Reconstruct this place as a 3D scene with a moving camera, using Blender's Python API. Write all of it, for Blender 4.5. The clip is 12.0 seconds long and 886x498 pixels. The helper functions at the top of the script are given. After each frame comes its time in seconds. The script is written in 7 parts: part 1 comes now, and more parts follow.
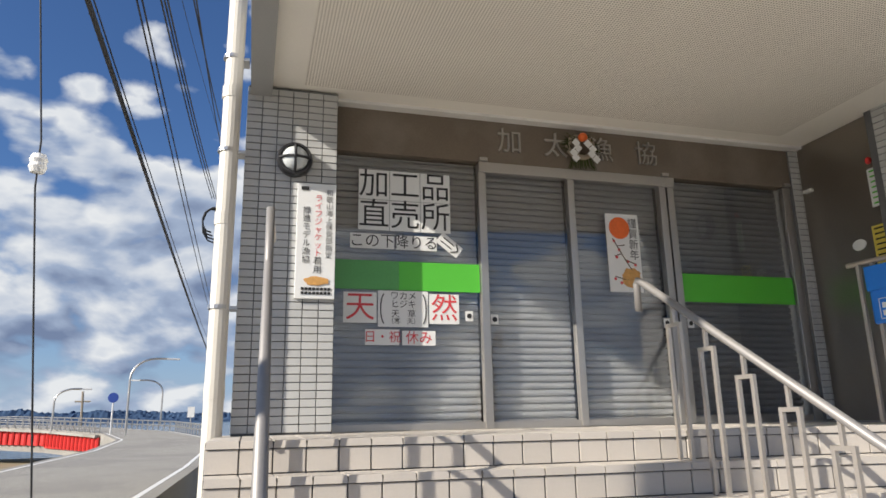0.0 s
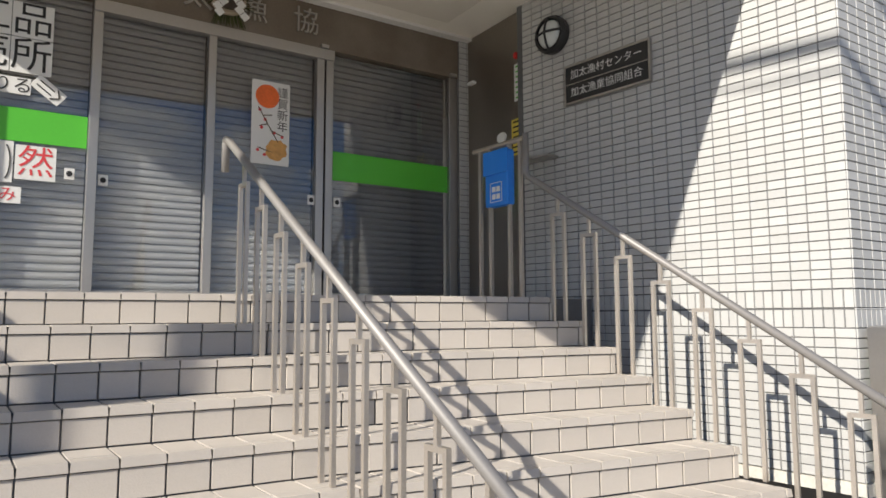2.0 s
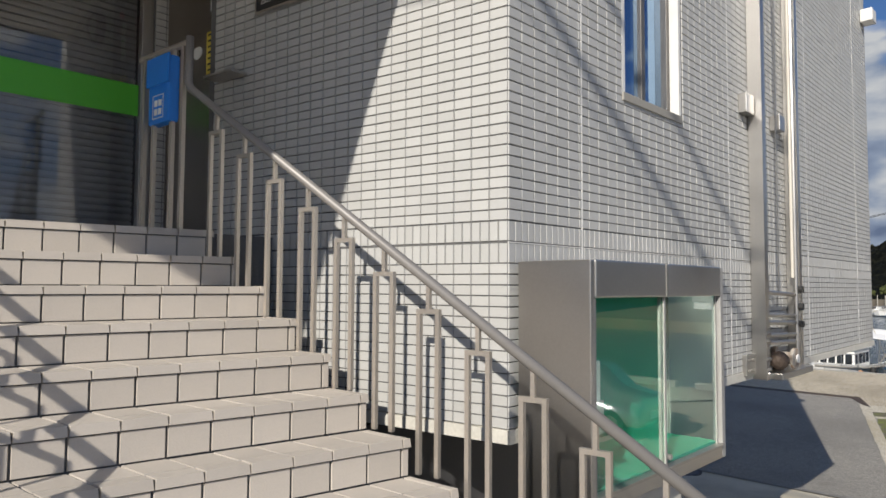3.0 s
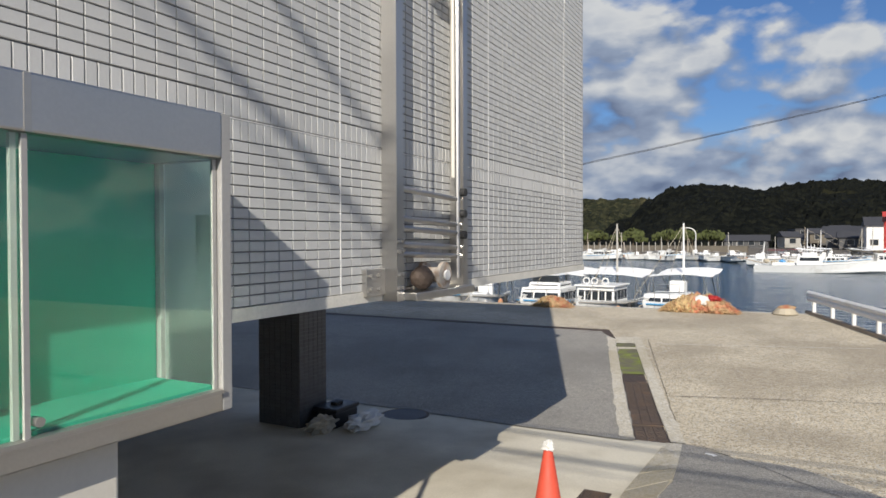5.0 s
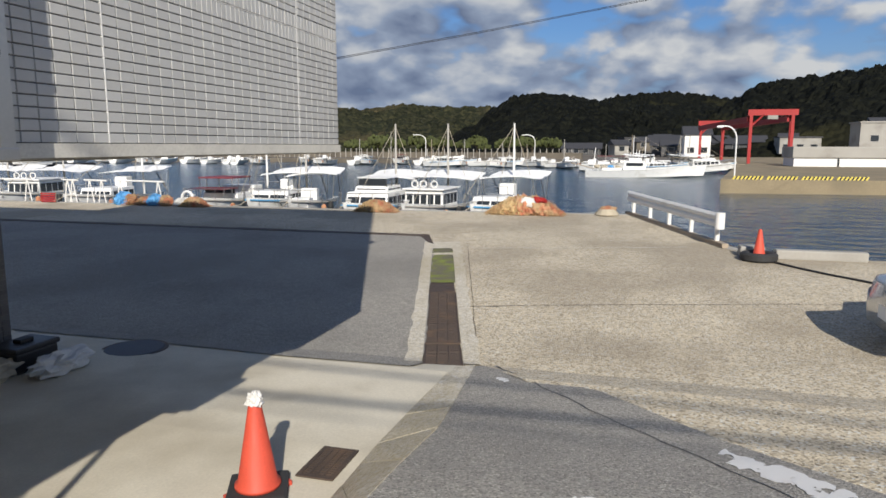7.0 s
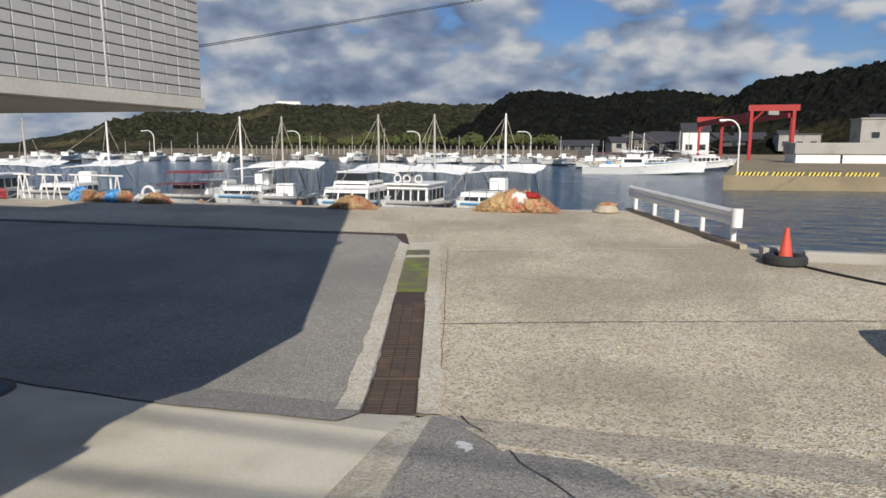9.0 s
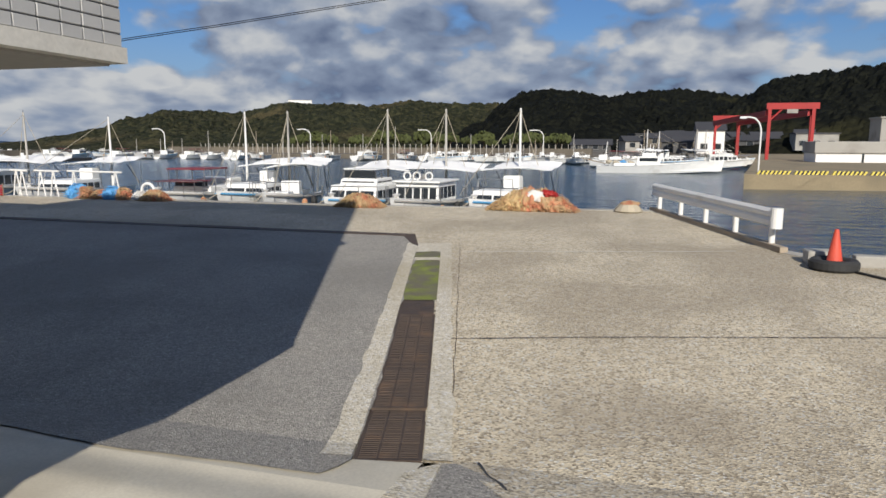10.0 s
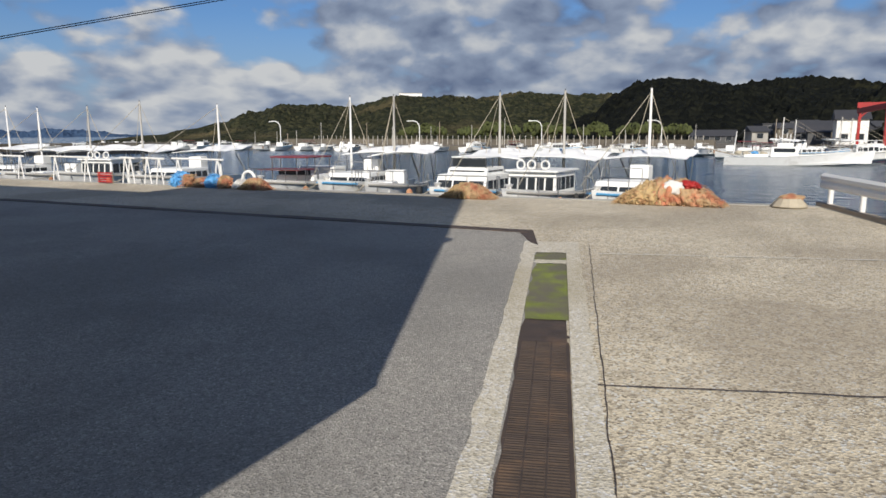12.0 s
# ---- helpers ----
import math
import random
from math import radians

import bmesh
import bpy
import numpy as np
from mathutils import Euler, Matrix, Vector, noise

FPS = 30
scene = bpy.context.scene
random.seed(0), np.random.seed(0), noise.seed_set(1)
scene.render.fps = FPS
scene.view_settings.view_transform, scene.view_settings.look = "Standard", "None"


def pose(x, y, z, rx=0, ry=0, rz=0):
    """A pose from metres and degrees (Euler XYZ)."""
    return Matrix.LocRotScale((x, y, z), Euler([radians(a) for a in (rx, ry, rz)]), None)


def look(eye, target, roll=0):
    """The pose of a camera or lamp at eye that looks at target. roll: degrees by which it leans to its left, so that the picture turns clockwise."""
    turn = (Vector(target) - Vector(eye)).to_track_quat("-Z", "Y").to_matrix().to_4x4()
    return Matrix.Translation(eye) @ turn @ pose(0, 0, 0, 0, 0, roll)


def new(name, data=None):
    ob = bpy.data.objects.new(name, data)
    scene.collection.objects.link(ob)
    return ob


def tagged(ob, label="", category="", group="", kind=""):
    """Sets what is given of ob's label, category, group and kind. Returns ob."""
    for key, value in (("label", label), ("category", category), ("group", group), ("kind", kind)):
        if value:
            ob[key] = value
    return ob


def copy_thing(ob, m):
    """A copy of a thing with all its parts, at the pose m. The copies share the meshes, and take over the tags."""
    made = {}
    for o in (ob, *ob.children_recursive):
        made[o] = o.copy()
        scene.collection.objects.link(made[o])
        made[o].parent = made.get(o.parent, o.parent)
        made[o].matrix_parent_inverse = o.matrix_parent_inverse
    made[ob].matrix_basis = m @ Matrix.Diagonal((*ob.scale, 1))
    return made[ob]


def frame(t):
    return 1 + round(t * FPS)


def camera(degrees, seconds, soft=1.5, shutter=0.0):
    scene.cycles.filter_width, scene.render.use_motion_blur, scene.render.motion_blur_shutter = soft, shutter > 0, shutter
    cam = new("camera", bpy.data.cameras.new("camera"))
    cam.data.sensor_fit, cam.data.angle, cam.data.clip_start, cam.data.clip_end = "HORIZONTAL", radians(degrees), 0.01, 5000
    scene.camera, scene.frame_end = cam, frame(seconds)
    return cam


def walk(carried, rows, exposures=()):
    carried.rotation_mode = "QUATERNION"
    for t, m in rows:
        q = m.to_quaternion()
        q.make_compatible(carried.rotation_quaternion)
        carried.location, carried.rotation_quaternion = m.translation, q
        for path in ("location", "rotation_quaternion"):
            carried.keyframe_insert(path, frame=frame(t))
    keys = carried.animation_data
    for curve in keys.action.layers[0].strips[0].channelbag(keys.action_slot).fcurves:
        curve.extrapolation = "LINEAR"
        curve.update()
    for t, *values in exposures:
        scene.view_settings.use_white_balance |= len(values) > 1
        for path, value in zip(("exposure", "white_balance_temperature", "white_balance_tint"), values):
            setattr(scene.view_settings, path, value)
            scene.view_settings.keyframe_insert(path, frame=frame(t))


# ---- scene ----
from mathutils.geometry import tessellate_polygon

cam = camera(66.2, 12.0, soft=1.6)
PATH = [
    (0, (0.306, 0.848, 0.096), (0.834, 2.718, 0.572), -1.1),
    (0.5, (0.427, 0.816, 0.059), (0.994, 2.676, 0.526), -1.0),
    (1, (0.653, 0.804, -0.005), (1.322, 2.636, 0.436), -0.9),
    (1.5, (1.008, 0.73, -0.085), (1.879, 2.501, 0.241), -0.7),
    (2, (1.463, 0.637, -0.114), (2.545, 2.308, 0.082), -0.2),
    (2.4, (1.905, 0.565, -0.21), (3.119, 2.143, -0.021), -0.1),
    (2.5, (2.007, 0.552, -0.219), (3.281, 2.084, -0.051), 0.0),
    (2.6, (2.105, 0.534, -0.227), (3.426, 2.028, -0.079), 0.3),
    (3, (2.561, 0.474, -0.288), (4.02, 1.838, -0.179), 0.3),
    (3.5, (3.063, 0.444, -0.355), (4.615, 1.703, -0.281), 0.5),
    (3.7, (3.27, 0.408, -0.393), (4.859, 1.621, -0.315), 0.4),
    (5.3, (5.006, 0.084, -0.684), (6.808, 0.947, -0.771), -0.3),
    (5.5, (5.225, 0.058, -0.725), (7.045, 0.875, -0.858), -0.3),
    (6, (5.813, 0.015, -0.76), (7.679, 0.691, -1.008), -0.1),
    (6.5, (6.41, -0.013, -0.879), (8.311, 0.543, -1.161), 0.0),
    (7, (6.942, -0.049, -0.941), (8.851, 0.467, -1.241), 0.1),
    (7.2, (7.176, -0.05, -0.964), (9.086, 0.456, -1.274), 0.1),
    (9, (9.037, 0.081, -1.184), (10.948, 0.588, -1.489), 0.1),
    (9.5, (9.555, 0.218, -1.263), (11.464, 0.73, -1.569), 0.1),
    (10, (10.078, 0.373, -1.305), (11.98, 0.911, -1.612), 0.2),
    (10.5, (10.563, 0.578, -1.334), (12.457, 1.141, -1.647), 0.3),
    (11, (11.087, 0.756, -1.449), (12.967, 1.362, -1.768), -0.0),
    (11.5, (11.573, 0.997, -1.495), (13.417, 1.7, -1.822), 0.3),
    (12, (12.03, 1.23, -1.537), (13.82, 2.058, -1.865), -0.0),
]

walk(cam, [(t, look(*p)) for t, *p in PATH], exposures=[(0, 0.50), (1.0, 0.70), (1.6, 0.68), (2.0, 0.38), (2.5, 0.06), (3.1, -0.06), (3.7, -0.06), (5.3, 0.14), (6.5, 0.10), (9.0, -0.04), (12, 0.0)])

# ---- light ----
SUN_DIR = Vector((-3.86, -1.40, 2.42)).normalized()
sun = new("sun", bpy.data.lights.new("sun", "SUN"))
sun.data.energy, sun.data.angle, sun.data.color = 5.0, radians(0.53), (1.0, 0.93, 0.83)
sun.matrix_world = look(SUN_DIR * 60, (0, 0, 0))

world = bpy.data.worlds.new("sky")
world.use_nodes = True
scene.world = world


def sky_nodes():
    nt = world.node_tree
    nt.nodes.clear()
    N, L = nt.nodes.new, nt.links.new
    out, bg = N("ShaderNodeOutputWorld"), N("ShaderNodeBackground")
    sky = N("ShaderNodeTexSky")
    sky.sky_type, sky.sun_disc = "NISHITA", False
    sky.sun_elevation = math.asin(SUN_DIR.z)
    sky.sun_rotation = math.atan2(SUN_DIR.x, SUN_DIR.y)
    sky.air_density, sky.dust_density, sky.ozone_density = 1.0, 0.6, 2.0
    co = N("ShaderNodeTexCoord")
    sep = N("ShaderNodeSeparateXYZ")
    L(co.outputs["Generated"], sep.inputs[0])

    def m(op, a, b=None, clamp=False):
        n = N("ShaderNodeMath")
        n.operation, n.use_clamp = op, clamp
        for i, v in enumerate((a, b)):
            if v is None:
                continue
            if isinstance(v, (int, float)):
                n.inputs[i].default_value = v
            else:
                L(v, n.inputs[i])
        return n.outputs[0]

    up = m("MAXIMUM", sep.outputs[2], 0.0)
    comb = N("ShaderNodeCombineXYZ")
    L(sep.outputs[0], comb.inputs[0])
    L(sep.outputs[1], comb.inputs[1])
    L(m("MULTIPLY", m("POWER", up, 0.9), 1.75), comb.inputs[2])

    def fbm(scale, detail, offset):
        mp = N("ShaderNodeMapping")
        mp.inputs["Location"].default_value = offset
        L(comb.outputs[0], mp.inputs["Vector"])
        n = N("ShaderNodeTexNoise")
        n.inputs["Scale"].default_value, n.inputs["Detail"].default_value, n.inputs["Roughness"].default_value = scale, detail, 0.56
        n.inputs["Distortion"].default_value = 0.25
        L(mp.outputs[0], n.inputs["Vector"])
        return n.outputs["Fac"]

    def puffs(scale, offset):
        mp = N("ShaderNodeMapping")
        mp.inputs["Location"].default_value = offset
        L(comb.outputs[0], mp.inputs["Vector"])
        wob = N("ShaderNodeTexNoise")
        wob.inputs["Scale"].default_value, wob.inputs["Detail"].default_value = scale * 0.9, 3
        L(mp.outputs[0], wob.inputs["Vector"])
        mad = N("ShaderNodeVectorMath")
        mad.operation = "MULTIPLY_ADD"
        L(wob.outputs["Color"], mad.inputs[0])
        mad.inputs[1].default_value = (1.1 / scale,) * 3
        L(mp.outputs[0], mad.inputs[2])
        v = N("ShaderNodeTexVoronoi")
        v.feature, v.inputs["Scale"].default_value = "SMOOTH_F1", scale
        v.inputs["Smoothness"].default_value = 0.35
        L(mad.outputs[0], v.inputs["Vector"])
        return m("SUBTRACT", 0.62, v.outputs["Distance"])

    def density(offset):
        d = m("MULTIPLY", fbm(2.7, 7, (3.1 + offset[0], 1.7 + offset[1], offset[2])), 0.95)
        d = m("ADD", d, m("MULTIPLY", puffs(9.0, offset), 0.26))
        return m("ADD", d, m("MULTIPLY", puffs(22.0, offset), 0.14))

    a, b = density((0, 0, 0)), density((-0.035, -0.012, 0.055))
    big = fbm(1.3, 2, (7.3, 2.2, 0))
    mix = m("ADD", a, m("MULTIPLY", big, 0.35))
    low = m("MULTIPLY", m("SUBTRACT", 0.40, up, True), 0.46)
    mask = m("MULTIPLY", m("SUBTRACT", m("ADD", mix, low), 0.728), 11.0, True)
    shade = m("ADD", m("MULTIPLY", m("SUBTRACT", a, b), 3.6), 0.60, True)
    thick = m("MULTIPLY", m("SUBTRACT", mix, 0.80), 3.2, True)
    lit = m("SUBTRACT", shade, m("MULTIPLY", thick, 0.7), True)
    ramp = N("ShaderNodeValToRGB")
    ramp.color_ramp.elements[0].color = (2.5, 3.3, 5.2, 1)
    ramp.color_ramp.elements[1].color = (11.0, 11.3, 11.6, 1)
    ramp.color_ramp.elements.new(0.5).color = (5.0, 6.1, 8.2, 1)
    L(lit, ramp.inputs[0])
    tint = N("ShaderNodeMix")
    tint.data_type, tint.blend_type = "RGBA", "MULTIPLY"
    tint.inputs[0].default_value = 1.0
    L(sky.outputs[0], tint.inputs[6])
    tint.inputs[7].default_value = (0.80, 1.12, 1.60, 1)
    haze = N("ShaderNodeMix")
    haze.data_type = "RGBA"
    L(m("MULTIPLY", m("SUBTRACT", 0.16, up, True), 5.0, True), haze.inputs[0])
    L(tint.outputs[2], haze.inputs[6])
    haze.inputs[7].default_value = (5.4, 6.9, 9.6, 1)
    blend = N("ShaderNodeMix")
    blend.data_type = "RGBA"
    L(mask, blend.inputs[0])
    L(haze.outputs[2], blend.inputs[6])
    L(ramp.outputs[0], blend.inputs[7])
    L(blend.outputs[2], bg.inputs["Color"])
    bg.inputs["Strength"].default_value = 0.051
    L(bg.outputs[0], out.inputs[0])


sky_nodes()
scene.view_settings.exposure = 0.0

# ---- materials ----


def mat(name, color, rough=0.6, metal=0.0, vary=0.12, scale=3.0, grain=60.0, bump=0.15, dirt=None, dirt_at=0.6, dirt_amt=0.5, pieces=0.0, spec=0.5, stretch=None, coat=0.0):
    m = bpy.data.materials.new(name)
    m.use_nodes = True
    nt = m.node_tree
    N, L = nt.nodes.new, nt.links.new
    bs = nt.nodes["Principled BSDF"]
    bs.inputs["Metallic"].default_value, bs.inputs["Roughness"].default_value = metal, rough
    bs.inputs["Specular IOR Level"].default_value = spec
    bs.inputs["Coat Weight"].default_value = coat
    co = N("ShaderNodeTexCoord")
    vec = co.outputs["Object"]
    if stretch:
        mp = N("ShaderNodeMapping")
        mp.inputs["Scale"].default_value = stretch
        L(vec, mp.inputs[0])
        vec = mp.outputs[0]

    def noise_tex(s, d):
        n = N("ShaderNodeTexNoise")
        n.inputs["Scale"].default_value, n.inputs["Detail"].default_value = s, d
        L(vec, n.inputs["Vector"])
        return n.outputs["Fac"]

    big, fine = noise_tex(scale, 5), noise_tex(grain, 3)

    def m2(op, a, b):
        n = N("ShaderNodeMath")
        n.operation = op
        for i, v in enumerate((a, b)):
            if isinstance(v, (int, float)):
                n.inputs[i].default_value = v
            else:
                L(v, n.inputs[i])
        return n.outputs[0]

    val = m2("ADD", m2("MULTIPLY", m2("SUBTRACT", big, 0.5), 2 * vary), m2("MULTIPLY", m2("SUBTRACT", fine, 0.5), 1.6 * vary))
    if pieces:
        ob, ge = N("ShaderNodeObjectInfo"), N("ShaderNodeNewGeometry")
        r = m2("FRACT", m2("ADD", ob.outputs["Random"], ge.outputs["Random Per Island"]), 0)
        val = m2("ADD", val, m2("MULTIPLY", m2("SUBTRACT", r, 0.5), pieces))
    val = m2("ADD", val, 1.0)
    mul = N("ShaderNodeMix")
    mul.data_type, mul.blend_type = "RGBA", "MULTIPLY"
    mul.inputs[0].default_value = 1.0
    mul.inputs[6].default_value = (*color, 1)
    L(val, mul.inputs[7])
    col = mul.outputs[2]
    if dirt:
        ra = N("ShaderNodeMapRange")
        ra.inputs["From Min"].default_value, ra.inputs["From Max"].default_value = dirt_at - 0.08, dirt_at + 0.12
        ra.inputs["To Max"].default_value = dirt_amt
        L(noise_tex(scale * 0.6, 7), ra.inputs["Value"])
        mx = N("ShaderNodeMix")
        mx.data_type = "RGBA"
        L(ra.outputs[0], mx.inputs[0])
        L(col, mx.inputs[6])
        mx.inputs[7].default_value = (*dirt, 1)
        col = mx.outputs[2]
    L(col, bs.inputs["Base Color"])
    if bump:
        bp = N("ShaderNodeBump")
        bp.inputs["Strength"].default_value, bp.inputs["Distance"].default_value = bump, 0.01
        L(fine, bp.inputs["Height"])
        L(bp.outputs[0], bs.inputs["Normal"])
        rr = m2("ADD", m2("MULTIPLY", m2("SUBTRACT", big, 0.5), 0.25), rough)
        L(rr, bs.inputs["Roughness"])
    return m


def glass(name, color=(1, 1, 1), rough=0.0):
    m = bpy.data.materials.new(name)
    m.use_nodes = True
    bs = m.node_tree.nodes["Principled BSDF"]
    bs.inputs["Base Color"].default_value = (*color, 1)
    bs.inputs["Roughness"].default_value = rough
    bs.inputs["Transmission Weight"].default_value = 1.0
    bs.inputs["IOR"].default_value = 1.62
    return m


def speckled(name, dark, light, cell, rough=0.9, stain=(0.2, 0.18, 0.14), stain_amt=0.5):
    """Worn ground: exposed aggregate or asphalt chips over broad stains."""
    m = mat(name, light, rough=rough, vary=0.1, scale=0.35, grain=18, bump=0.0)
    nt = m.node_tree
    N, L = nt.nodes.new, nt.links.new
    bs = nt.nodes["Principled BSDF"]
    base = bs.inputs["Base Color"].links[0].from_socket
    co = N("ShaderNodeTexCoord")
    vo = N("ShaderNodeTexVoronoi")
    vo.inputs["Scale"].default_value = 1 / cell
    L(co.outputs["Object"], vo.inputs["Vector"])
    n2 = N("ShaderNodeTexNoise")
    n2.inputs["Scale"].default_value, n2.inputs["Detail"].default_value, n2.inputs["Roughness"].default_value = 2.2, 8, 0.7
    L(co.outputs["Object"], n2.inputs["Vector"])
    n3 = N("ShaderNodeTexNoise")
    n3.inputs["Scale"].default_value, n3.inputs["Detail"].default_value = 0.28, 4
    L(co.outputs["Object"], n3.inputs["Vector"])
    sepc = N("ShaderNodeSeparateColor")
    L(vo.outputs["Color"], sepc.inputs[0])
    ra = N("ShaderNodeMapRange")
    ra.inputs["From Min"].default_value, ra.inputs["From Max"].default_value = 0.45, 1.0
    L(sepc.outputs[0], ra.inputs["Value"])
    mx = N("ShaderNodeMix")
    mx.data_type = "RGBA"
    L(ra.outputs[0], mx.inputs[0])
    L(base, mx.inputs[6])
    mx.inputs[7].default_value = (*dark, 1)
    prev = mx.outputs[2]
    n4 = N("ShaderNodeTexNoise")
    n4.inputs["Scale"].default_value, n4.inputs["Detail"].default_value, n4.inputs["Roughness"].default_value = 0.22 / cell, 4, 0.75
    L(co.outputs["Object"], n4.inputs["Vector"])
    chip = N("ShaderNodeMapRange")
    chip.inputs["From Min"].default_value, chip.inputs["From Max"].default_value = 0.80, 0.95
    chip.inputs["To Max"].default_value = 0.85
    L(sepc.outputs[1], chip.inputs["Value"])
    mxc = N("ShaderNodeMix")
    mxc.data_type = "RGBA"
    L(chip.outputs[0], mxc.inputs[0])
    L(prev, mxc.inputs[6])
    mxc.inputs[7].default_value = (*[min(0.7, c * 1.55) for c in light], 1)
    prev = mxc.outputs[2]
    for tex, lo, hi in ((n4, 0.45, 0.68), (n2, 0.52, 0.75), (n3, 0.46, 0.60)):
        r2 = N("ShaderNodeMapRange")
        r2.inputs["From Min"].default_value, r2.inputs["From Max"].default_value = lo, hi
        r2.inputs["To Max"].default_value = stain_amt
        L(tex.outputs["Fac"], r2.inputs["Value"])
        mx2 = N("ShaderNodeMix")
        mx2.data_type = "RGBA"
        L(r2.outputs[0], mx2.inputs[0])
        L(prev, mx2.inputs[6])
        mx2.inputs[7].default_value = (*stain, 1)
        prev = mx2.outputs[2]
    L(prev, bs.inputs["Base Color"])
    bp = N("ShaderNodeBump")
    bp.inputs["Strength"].default_value, bp.inputs["Distance"].default_value = 0.7, 0.010
    L(vo.outputs["Distance"], bp.inputs["Height"])
    L(bp.outputs[0], bs.inputs["Normal"])
    return m


M = {}
M["tile"] = mat("wall_tile", (0.50, 0.50, 0.485), 0.48, vary=0.06, scale=0.8, grain=120, bump=0.04, pieces=0.10, dirt=(0.36, 0.35, 0.33), dirt_at=0.62, dirt_amt=0.35, spec=0.3)
M["grout"] = mat("grout", (0.13, 0.13, 0.13), 0.9, vary=0.2)
M["dark_tile"] = mat("dark_tile", (0.10, 0.10, 0.105), 0.4, vary=0.1, pieces=0.25)
M["step_tile"] = mat("step_tile", (0.53, 0.485, 0.43), 0.5, vary=0.10, scale=1.4, grain=200, bump=0.12, pieces=0.12, dirt=(0.30, 0.27, 0.24), dirt_at=0.63, dirt_amt=0.4)
M["steel"] = mat("brushed_steel", (0.56, 0.54, 0.51), 0.34, 1.0, vary=0.08, scale=2, grain=90, bump=0.03)
M["rail_steel"] = mat("rail_steel", (0.56, 0.51, 0.45), 0.38, 0.75, vary=0.12, scale=4, grain=120, bump=0.05, dirt=(0.28, 0.22, 0.16), dirt_at=0.68, dirt_amt=0.4)
M["dull_steel"] = mat("dull_steel", (0.46, 0.45, 0.43), 0.68, 0.6, vary=0.1, scale=2, bump=0.03)
M["tube"] = mat("handrail_tube", (0.28, 0.265, 0.25), 0.5, 0.35, vary=0.08, scale=3, bump=0.03)
M["alu"] = mat("aluminium", (0.47, 0.45, 0.42), 0.36, 0.85, vary=0.06, bump=0.02)
M["brown_steel"] = mat("bronze_panel", (0.30, 0.27, 0.235), 0.33, 0.85, vary=0.10, scale=1.1, grain=80, bump=0.03)
M["lintel"] = mat("stone_lintel", (0.17, 0.135, 0.10), 0.7, vary=0.2, scale=2.5, grain=70, bump=0.1, dirt=(0.31, 0.275, 0.235), dirt_at=0.56, dirt_amt=0.5)
M["white_paint"] = mat("white_paint", (0.78, 0.77, 0.74), 0.5, vary=0.05, bump=0.05, dirt=(0.5, 0.46, 0.40), dirt_at=0.68, dirt_amt=0.4)
M["soffit"] = mat("soffit_board", (0.92, 0.875, 0.79), 0.75, vary=0.05, bump=0.04)
M["fascia"] = mat("fascia", (0.34, 0.34, 0.33), 0.6, vary=0.08)
M["shutter"] = mat("shutter_slat", (0.29, 0.30, 0.305), 0.42, 0.35, vary=0.10, scale=1.5, grain=60, bump=0.03)
M["paper"] = mat("paper", (0.78, 0.78, 0.76), 0.65, vary=0.03, bump=0.02)
M["ink"] = mat("black_ink", (0.02, 0.02, 0.02), 0.6, vary=0.05, bump=0)
M["red_ink"] = mat("red_ink", (0.66, 0.06, 0.07), 0.6, vary=0.05, bump=0)
M["green_film"] = mat("green_film", (0.10, 0.52, 0.045), 0.35, vary=0.05, bump=0)
M["orange"] = mat("orange_print", (0.85, 0.16, 0.03), 0.5, vary=0.2, scale=8, bump=0)
M["gold"] = mat("gold_print", (0.62, 0.33, 0.10), 0.5, vary=0.3, scale=20, bump=0)
M["black_plastic"] = mat("black_plastic", (0.025, 0.025, 0.027), 0.45, vary=0.2)
M["lamp_glass"] = mat("frosted_glass", (0.62, 0.65, 0.64), 0.25, vary=0.06, coat=0.3)
M["pvc"] = mat("cream_pvc", (0.66, 0.62, 0.54), 0.45, vary=0.06, scale=2, bump=0.03, dirt=(0.45, 0.40, 0.33), dirt_at=0.66, dirt_amt=0.4)
M["blue_bag"] = mat("blue_vinyl", (0.02, 0.22, 0.75), 0.42, vary=0.08, bump=0.05)
M["yellow"] = mat("yellow_sign", (0.75, 0.60, 0.10), 0.5, vary=0.05, bump=0)
M["red"] = mat("red_paint", (0.62, 0.035, 0.03), 0.45, vary=0.12, scale=4)
M["cone"] = mat("cone_plastic", (0.58, 0.075, 0.04), 0.62, vary=0.16, scale=7, bump=0.05, dirt=(0.26, 0.06, 0.045), dirt_at=0.60, dirt_amt=0.6)
M["rubber"] = mat("black_rubber", (0.03, 0.03, 0.03), 0.75, vary=0.2)
M["cloth"] = mat("white_cloth", (0.66, 0.65, 0.62), 0.9, vary=0.12, scale=12, bump=0.2)
M["sack"] = mat("beige_sack", (0.42, 0.37, 0.28), 0.9, vary=0.15, scale=12, bump=0.3)
M["rust"] = mat("rusty_iron", (0.085, 0.062, 0.048), 0.7, 0.3, vary=0.35, scale=6, grain=80, bump=0.3, dirt=(0.20, 0.12, 0.07), dirt_at=0.62, dirt_amt=0.5)
M["asphalt"] = speckled("asphalt", (0.17, 0.16, 0.142), (0.36, 0.34, 0.30), 0.013, stain=(0.18, 0.172, 0.16), stain_amt=0.32)
M["asphalt2"] = speckled("apron_asphalt", (0.18, 0.17, 0.15), (0.345, 0.325, 0.287), 0.013, stain=(0.15, 0.145, 0.132), stain_amt=0.4)
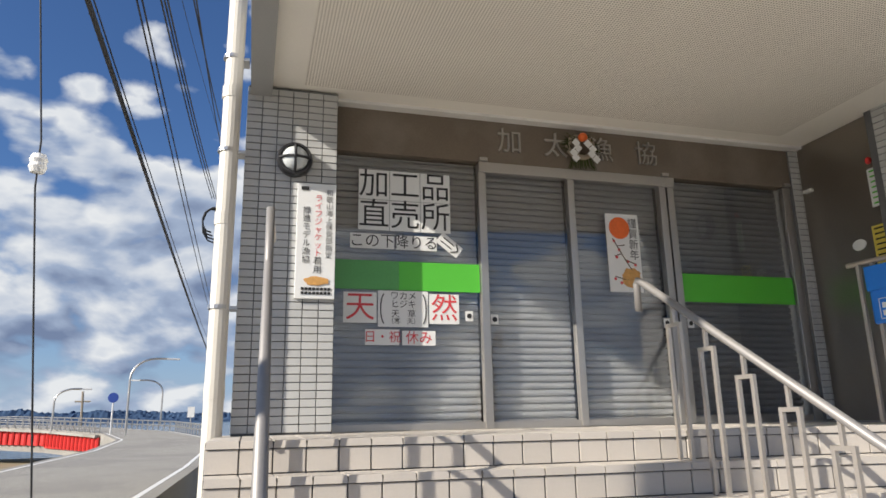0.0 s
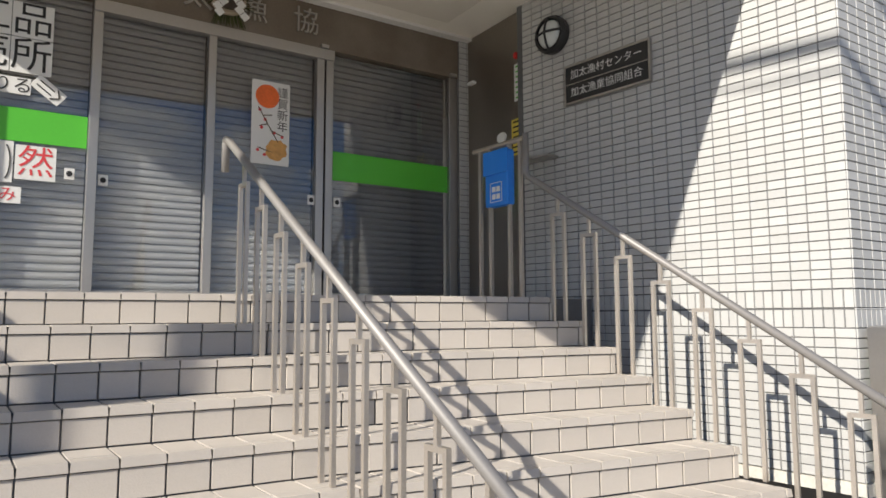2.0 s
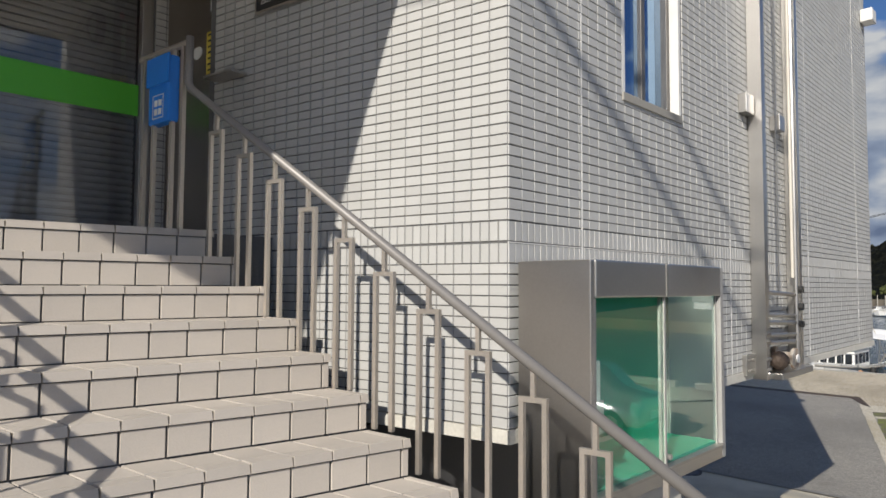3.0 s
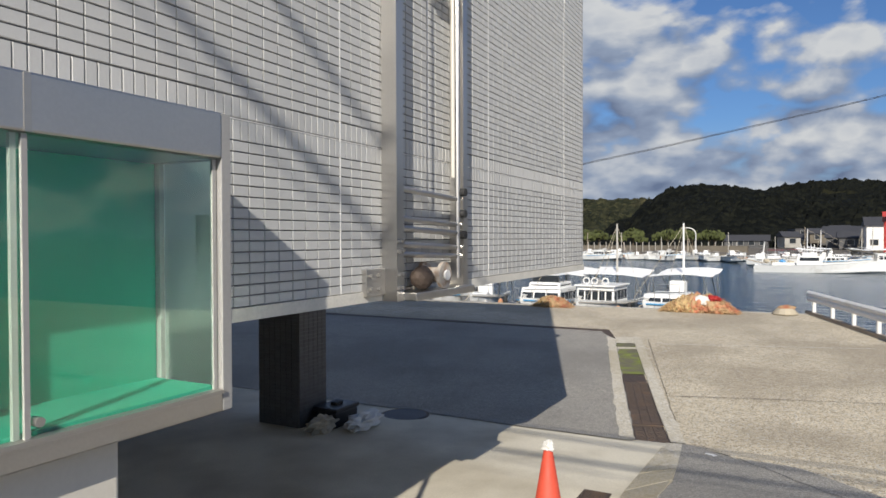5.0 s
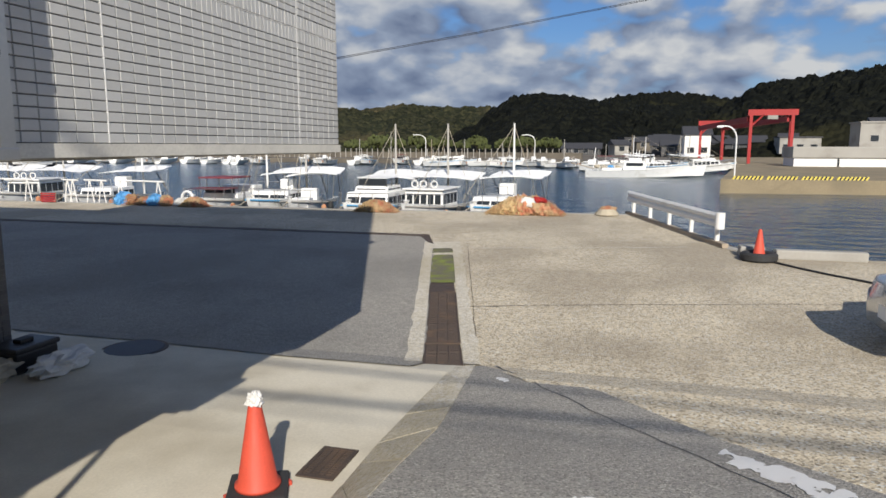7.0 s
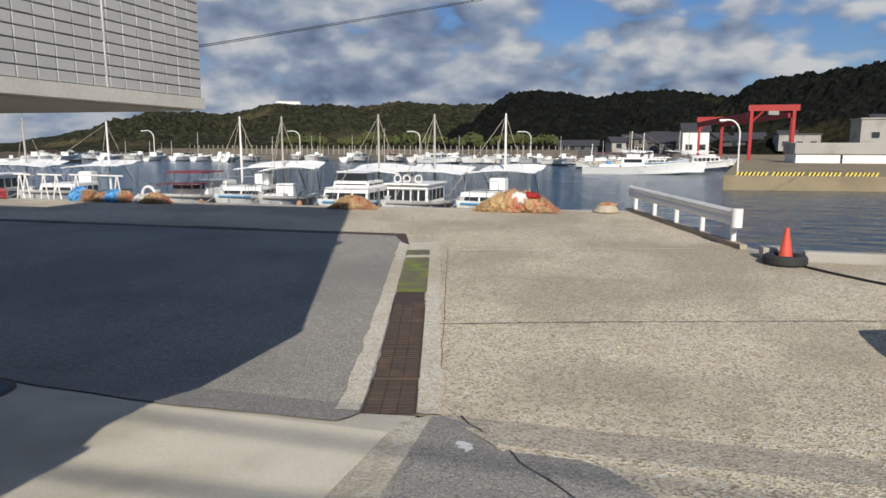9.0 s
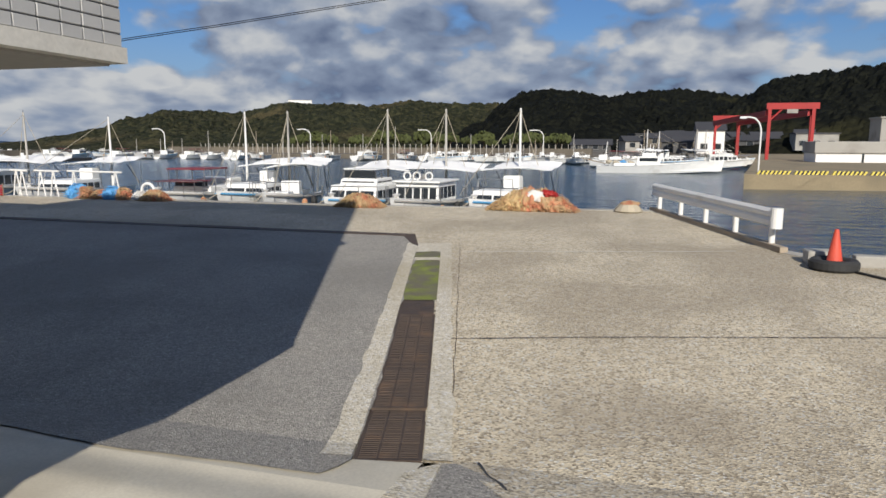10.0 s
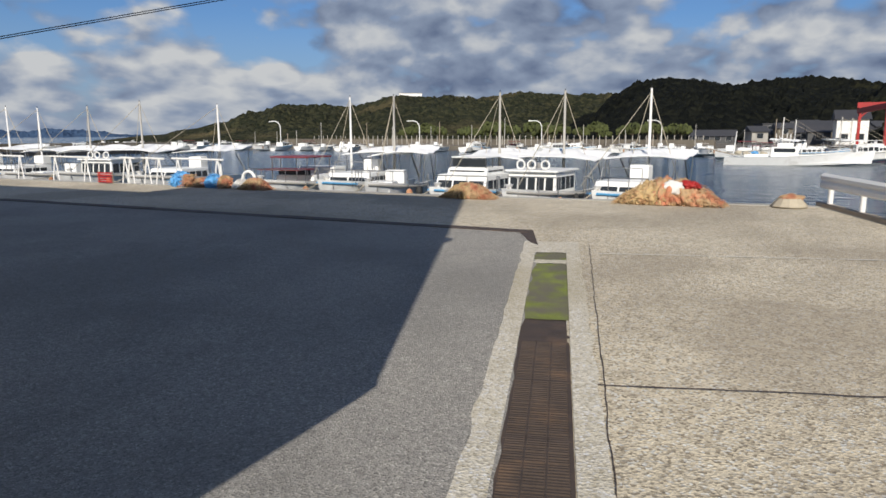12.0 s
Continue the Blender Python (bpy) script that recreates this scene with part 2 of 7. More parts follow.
M["quay"] = speckled("quay_concrete", (0.24, 0.200, 0.138), (0.66, 0.575, 0.42), 0.021, stain=(0.26, 0.215, 0.155), stain_amt=0.5)
M["pad"] = mat("pad_concrete", (0.62, 0.575, 0.465), 0.85, vary=0.20, scale=1.3, grain=45, bump=0.14, dirt=(0.36, 0.315, 0.23), dirt_at=0.53, dirt_amt=0.65)
M["kerb"] = speckled("kerb_concrete", (0.40, 0.36, 0.28), (0.66, 0.61, 0.50), 0.02, stain=(0.35, 0.295, 0.18), stain_amt=0.5)
M["moss"] = mat("moss", (0.17, 0.20, 0.035), 0.95, vary=0.5, scale=4, grain=60, bump=0.5, dirt=(0.13, 0.115, 0.085), dirt_at=0.46, dirt_amt=0.9)
M["concrete"] = mat("concrete", (0.36, 0.345, 0.31), 0.85, vary=0.14, scale=0.6, grain=20, bump=0.1, dirt=(0.18, 0.165, 0.14), dirt_at=0.58, dirt_amt=0.6)
# Old far-shore concrete; a cloud's shade is mixed into its dark base colour.
M["cloud_dark_concrete"] = mat("cloud_dark_harbour_concrete", (0.15, 0.13, 0.10), 0.9, vary=0.25, scale=0.3, grain=4, bump=0.1, dirt=(0.07, 0.06, 0.05), dirt_at=0.52, dirt_amt=0.6)
M["sea_wall"] = mat("sea_wall", (0.26, 0.21, 0.13), 0.85, vary=0.2, scale=0.5, grain=10, bump=0.1, dirt=(0.14, 0.12, 0.08), dirt_at=0.55, dirt_amt=0.6)
M["boat_white"] = mat("gelcoat", (0.84, 0.84, 0.81), 0.35, vary=0.06, scale=1.5, bump=0.02, dirt=(0.48, 0.44, 0.36), dirt_at=0.64, dirt_amt=0.5)
M["boat_blue"] = mat("blue_hull", (0.10, 0.32, 0.55), 0.4, vary=0.1)
M["window_dark"] = mat("dark_window", (0.03, 0.035, 0.04), 0.12, vary=0.1, bump=0)
# Mirror-like pane; blue of the reflected sky is put into its base colour.
M["sky_glass"] = mat("sky_tinted_glass", (0.20, 0.33, 0.50), 0.03, 0.75, vary=0.02, bump=0)
M["awning"] = mat("awning_canvas", (0.88, 0.88, 0.86), 0.8, vary=0.06, scale=2)
M["net"] = mat("orange_net", (0.44, 0.17, 0.095), 0.95, vary=0.6, scale=7, grain=70, bump=1.0, dirt=(0.42, 0.31, 0.17), dirt_at=0.46, dirt_amt=0.85, pieces=0.5)
M["tub"] = mat("blue_tub", (0.10, 0.33, 0.62), 0.5, vary=0.15)
M["wood"] = mat("weathered_wood", (0.34, 0.28, 0.21), 0.85, vary=0.25, scale=4, grain=60, bump=0.2)


def woodland(name, dark, light, bare, bare_at, cell=4.0):
    """Tree crowns as cells of their own tone, broad patches of lighter scrub."""
    m = mat(name, dark, 0.95, vary=0.5, scale=0.03, grain=0.4, bump=0.0, spec=0.05)
    nt = m.node_tree
    N, L = nt.nodes.new, nt.links.new
    bs = nt.nodes["Principled BSDF"]
    base = bs.inputs["Base Color"].links[0].from_socket
    co = N("ShaderNodeTexCoord")
    vo = N("ShaderNodeTexVoronoi")
    vo.inputs["Scale"].default_value = 1 / cell
    L(co.outputs["Object"], vo.inputs["Vector"])
    sepc = N("ShaderNodeSeparateColor")
    L(vo.outputs["Color"], sepc.inputs[0])
    prev = base
    for value, lo, hi, col, amt in ((sepc.outputs[0], 0.35, 1.0, light, 0.8), (None, bare_at, bare_at + 0.14, bare, 0.75)):
        if value is None:
            n = N("ShaderNodeTexNoise")
            n.inputs["Scale"].default_value, n.inputs["Detail"].default_value, n.inputs["Roughness"].default_value = 0.016, 7, 0.62
            L(co.outputs["Object"], n.inputs["Vector"])
            value = n.outputs["Fac"]
        ra = N("ShaderNodeMapRange")
        ra.inputs["From Min"].default_value, ra.inputs["From Max"].default_value, ra.inputs["To Max"].default_value = lo, hi, amt
        L(value, ra.inputs["Value"])
        mx = N("ShaderNodeMix")
        mx.data_type = "RGBA"
        L(ra.outputs[0], mx.inputs[0])
        L(prev, mx.inputs[6])
        mx.inputs[7].default_value = (*col, 1)
        prev = mx.outputs[2]
    L(prev, bs.inputs["Base Color"])
    bp = N("ShaderNodeBump")
    bp.invert = True
    bp.inputs["Strength"].default_value, bp.inputs["Distance"].default_value = 0.9, cell * 0.5
    L(vo.outputs["Distance"], bp.inputs["Height"])
    L(bp.outputs[0], bs.inputs["Normal"])
    return m


M["hill"] = woodland("wooded_hill", (0.020, 0.023, 0.014), (0.060, 0.058, 0.030), (0.13, 0.105, 0.055), 0.53, 2.0)
# Woodland again in near-black tones: cloud shadow over these hills, put into the colour.
M["cloud_dark_hill"] = woodland("cloud_dark_wooded_hill", (0.006, 0.007, 0.006), (0.015, 0.016, 0.011), (0.042, 0.040, 0.018), 0.58, 1.8)
# The blue of distance haze is painted into this base colour.
M["hazed_hill"] = mat("hazed_far_ridge", (0.05, 0.085, 0.15), 1.0, vary=0.15, scale=0.004, grain=0.02, bump=0.0, spec=0.0)
M["leaf"] = mat("leaves", (0.060, 0.072, 0.018), 0.85, vary=0.35, scale=0.8, grain=4, bump=0.2, pieces=0.5)
M["bark"] = mat("bark", (0.12, 0.09, 0.06), 0.9, vary=0.3)
# Village roof tiles, their grey lowered to carry the cloud's shade.
M["roof"] = mat("cloud_dark_roof_tile", (0.05, 0.05, 0.054), 0.6, vary=0.2, scale=1)
M["cable"] = mat("cable", (0.015, 0.015, 0.016), 0.6, vary=0.1, bump=0)
M["glass"] = glass("window_glass")
M["tank_green"] = mat("green_tank_lining", (0.018, 0.29, 0.19), 0.75, vary=0.08, scale=2, bump=0.02)
M["tank_glass"] = glass("tank_glass", (0.80, 0.96, 0.90))
M["fogged_glass"] = glass("fogged_glass", (0.80, 0.94, 0.89), 0.30)
M["car"] = mat("silver_car_paint", (0.55, 0.56, 0.57), 0.25, 0.6, vary=0.02, bump=0, coat=0.6)
# Village plaster; the shade of a cloud is part of this dark grey.
M["house_wall"] = mat("cloud_dark_plaster", (0.085, 0.085, 0.085), 0.8, vary=0.2, scale=0.5, grain=6, bump=0.05, dirt=(0.12, 0.115, 0.11), dirt_at=0.58, dirt_amt=0.6)
M["crane_red"] = mat("crane_red", (0.36, 0.016, 0.014), 0.5, vary=0.2, scale=0.6, grain=8, dirt=(0.20, 0.02, 0.02), dirt_at=0.58, dirt_amt=0.5)
M["pale_joint"] = mat("pale_joint", (0.60, 0.58, 0.52), 0.9, vary=0.2, scale=6)
M["pulley"] = mat("worn_pulley", (0.30, 0.20, 0.13), 0.6, vary=0.4, scale=22, bump=0.2, dirt=(0.55, 0.52, 0.46), dirt_at=0.5, dirt_amt=0.8)
M["blue_sign"] = mat("blue_sign", (0.02, 0.06, 0.30), 0.5, vary=0.05)


def soffit_holes():
    """Rows of punched holes, ten to the quarter metre."""
    m = mat("perforated_board", (0.92, 0.87, 0.78), 0.75, vary=0.05, bump=0.0)
    nt = m.node_tree
    N, L = nt.nodes.new, nt.links.new
    bs = nt.nodes["Principled BSDF"]
    base = bs.inputs["Base Color"].links[0].from_socket
    co, vo = N("ShaderNodeTexCoord"), N("ShaderNodeTexVoronoi")
    vo.voronoi_dimensions = "2D"
    vo.inputs["Scale"].default_value, vo.inputs["Randomness"].default_value = 54.0, 0.0
    L(co.outputs["Object"], vo.inputs["Vector"])
    ra = N("ShaderNodeMapRange")
    ra.inputs["From Min"].default_value, ra.inputs["From Max"].default_value = 0.33, 0.27
    L(vo.outputs["Distance"], ra.inputs["Value"])
    mx = N("ShaderNodeMix")
    mx.data_type = "RGBA"
    L(ra.outputs[0], mx.inputs[0])
    L(base, mx.inputs[6])
    mx.inputs[7].default_value = (0.45, 0.40, 0.34, 1)
    L(mx.outputs[2], bs.inputs["Base Color"])
    return m


M["holes"] = soffit_holes()


def water():
    m = bpy.data.materials.new("sea_water")
    m.use_nodes = True
    nt = m.node_tree
    N, L = nt.nodes.new, nt.links.new
    bs = nt.nodes["Principled BSDF"]
    bs.inputs["Base Color"].default_value = (0.018, 0.05, 0.085, 1)
    bs.inputs["Roughness"].default_value, bs.inputs["IOR"].default_value = 0.12, 1.33
    co, mp, n = N("ShaderNodeTexCoord"), N("ShaderNodeMapping"), N("ShaderNodeTexNoise")
    mp.inputs["Scale"].default_value = (1.0, 0.45, 1)
    L(co.outputs["Object"], mp.inputs[0])
    L(mp.outputs[0], n.inputs["Vector"])
    n.inputs["Scale"].default_value, n.inputs["Detail"].default_value = 1.3, 5
    bp = N("ShaderNodeBump")
    bp.inputs["Strength"].default_value, bp.inputs["Distance"].default_value = 0.65, 0.35
    L(n.outputs["Fac"], bp.inputs["Height"])
    L(bp.outputs[0], bs.inputs["Normal"])
    return m


M["water"] = water()

# ---- mesh helpers ----


def mesh_object(name, bm, material, parent=None, label="", smooth=False):
    me = bpy.data.meshes.new(name)
    bm.to_mesh(me)
    bm.free()
    me.materials.append(material)
    if smooth:
        me.polygons.foreach_set("use_smooth", [True] * len(me.polygons))
    ob = new(name, me)
    if parent:
        ob.parent = parent
    if label:
        ob["label"] = label
    return ob


def part(name, bm, material, parent, label="", smooth=False):
    return mesh_object(name, bm, material, parent, label, smooth)


def thing(name, label, category, group="", kind="", at=None):
    ob = new(name)
    if at is not None:
        ob.matrix_basis = at
    return tagged(ob, label, category, group, kind)


def box(bm, x0, x1, y0, y1, z0, z1, m=None, bevel=0.0):
    r = bmesh.ops.create_cube(bm, size=1, matrix=(m or Matrix()) @ Matrix.Translation(((x0 + x1) / 2, (y0 + y1) / 2, (z0 + z1) / 2)) @ Matrix.Diagonal((x1 - x0, y1 - y0, z1 - z0, 1)))
    if bevel:
        es = list({e for v in r["verts"] for e in v.link_edges})
        bmesh.ops.bevel(bm, geom=es, offset=bevel, segments=2, affect="EDGES", profile=0.6)
    return bm


def rod(bm, p, q, r, seg=8, r2=None):
    p, q = Vector(p), Vector(q)
    d = q - p
    m = Matrix.Translation((p + q) / 2) @ d.to_track_quat("Z", "Y").to_matrix().to_4x4()
    bmesh.ops.create_cone(bm, cap_ends=True, segments=seg, radius1=r, radius2=r if r2 is None else r2, depth=d.length, matrix=m)
    return bm


def path_tube(bm, pts, r, seg=8):
    """A round tube swept along the points in one piece."""
    pts = [Vector(p) for p in pts]
    rings, side = [], None
    for i, p in enumerate(pts):
        d = ((pts[min(i + 1, len(pts) - 1)] - p).normalized() + (p - pts[max(i - 1, 0)]).normalized()).normalized()
        if side is None:
            side = d.orthogonal().normalized()
        side = (side - d * side.dot(d)).normalized()
        up = d.cross(side)
        rings.append([bm.verts.new(p + (side * math.cos(2 * math.pi * k / seg) + up * math.sin(2 * math.pi * k / seg)) * r) for k in range(seg)])
    for a, b in zip(rings, rings[1:]):
        for k in range(seg):
            bm.faces.new((a[k], a[(k + 1) % seg], b[(k + 1) % seg], b[k]))
    bm.faces.new(rings[0][::-1])
    bm.faces.new(rings[-1])
    return bm


def prism(bm, pts, d):
    """A polygon of 3D points swept by the vector d."""
    d = Vector(d)
    a = [bm.verts.new(p) for p in pts]
    b = [bm.verts.new(Vector(p) + d) for p in pts]
    n = len(pts)
    bm.faces.new(a)
    bm.faces.new(b[::-1])
    for i in range(n):
        bm.faces.new((a[i], b[i], b[(i + 1) % n], a[(i + 1) % n]))
    bmesh.ops.recalc_face_normals(bm, faces=bm.faces[:])
    return bm


def lathe(bm, profile, seg=20, m=None):
    m = m or Matrix()
    rings = []
    for r, z in profile:
        rings.append([bm.verts.new(m @ Vector((r * math.cos(2 * math.pi * i / seg), r * math.sin(2 * math.pi * i / seg), z))) for i in range(seg)])
    for a, b in zip(rings, rings[1:]):
        for i in range(seg):
            bm.faces.new((a[i], a[(i + 1) % seg], b[(i + 1) % seg], b[i]))
    if profile[0][0] > 1e-4:
        bm.faces.new(rings[0][::-1])
    if profile[-1][0] > 1e-4:
        bm.faces.new(rings[-1])
    return bm


def lump(bm, center, size, amp=0.25, freq=1.5, sub=3, seed=0.0):
    r = bmesh.ops.create_icosphere(bm, subdivisions=sub, radius=1.0)
    c, s = Vector(center), Vector(size)
    for v in r["verts"]:
        k = 1 + amp * noise.noise(v.co * freq + Vector((seed, seed * 1.7, 0)), noise_basis="PERLIN_ORIGINAL")
        v.co = Vector((v.co.x * s.x * k, v.co.y * s.y * k, v.co.z * s.z * k)) + c
    return bm


def from_arrays(name, verts, faces, material, parent=None, label="", smooth=False):
    me = bpy.data.meshes.new(name)
    me.from_pydata([tuple(v) for v in verts], [], [tuple(f) for f in faces])
    me.materials.append(material)
    if smooth:
        me.polygons.foreach_set("use_smooth", [True] * len(me.polygons))
    me.update()
    ob = new(name, me)
    if parent:
        ob.parent = parent
    if label:
        ob["label"] = label
    return ob


def writing(name, text, size, at, right, up, material, parent, label="", vertical=False, depth=0.0):
    """Text with its centre at a point, laid along right and up. Vertical text runs down."""
    right, up = Vector(right).normalized(), Vector(up).normalized()
    out = right.cross(up)
    base = Matrix((right, up, out)).transposed().to_4x4()
    vs, fs = [], []
    for i, line in enumerate(text if vertical else [text]):
        cu = bpy.data.curves.new("glyphs", "FONT")
        cu.body, cu.size, cu.align_x, cu.align_y, cu.extrude = line, size, "CENTER", "CENTER", depth
        tmp = bpy.data.objects.new("glyphs", cu)
        me = bpy.data.meshes.new_from_object(tmp)
        off = Vector((0, -(i - (len(text) - 1) / 2) * size * 1.0, 0)) if vertical else Vector()
        k = len(vs)
        vs += [tuple(base @ (v.co + off) + Vector(at)) for v in me.vertices]
        fs += [tuple(k + j for j in p.vertices) for p in me.polygons]
        bpy.data.objects.remove(tmp)
        bpy.data.meshes.remove(me)
        bpy.data.curves.remove(cu)
    return from_arrays(name, vs, fs, material, parent, label)


def knots(x, pts):
    for (a, za), (b, zb) in zip(pts, pts[1:]):
        if x <= b:
            return za + (zb - za) * max(0.0, x - a) / (b - a)
    return pts[-1][1]


ROAD = ((0, -1.33), (3.3, -1.82), (5.2, -2.05), (7, -2.33), (9, -2.6), (10.5, -2.8), (12, -3.05), (13.2, -3.2), (14.2, -3.38), (16, -3.42), (30, -3.13))
PAD = ((5, -3.12), (11.3, -3.12), (13.4, -3.21), (14.2, -3.38), (16, -3.42), (30, -3.13))
SEA = -4.1


def road_z(x):
    return knots(x, ROAD)


def pad_z(x):
    return knots(x, PAD)


def surface(name, outline, height, material, lift=0.0, kind="structure", step=0.6, rough_edge=0.0, label=""):
    """A sheet of ground inside an outline, following the height along x."""
    bm = bmesh.new()
    pts = []
    if rough_edge:
        for a, b in zip(outline, outline[1:] + outline[:1]):
            n = max(1, int(math.dist(a, b) / 0.18))
            n = min(n, 160)
            for i in range(n):
                u = i / n
                p = Vector((a[0] + (b[0] - a[0]) * u, a[1] + (b[1] - a[1]) * u, 0))
                w = noise.noise_vector(p * 2.3) * rough_edge
                pts.append((p.x + w.x, p.y + w.y))
    else:
        pts = outline
    ring = [bm.verts.new((x, y, 0)) for x, y in pts]
    for tri in tessellate_polygon([[Vector((x, y, 0)) for x, y in pts]]):
        bm.faces.new([ring[i] for i in tri])
    lo, hi = min(p[0] for p in pts), max(p[0] for p in pts)
    for x in sorted({k[0] for k in ROAD + PAD}):
        if lo < x < hi:
            bmesh.ops.bisect_plane(bm, geom=bm.verts[:] + bm.edges[:] + bm.faces[:], plane_co=(x, 0, 0), plane_no=(1, 0, 0))
    for v in bm.verts:
        v.co.z = height(v.co.x) + lift
    bmesh.ops.recalc_face_normals(bm, faces=bm.faces[:])
    if sum(f.normal.z for f in bm.faces) < 0:
        bmesh.ops.reverse_faces(bm, faces=bm.faces[:])
    return tagged(mesh_object(name, bm, material), label, kind=kind)

# ---- ground, road, quay ----
KERB_S = [(5.0, 1.16), (9.0, 1.16), (11.4, 1.2), (13.3, 1.40), (14.05, 1.50)]
KERB_N = [(5.0, 1.62), (10.4, 1.65), (11.4, 1.65), (13.3, 1.62), (13.75, 1.64)]
surface("road", [(-70, -40), (-8, -14), (5, -6.8), (9.4, -3.0), (11.09, -1.54), (11.97, -0.79), (13.17, 0.11), (14.1, 1.42)] + KERB_S[::-1] + [(5.0, 6.0), (-70, 6.0)], road_z, M["asphalt"], label="grey worn asphalt road sloping down to the quay")
surface("quay_ground", [(-70, -60), (22.75, -60), (22.75, -3.2), (24.0, -2.36), (29.95, -0.30), (29.75, 3), (29.2, 9), (28.9, 26), (28.9, 90), (23.95, 90), (23.95, 4.9), (22.9, 4.55), (22.97, 4.10), (14.05, 1.64), (14.1, 1.40)], pad_z, M["quay"], lift=-0.012, label="coarse beige quay concrete with exposed aggregate")
surface("apron_asphalt", [(13.9, 2.06), (22.85, 4.49), (23.7, 4.95), (23.75, 90), (13.6, 90), (13.62, 5.2), (13.42, 3.36), (13.5, 2.1)], pad_z, M["asphalt2"], rough_edge=0.05, label="dark grey asphalt apron behind the quay")
surface("pad_floor", [(4.6, 1.57), (13.55, 1.57), (13.56, 2.4), (13.5, 3.36), (13.7, 5.2), (13.7, 90), (-12, 90), (-12, 5.5), (4.6, 5.5)], pad_z, M["pad"], lift=-0.012, label="smooth stained concrete floor under the building")

bm = bmesh.new()
for (a, b), (c, d) in zip(zip(KERB_S, KERB_S[1:]), zip(KERB_N, KERB_N[1:])):
    n = max(1, int((b[0] - a[0]) / 0.62))
    for i in range(n):
        u, v = i / n + 0.008 / n, (i + 1) / n - 0.014 / n
        p = [Vector(a).lerp(Vector(b), u), Vector(a).lerp(Vector(b), v), Vector(c).lerp(Vector(d), v), Vector(c).lerp(Vector(d), u)]
        dz2 = random.uniform(-0.006, 0.006)
        z = [(road_z(q.x) if j < 2 else pad_z(q.x)) + 0.014 + dz2 for j, q in enumerate(p)]
        top = [bm.verts.new((q.x, q.y, h)) for q, h in zip(p, z)]
        bot = [bm.verts.new((q.x, q.y, -3.6)) for q in p]
        bm.faces.new(top)
        for j in range(4):
            bm.faces.new((top[j], bot[j], bot[(j + 1) % 4], top[(j + 1) % 4]))
bmesh.ops.recalc_face_normals(bm, faces=bm.faces[:])
tagged(mesh_object("kerb", bm, M["kerb"]), "worn yellowish concrete kerb blocks between road and pad", kind="structure")

# sea
bm = bmesh.new()
bmesh.ops.create_grid(bm, x_segments=1, y_segments=1, size=2600, matrix=Matrix.Translation((400, 0, SEA)))
tagged(mesh_object("water", bm, M["water"]), "blue-grey rippled harbour water", kind="structure")
# land under everything, ends at the quay walls
bm = bmesh.new()
prism(bm, [(-260, -60, -9), (22.72, -60, -9), (22.72, -3.25, -9), (24.0, -2.42, -9), (29.9, -0.38, -9), (29.7, 3, -9), (29.15, 9, -9), (28.85, 26, -9), (28.85, 90, -9), (-30, 90, -9), (-30, 40, -9), (-260, 40, -9)], (0, 0, 5.3))
tagged(mesh_object("ground", bm, M["sea_wall"]), "brown stained concrete quay wall and earth below it", kind="structure")
bm = bmesh.new()
rim = [(22.75, -3.2), (24.0, -2.36), (29.95, -0.30), (29.75, 3), (29.2, 9), (28.9, 26), (28.9, 90)]
for a, b in zip(rim, rim[1:]):
    za, zb = pad_z(a[0]), pad_z(b[0])
    d = (Vector(b) - Vector(a)).normalized()
    o = Vector((-d.y, d.x)) * 0.28
    prism(bm, [(a[0], a[1], za), (b[0], b[1], zb), (b[0] + o.x, b[1] + o.y, zb), (a[0] + o.x, a[1] + o.y, za)], (0, 0, -1.6))
tagged(mesh_object("quay_edge", bm, M["concrete"]), "grey concrete coping along the quay edge", kind="structure")

# joints scored in the quay slabs
bm = bmesh.new()


def crack(bm, pts, w, height, wob=0.02, depth=0.02):
    line = []
    for a, b in zip(pts, pts[1:]):
        n = max(2, int(math.dist(a, b) / 0.12))
        for i in range(n):
            u = i / n
            p = Vector((a[0] + (b[0] - a[0]) * u, a[1] + (b[1] - a[1]) * u, 0))
            p += noise.noise_vector(p * 3.1) * wob
            line.append(p)
    for p, q in zip(line, line[1:]):
        d = (q - p).normalized()
        o = Vector((-d.y, d.x, 0)) * w * (0.6 + 0.7 * abs(noise.noise(p * 5)))
        q2 = [p - o, q - o, q + o, p + o]
        bm.faces.new([bm.verts.new((v.x, v.y, height(v.x) + 0.004)) for v in q2])
    return bm


for pts, w in (([(16.98, 2.25), (17.56, 0.32), (19.1, -5.5)], 0.012), ([(14.25, 1.5), (22.95, 3.66)], 0.005)):
    crack(bm, pts, w, pad_z)
tagged(mesh_object("slab_joint", bm, M["rust"]), "dark open joints between quay slabs", kind="structure")
bm = bmesh.new()
crack(bm, [(22.2, 3.4), (23.2, -0.4), (23.6, -1.6)], 0.022, pad_z)
tagged(mesh_object("filled_joint", bm, M["pale_joint"]), "pale mortar filled joint across the quay", kind="structure")
bm = bmesh.new()
crack(bm, [(14.15, 1.3), (13.0, 0.55), (11.75, -0.35), (10.72, -1.1), (9.4, -2.1)], 0.011, road_z, wob=0.05)
tagged(mesh_object("road_crack", bm, M["black_plastic"]), "dark crack running across the asphalt", kind="structure")

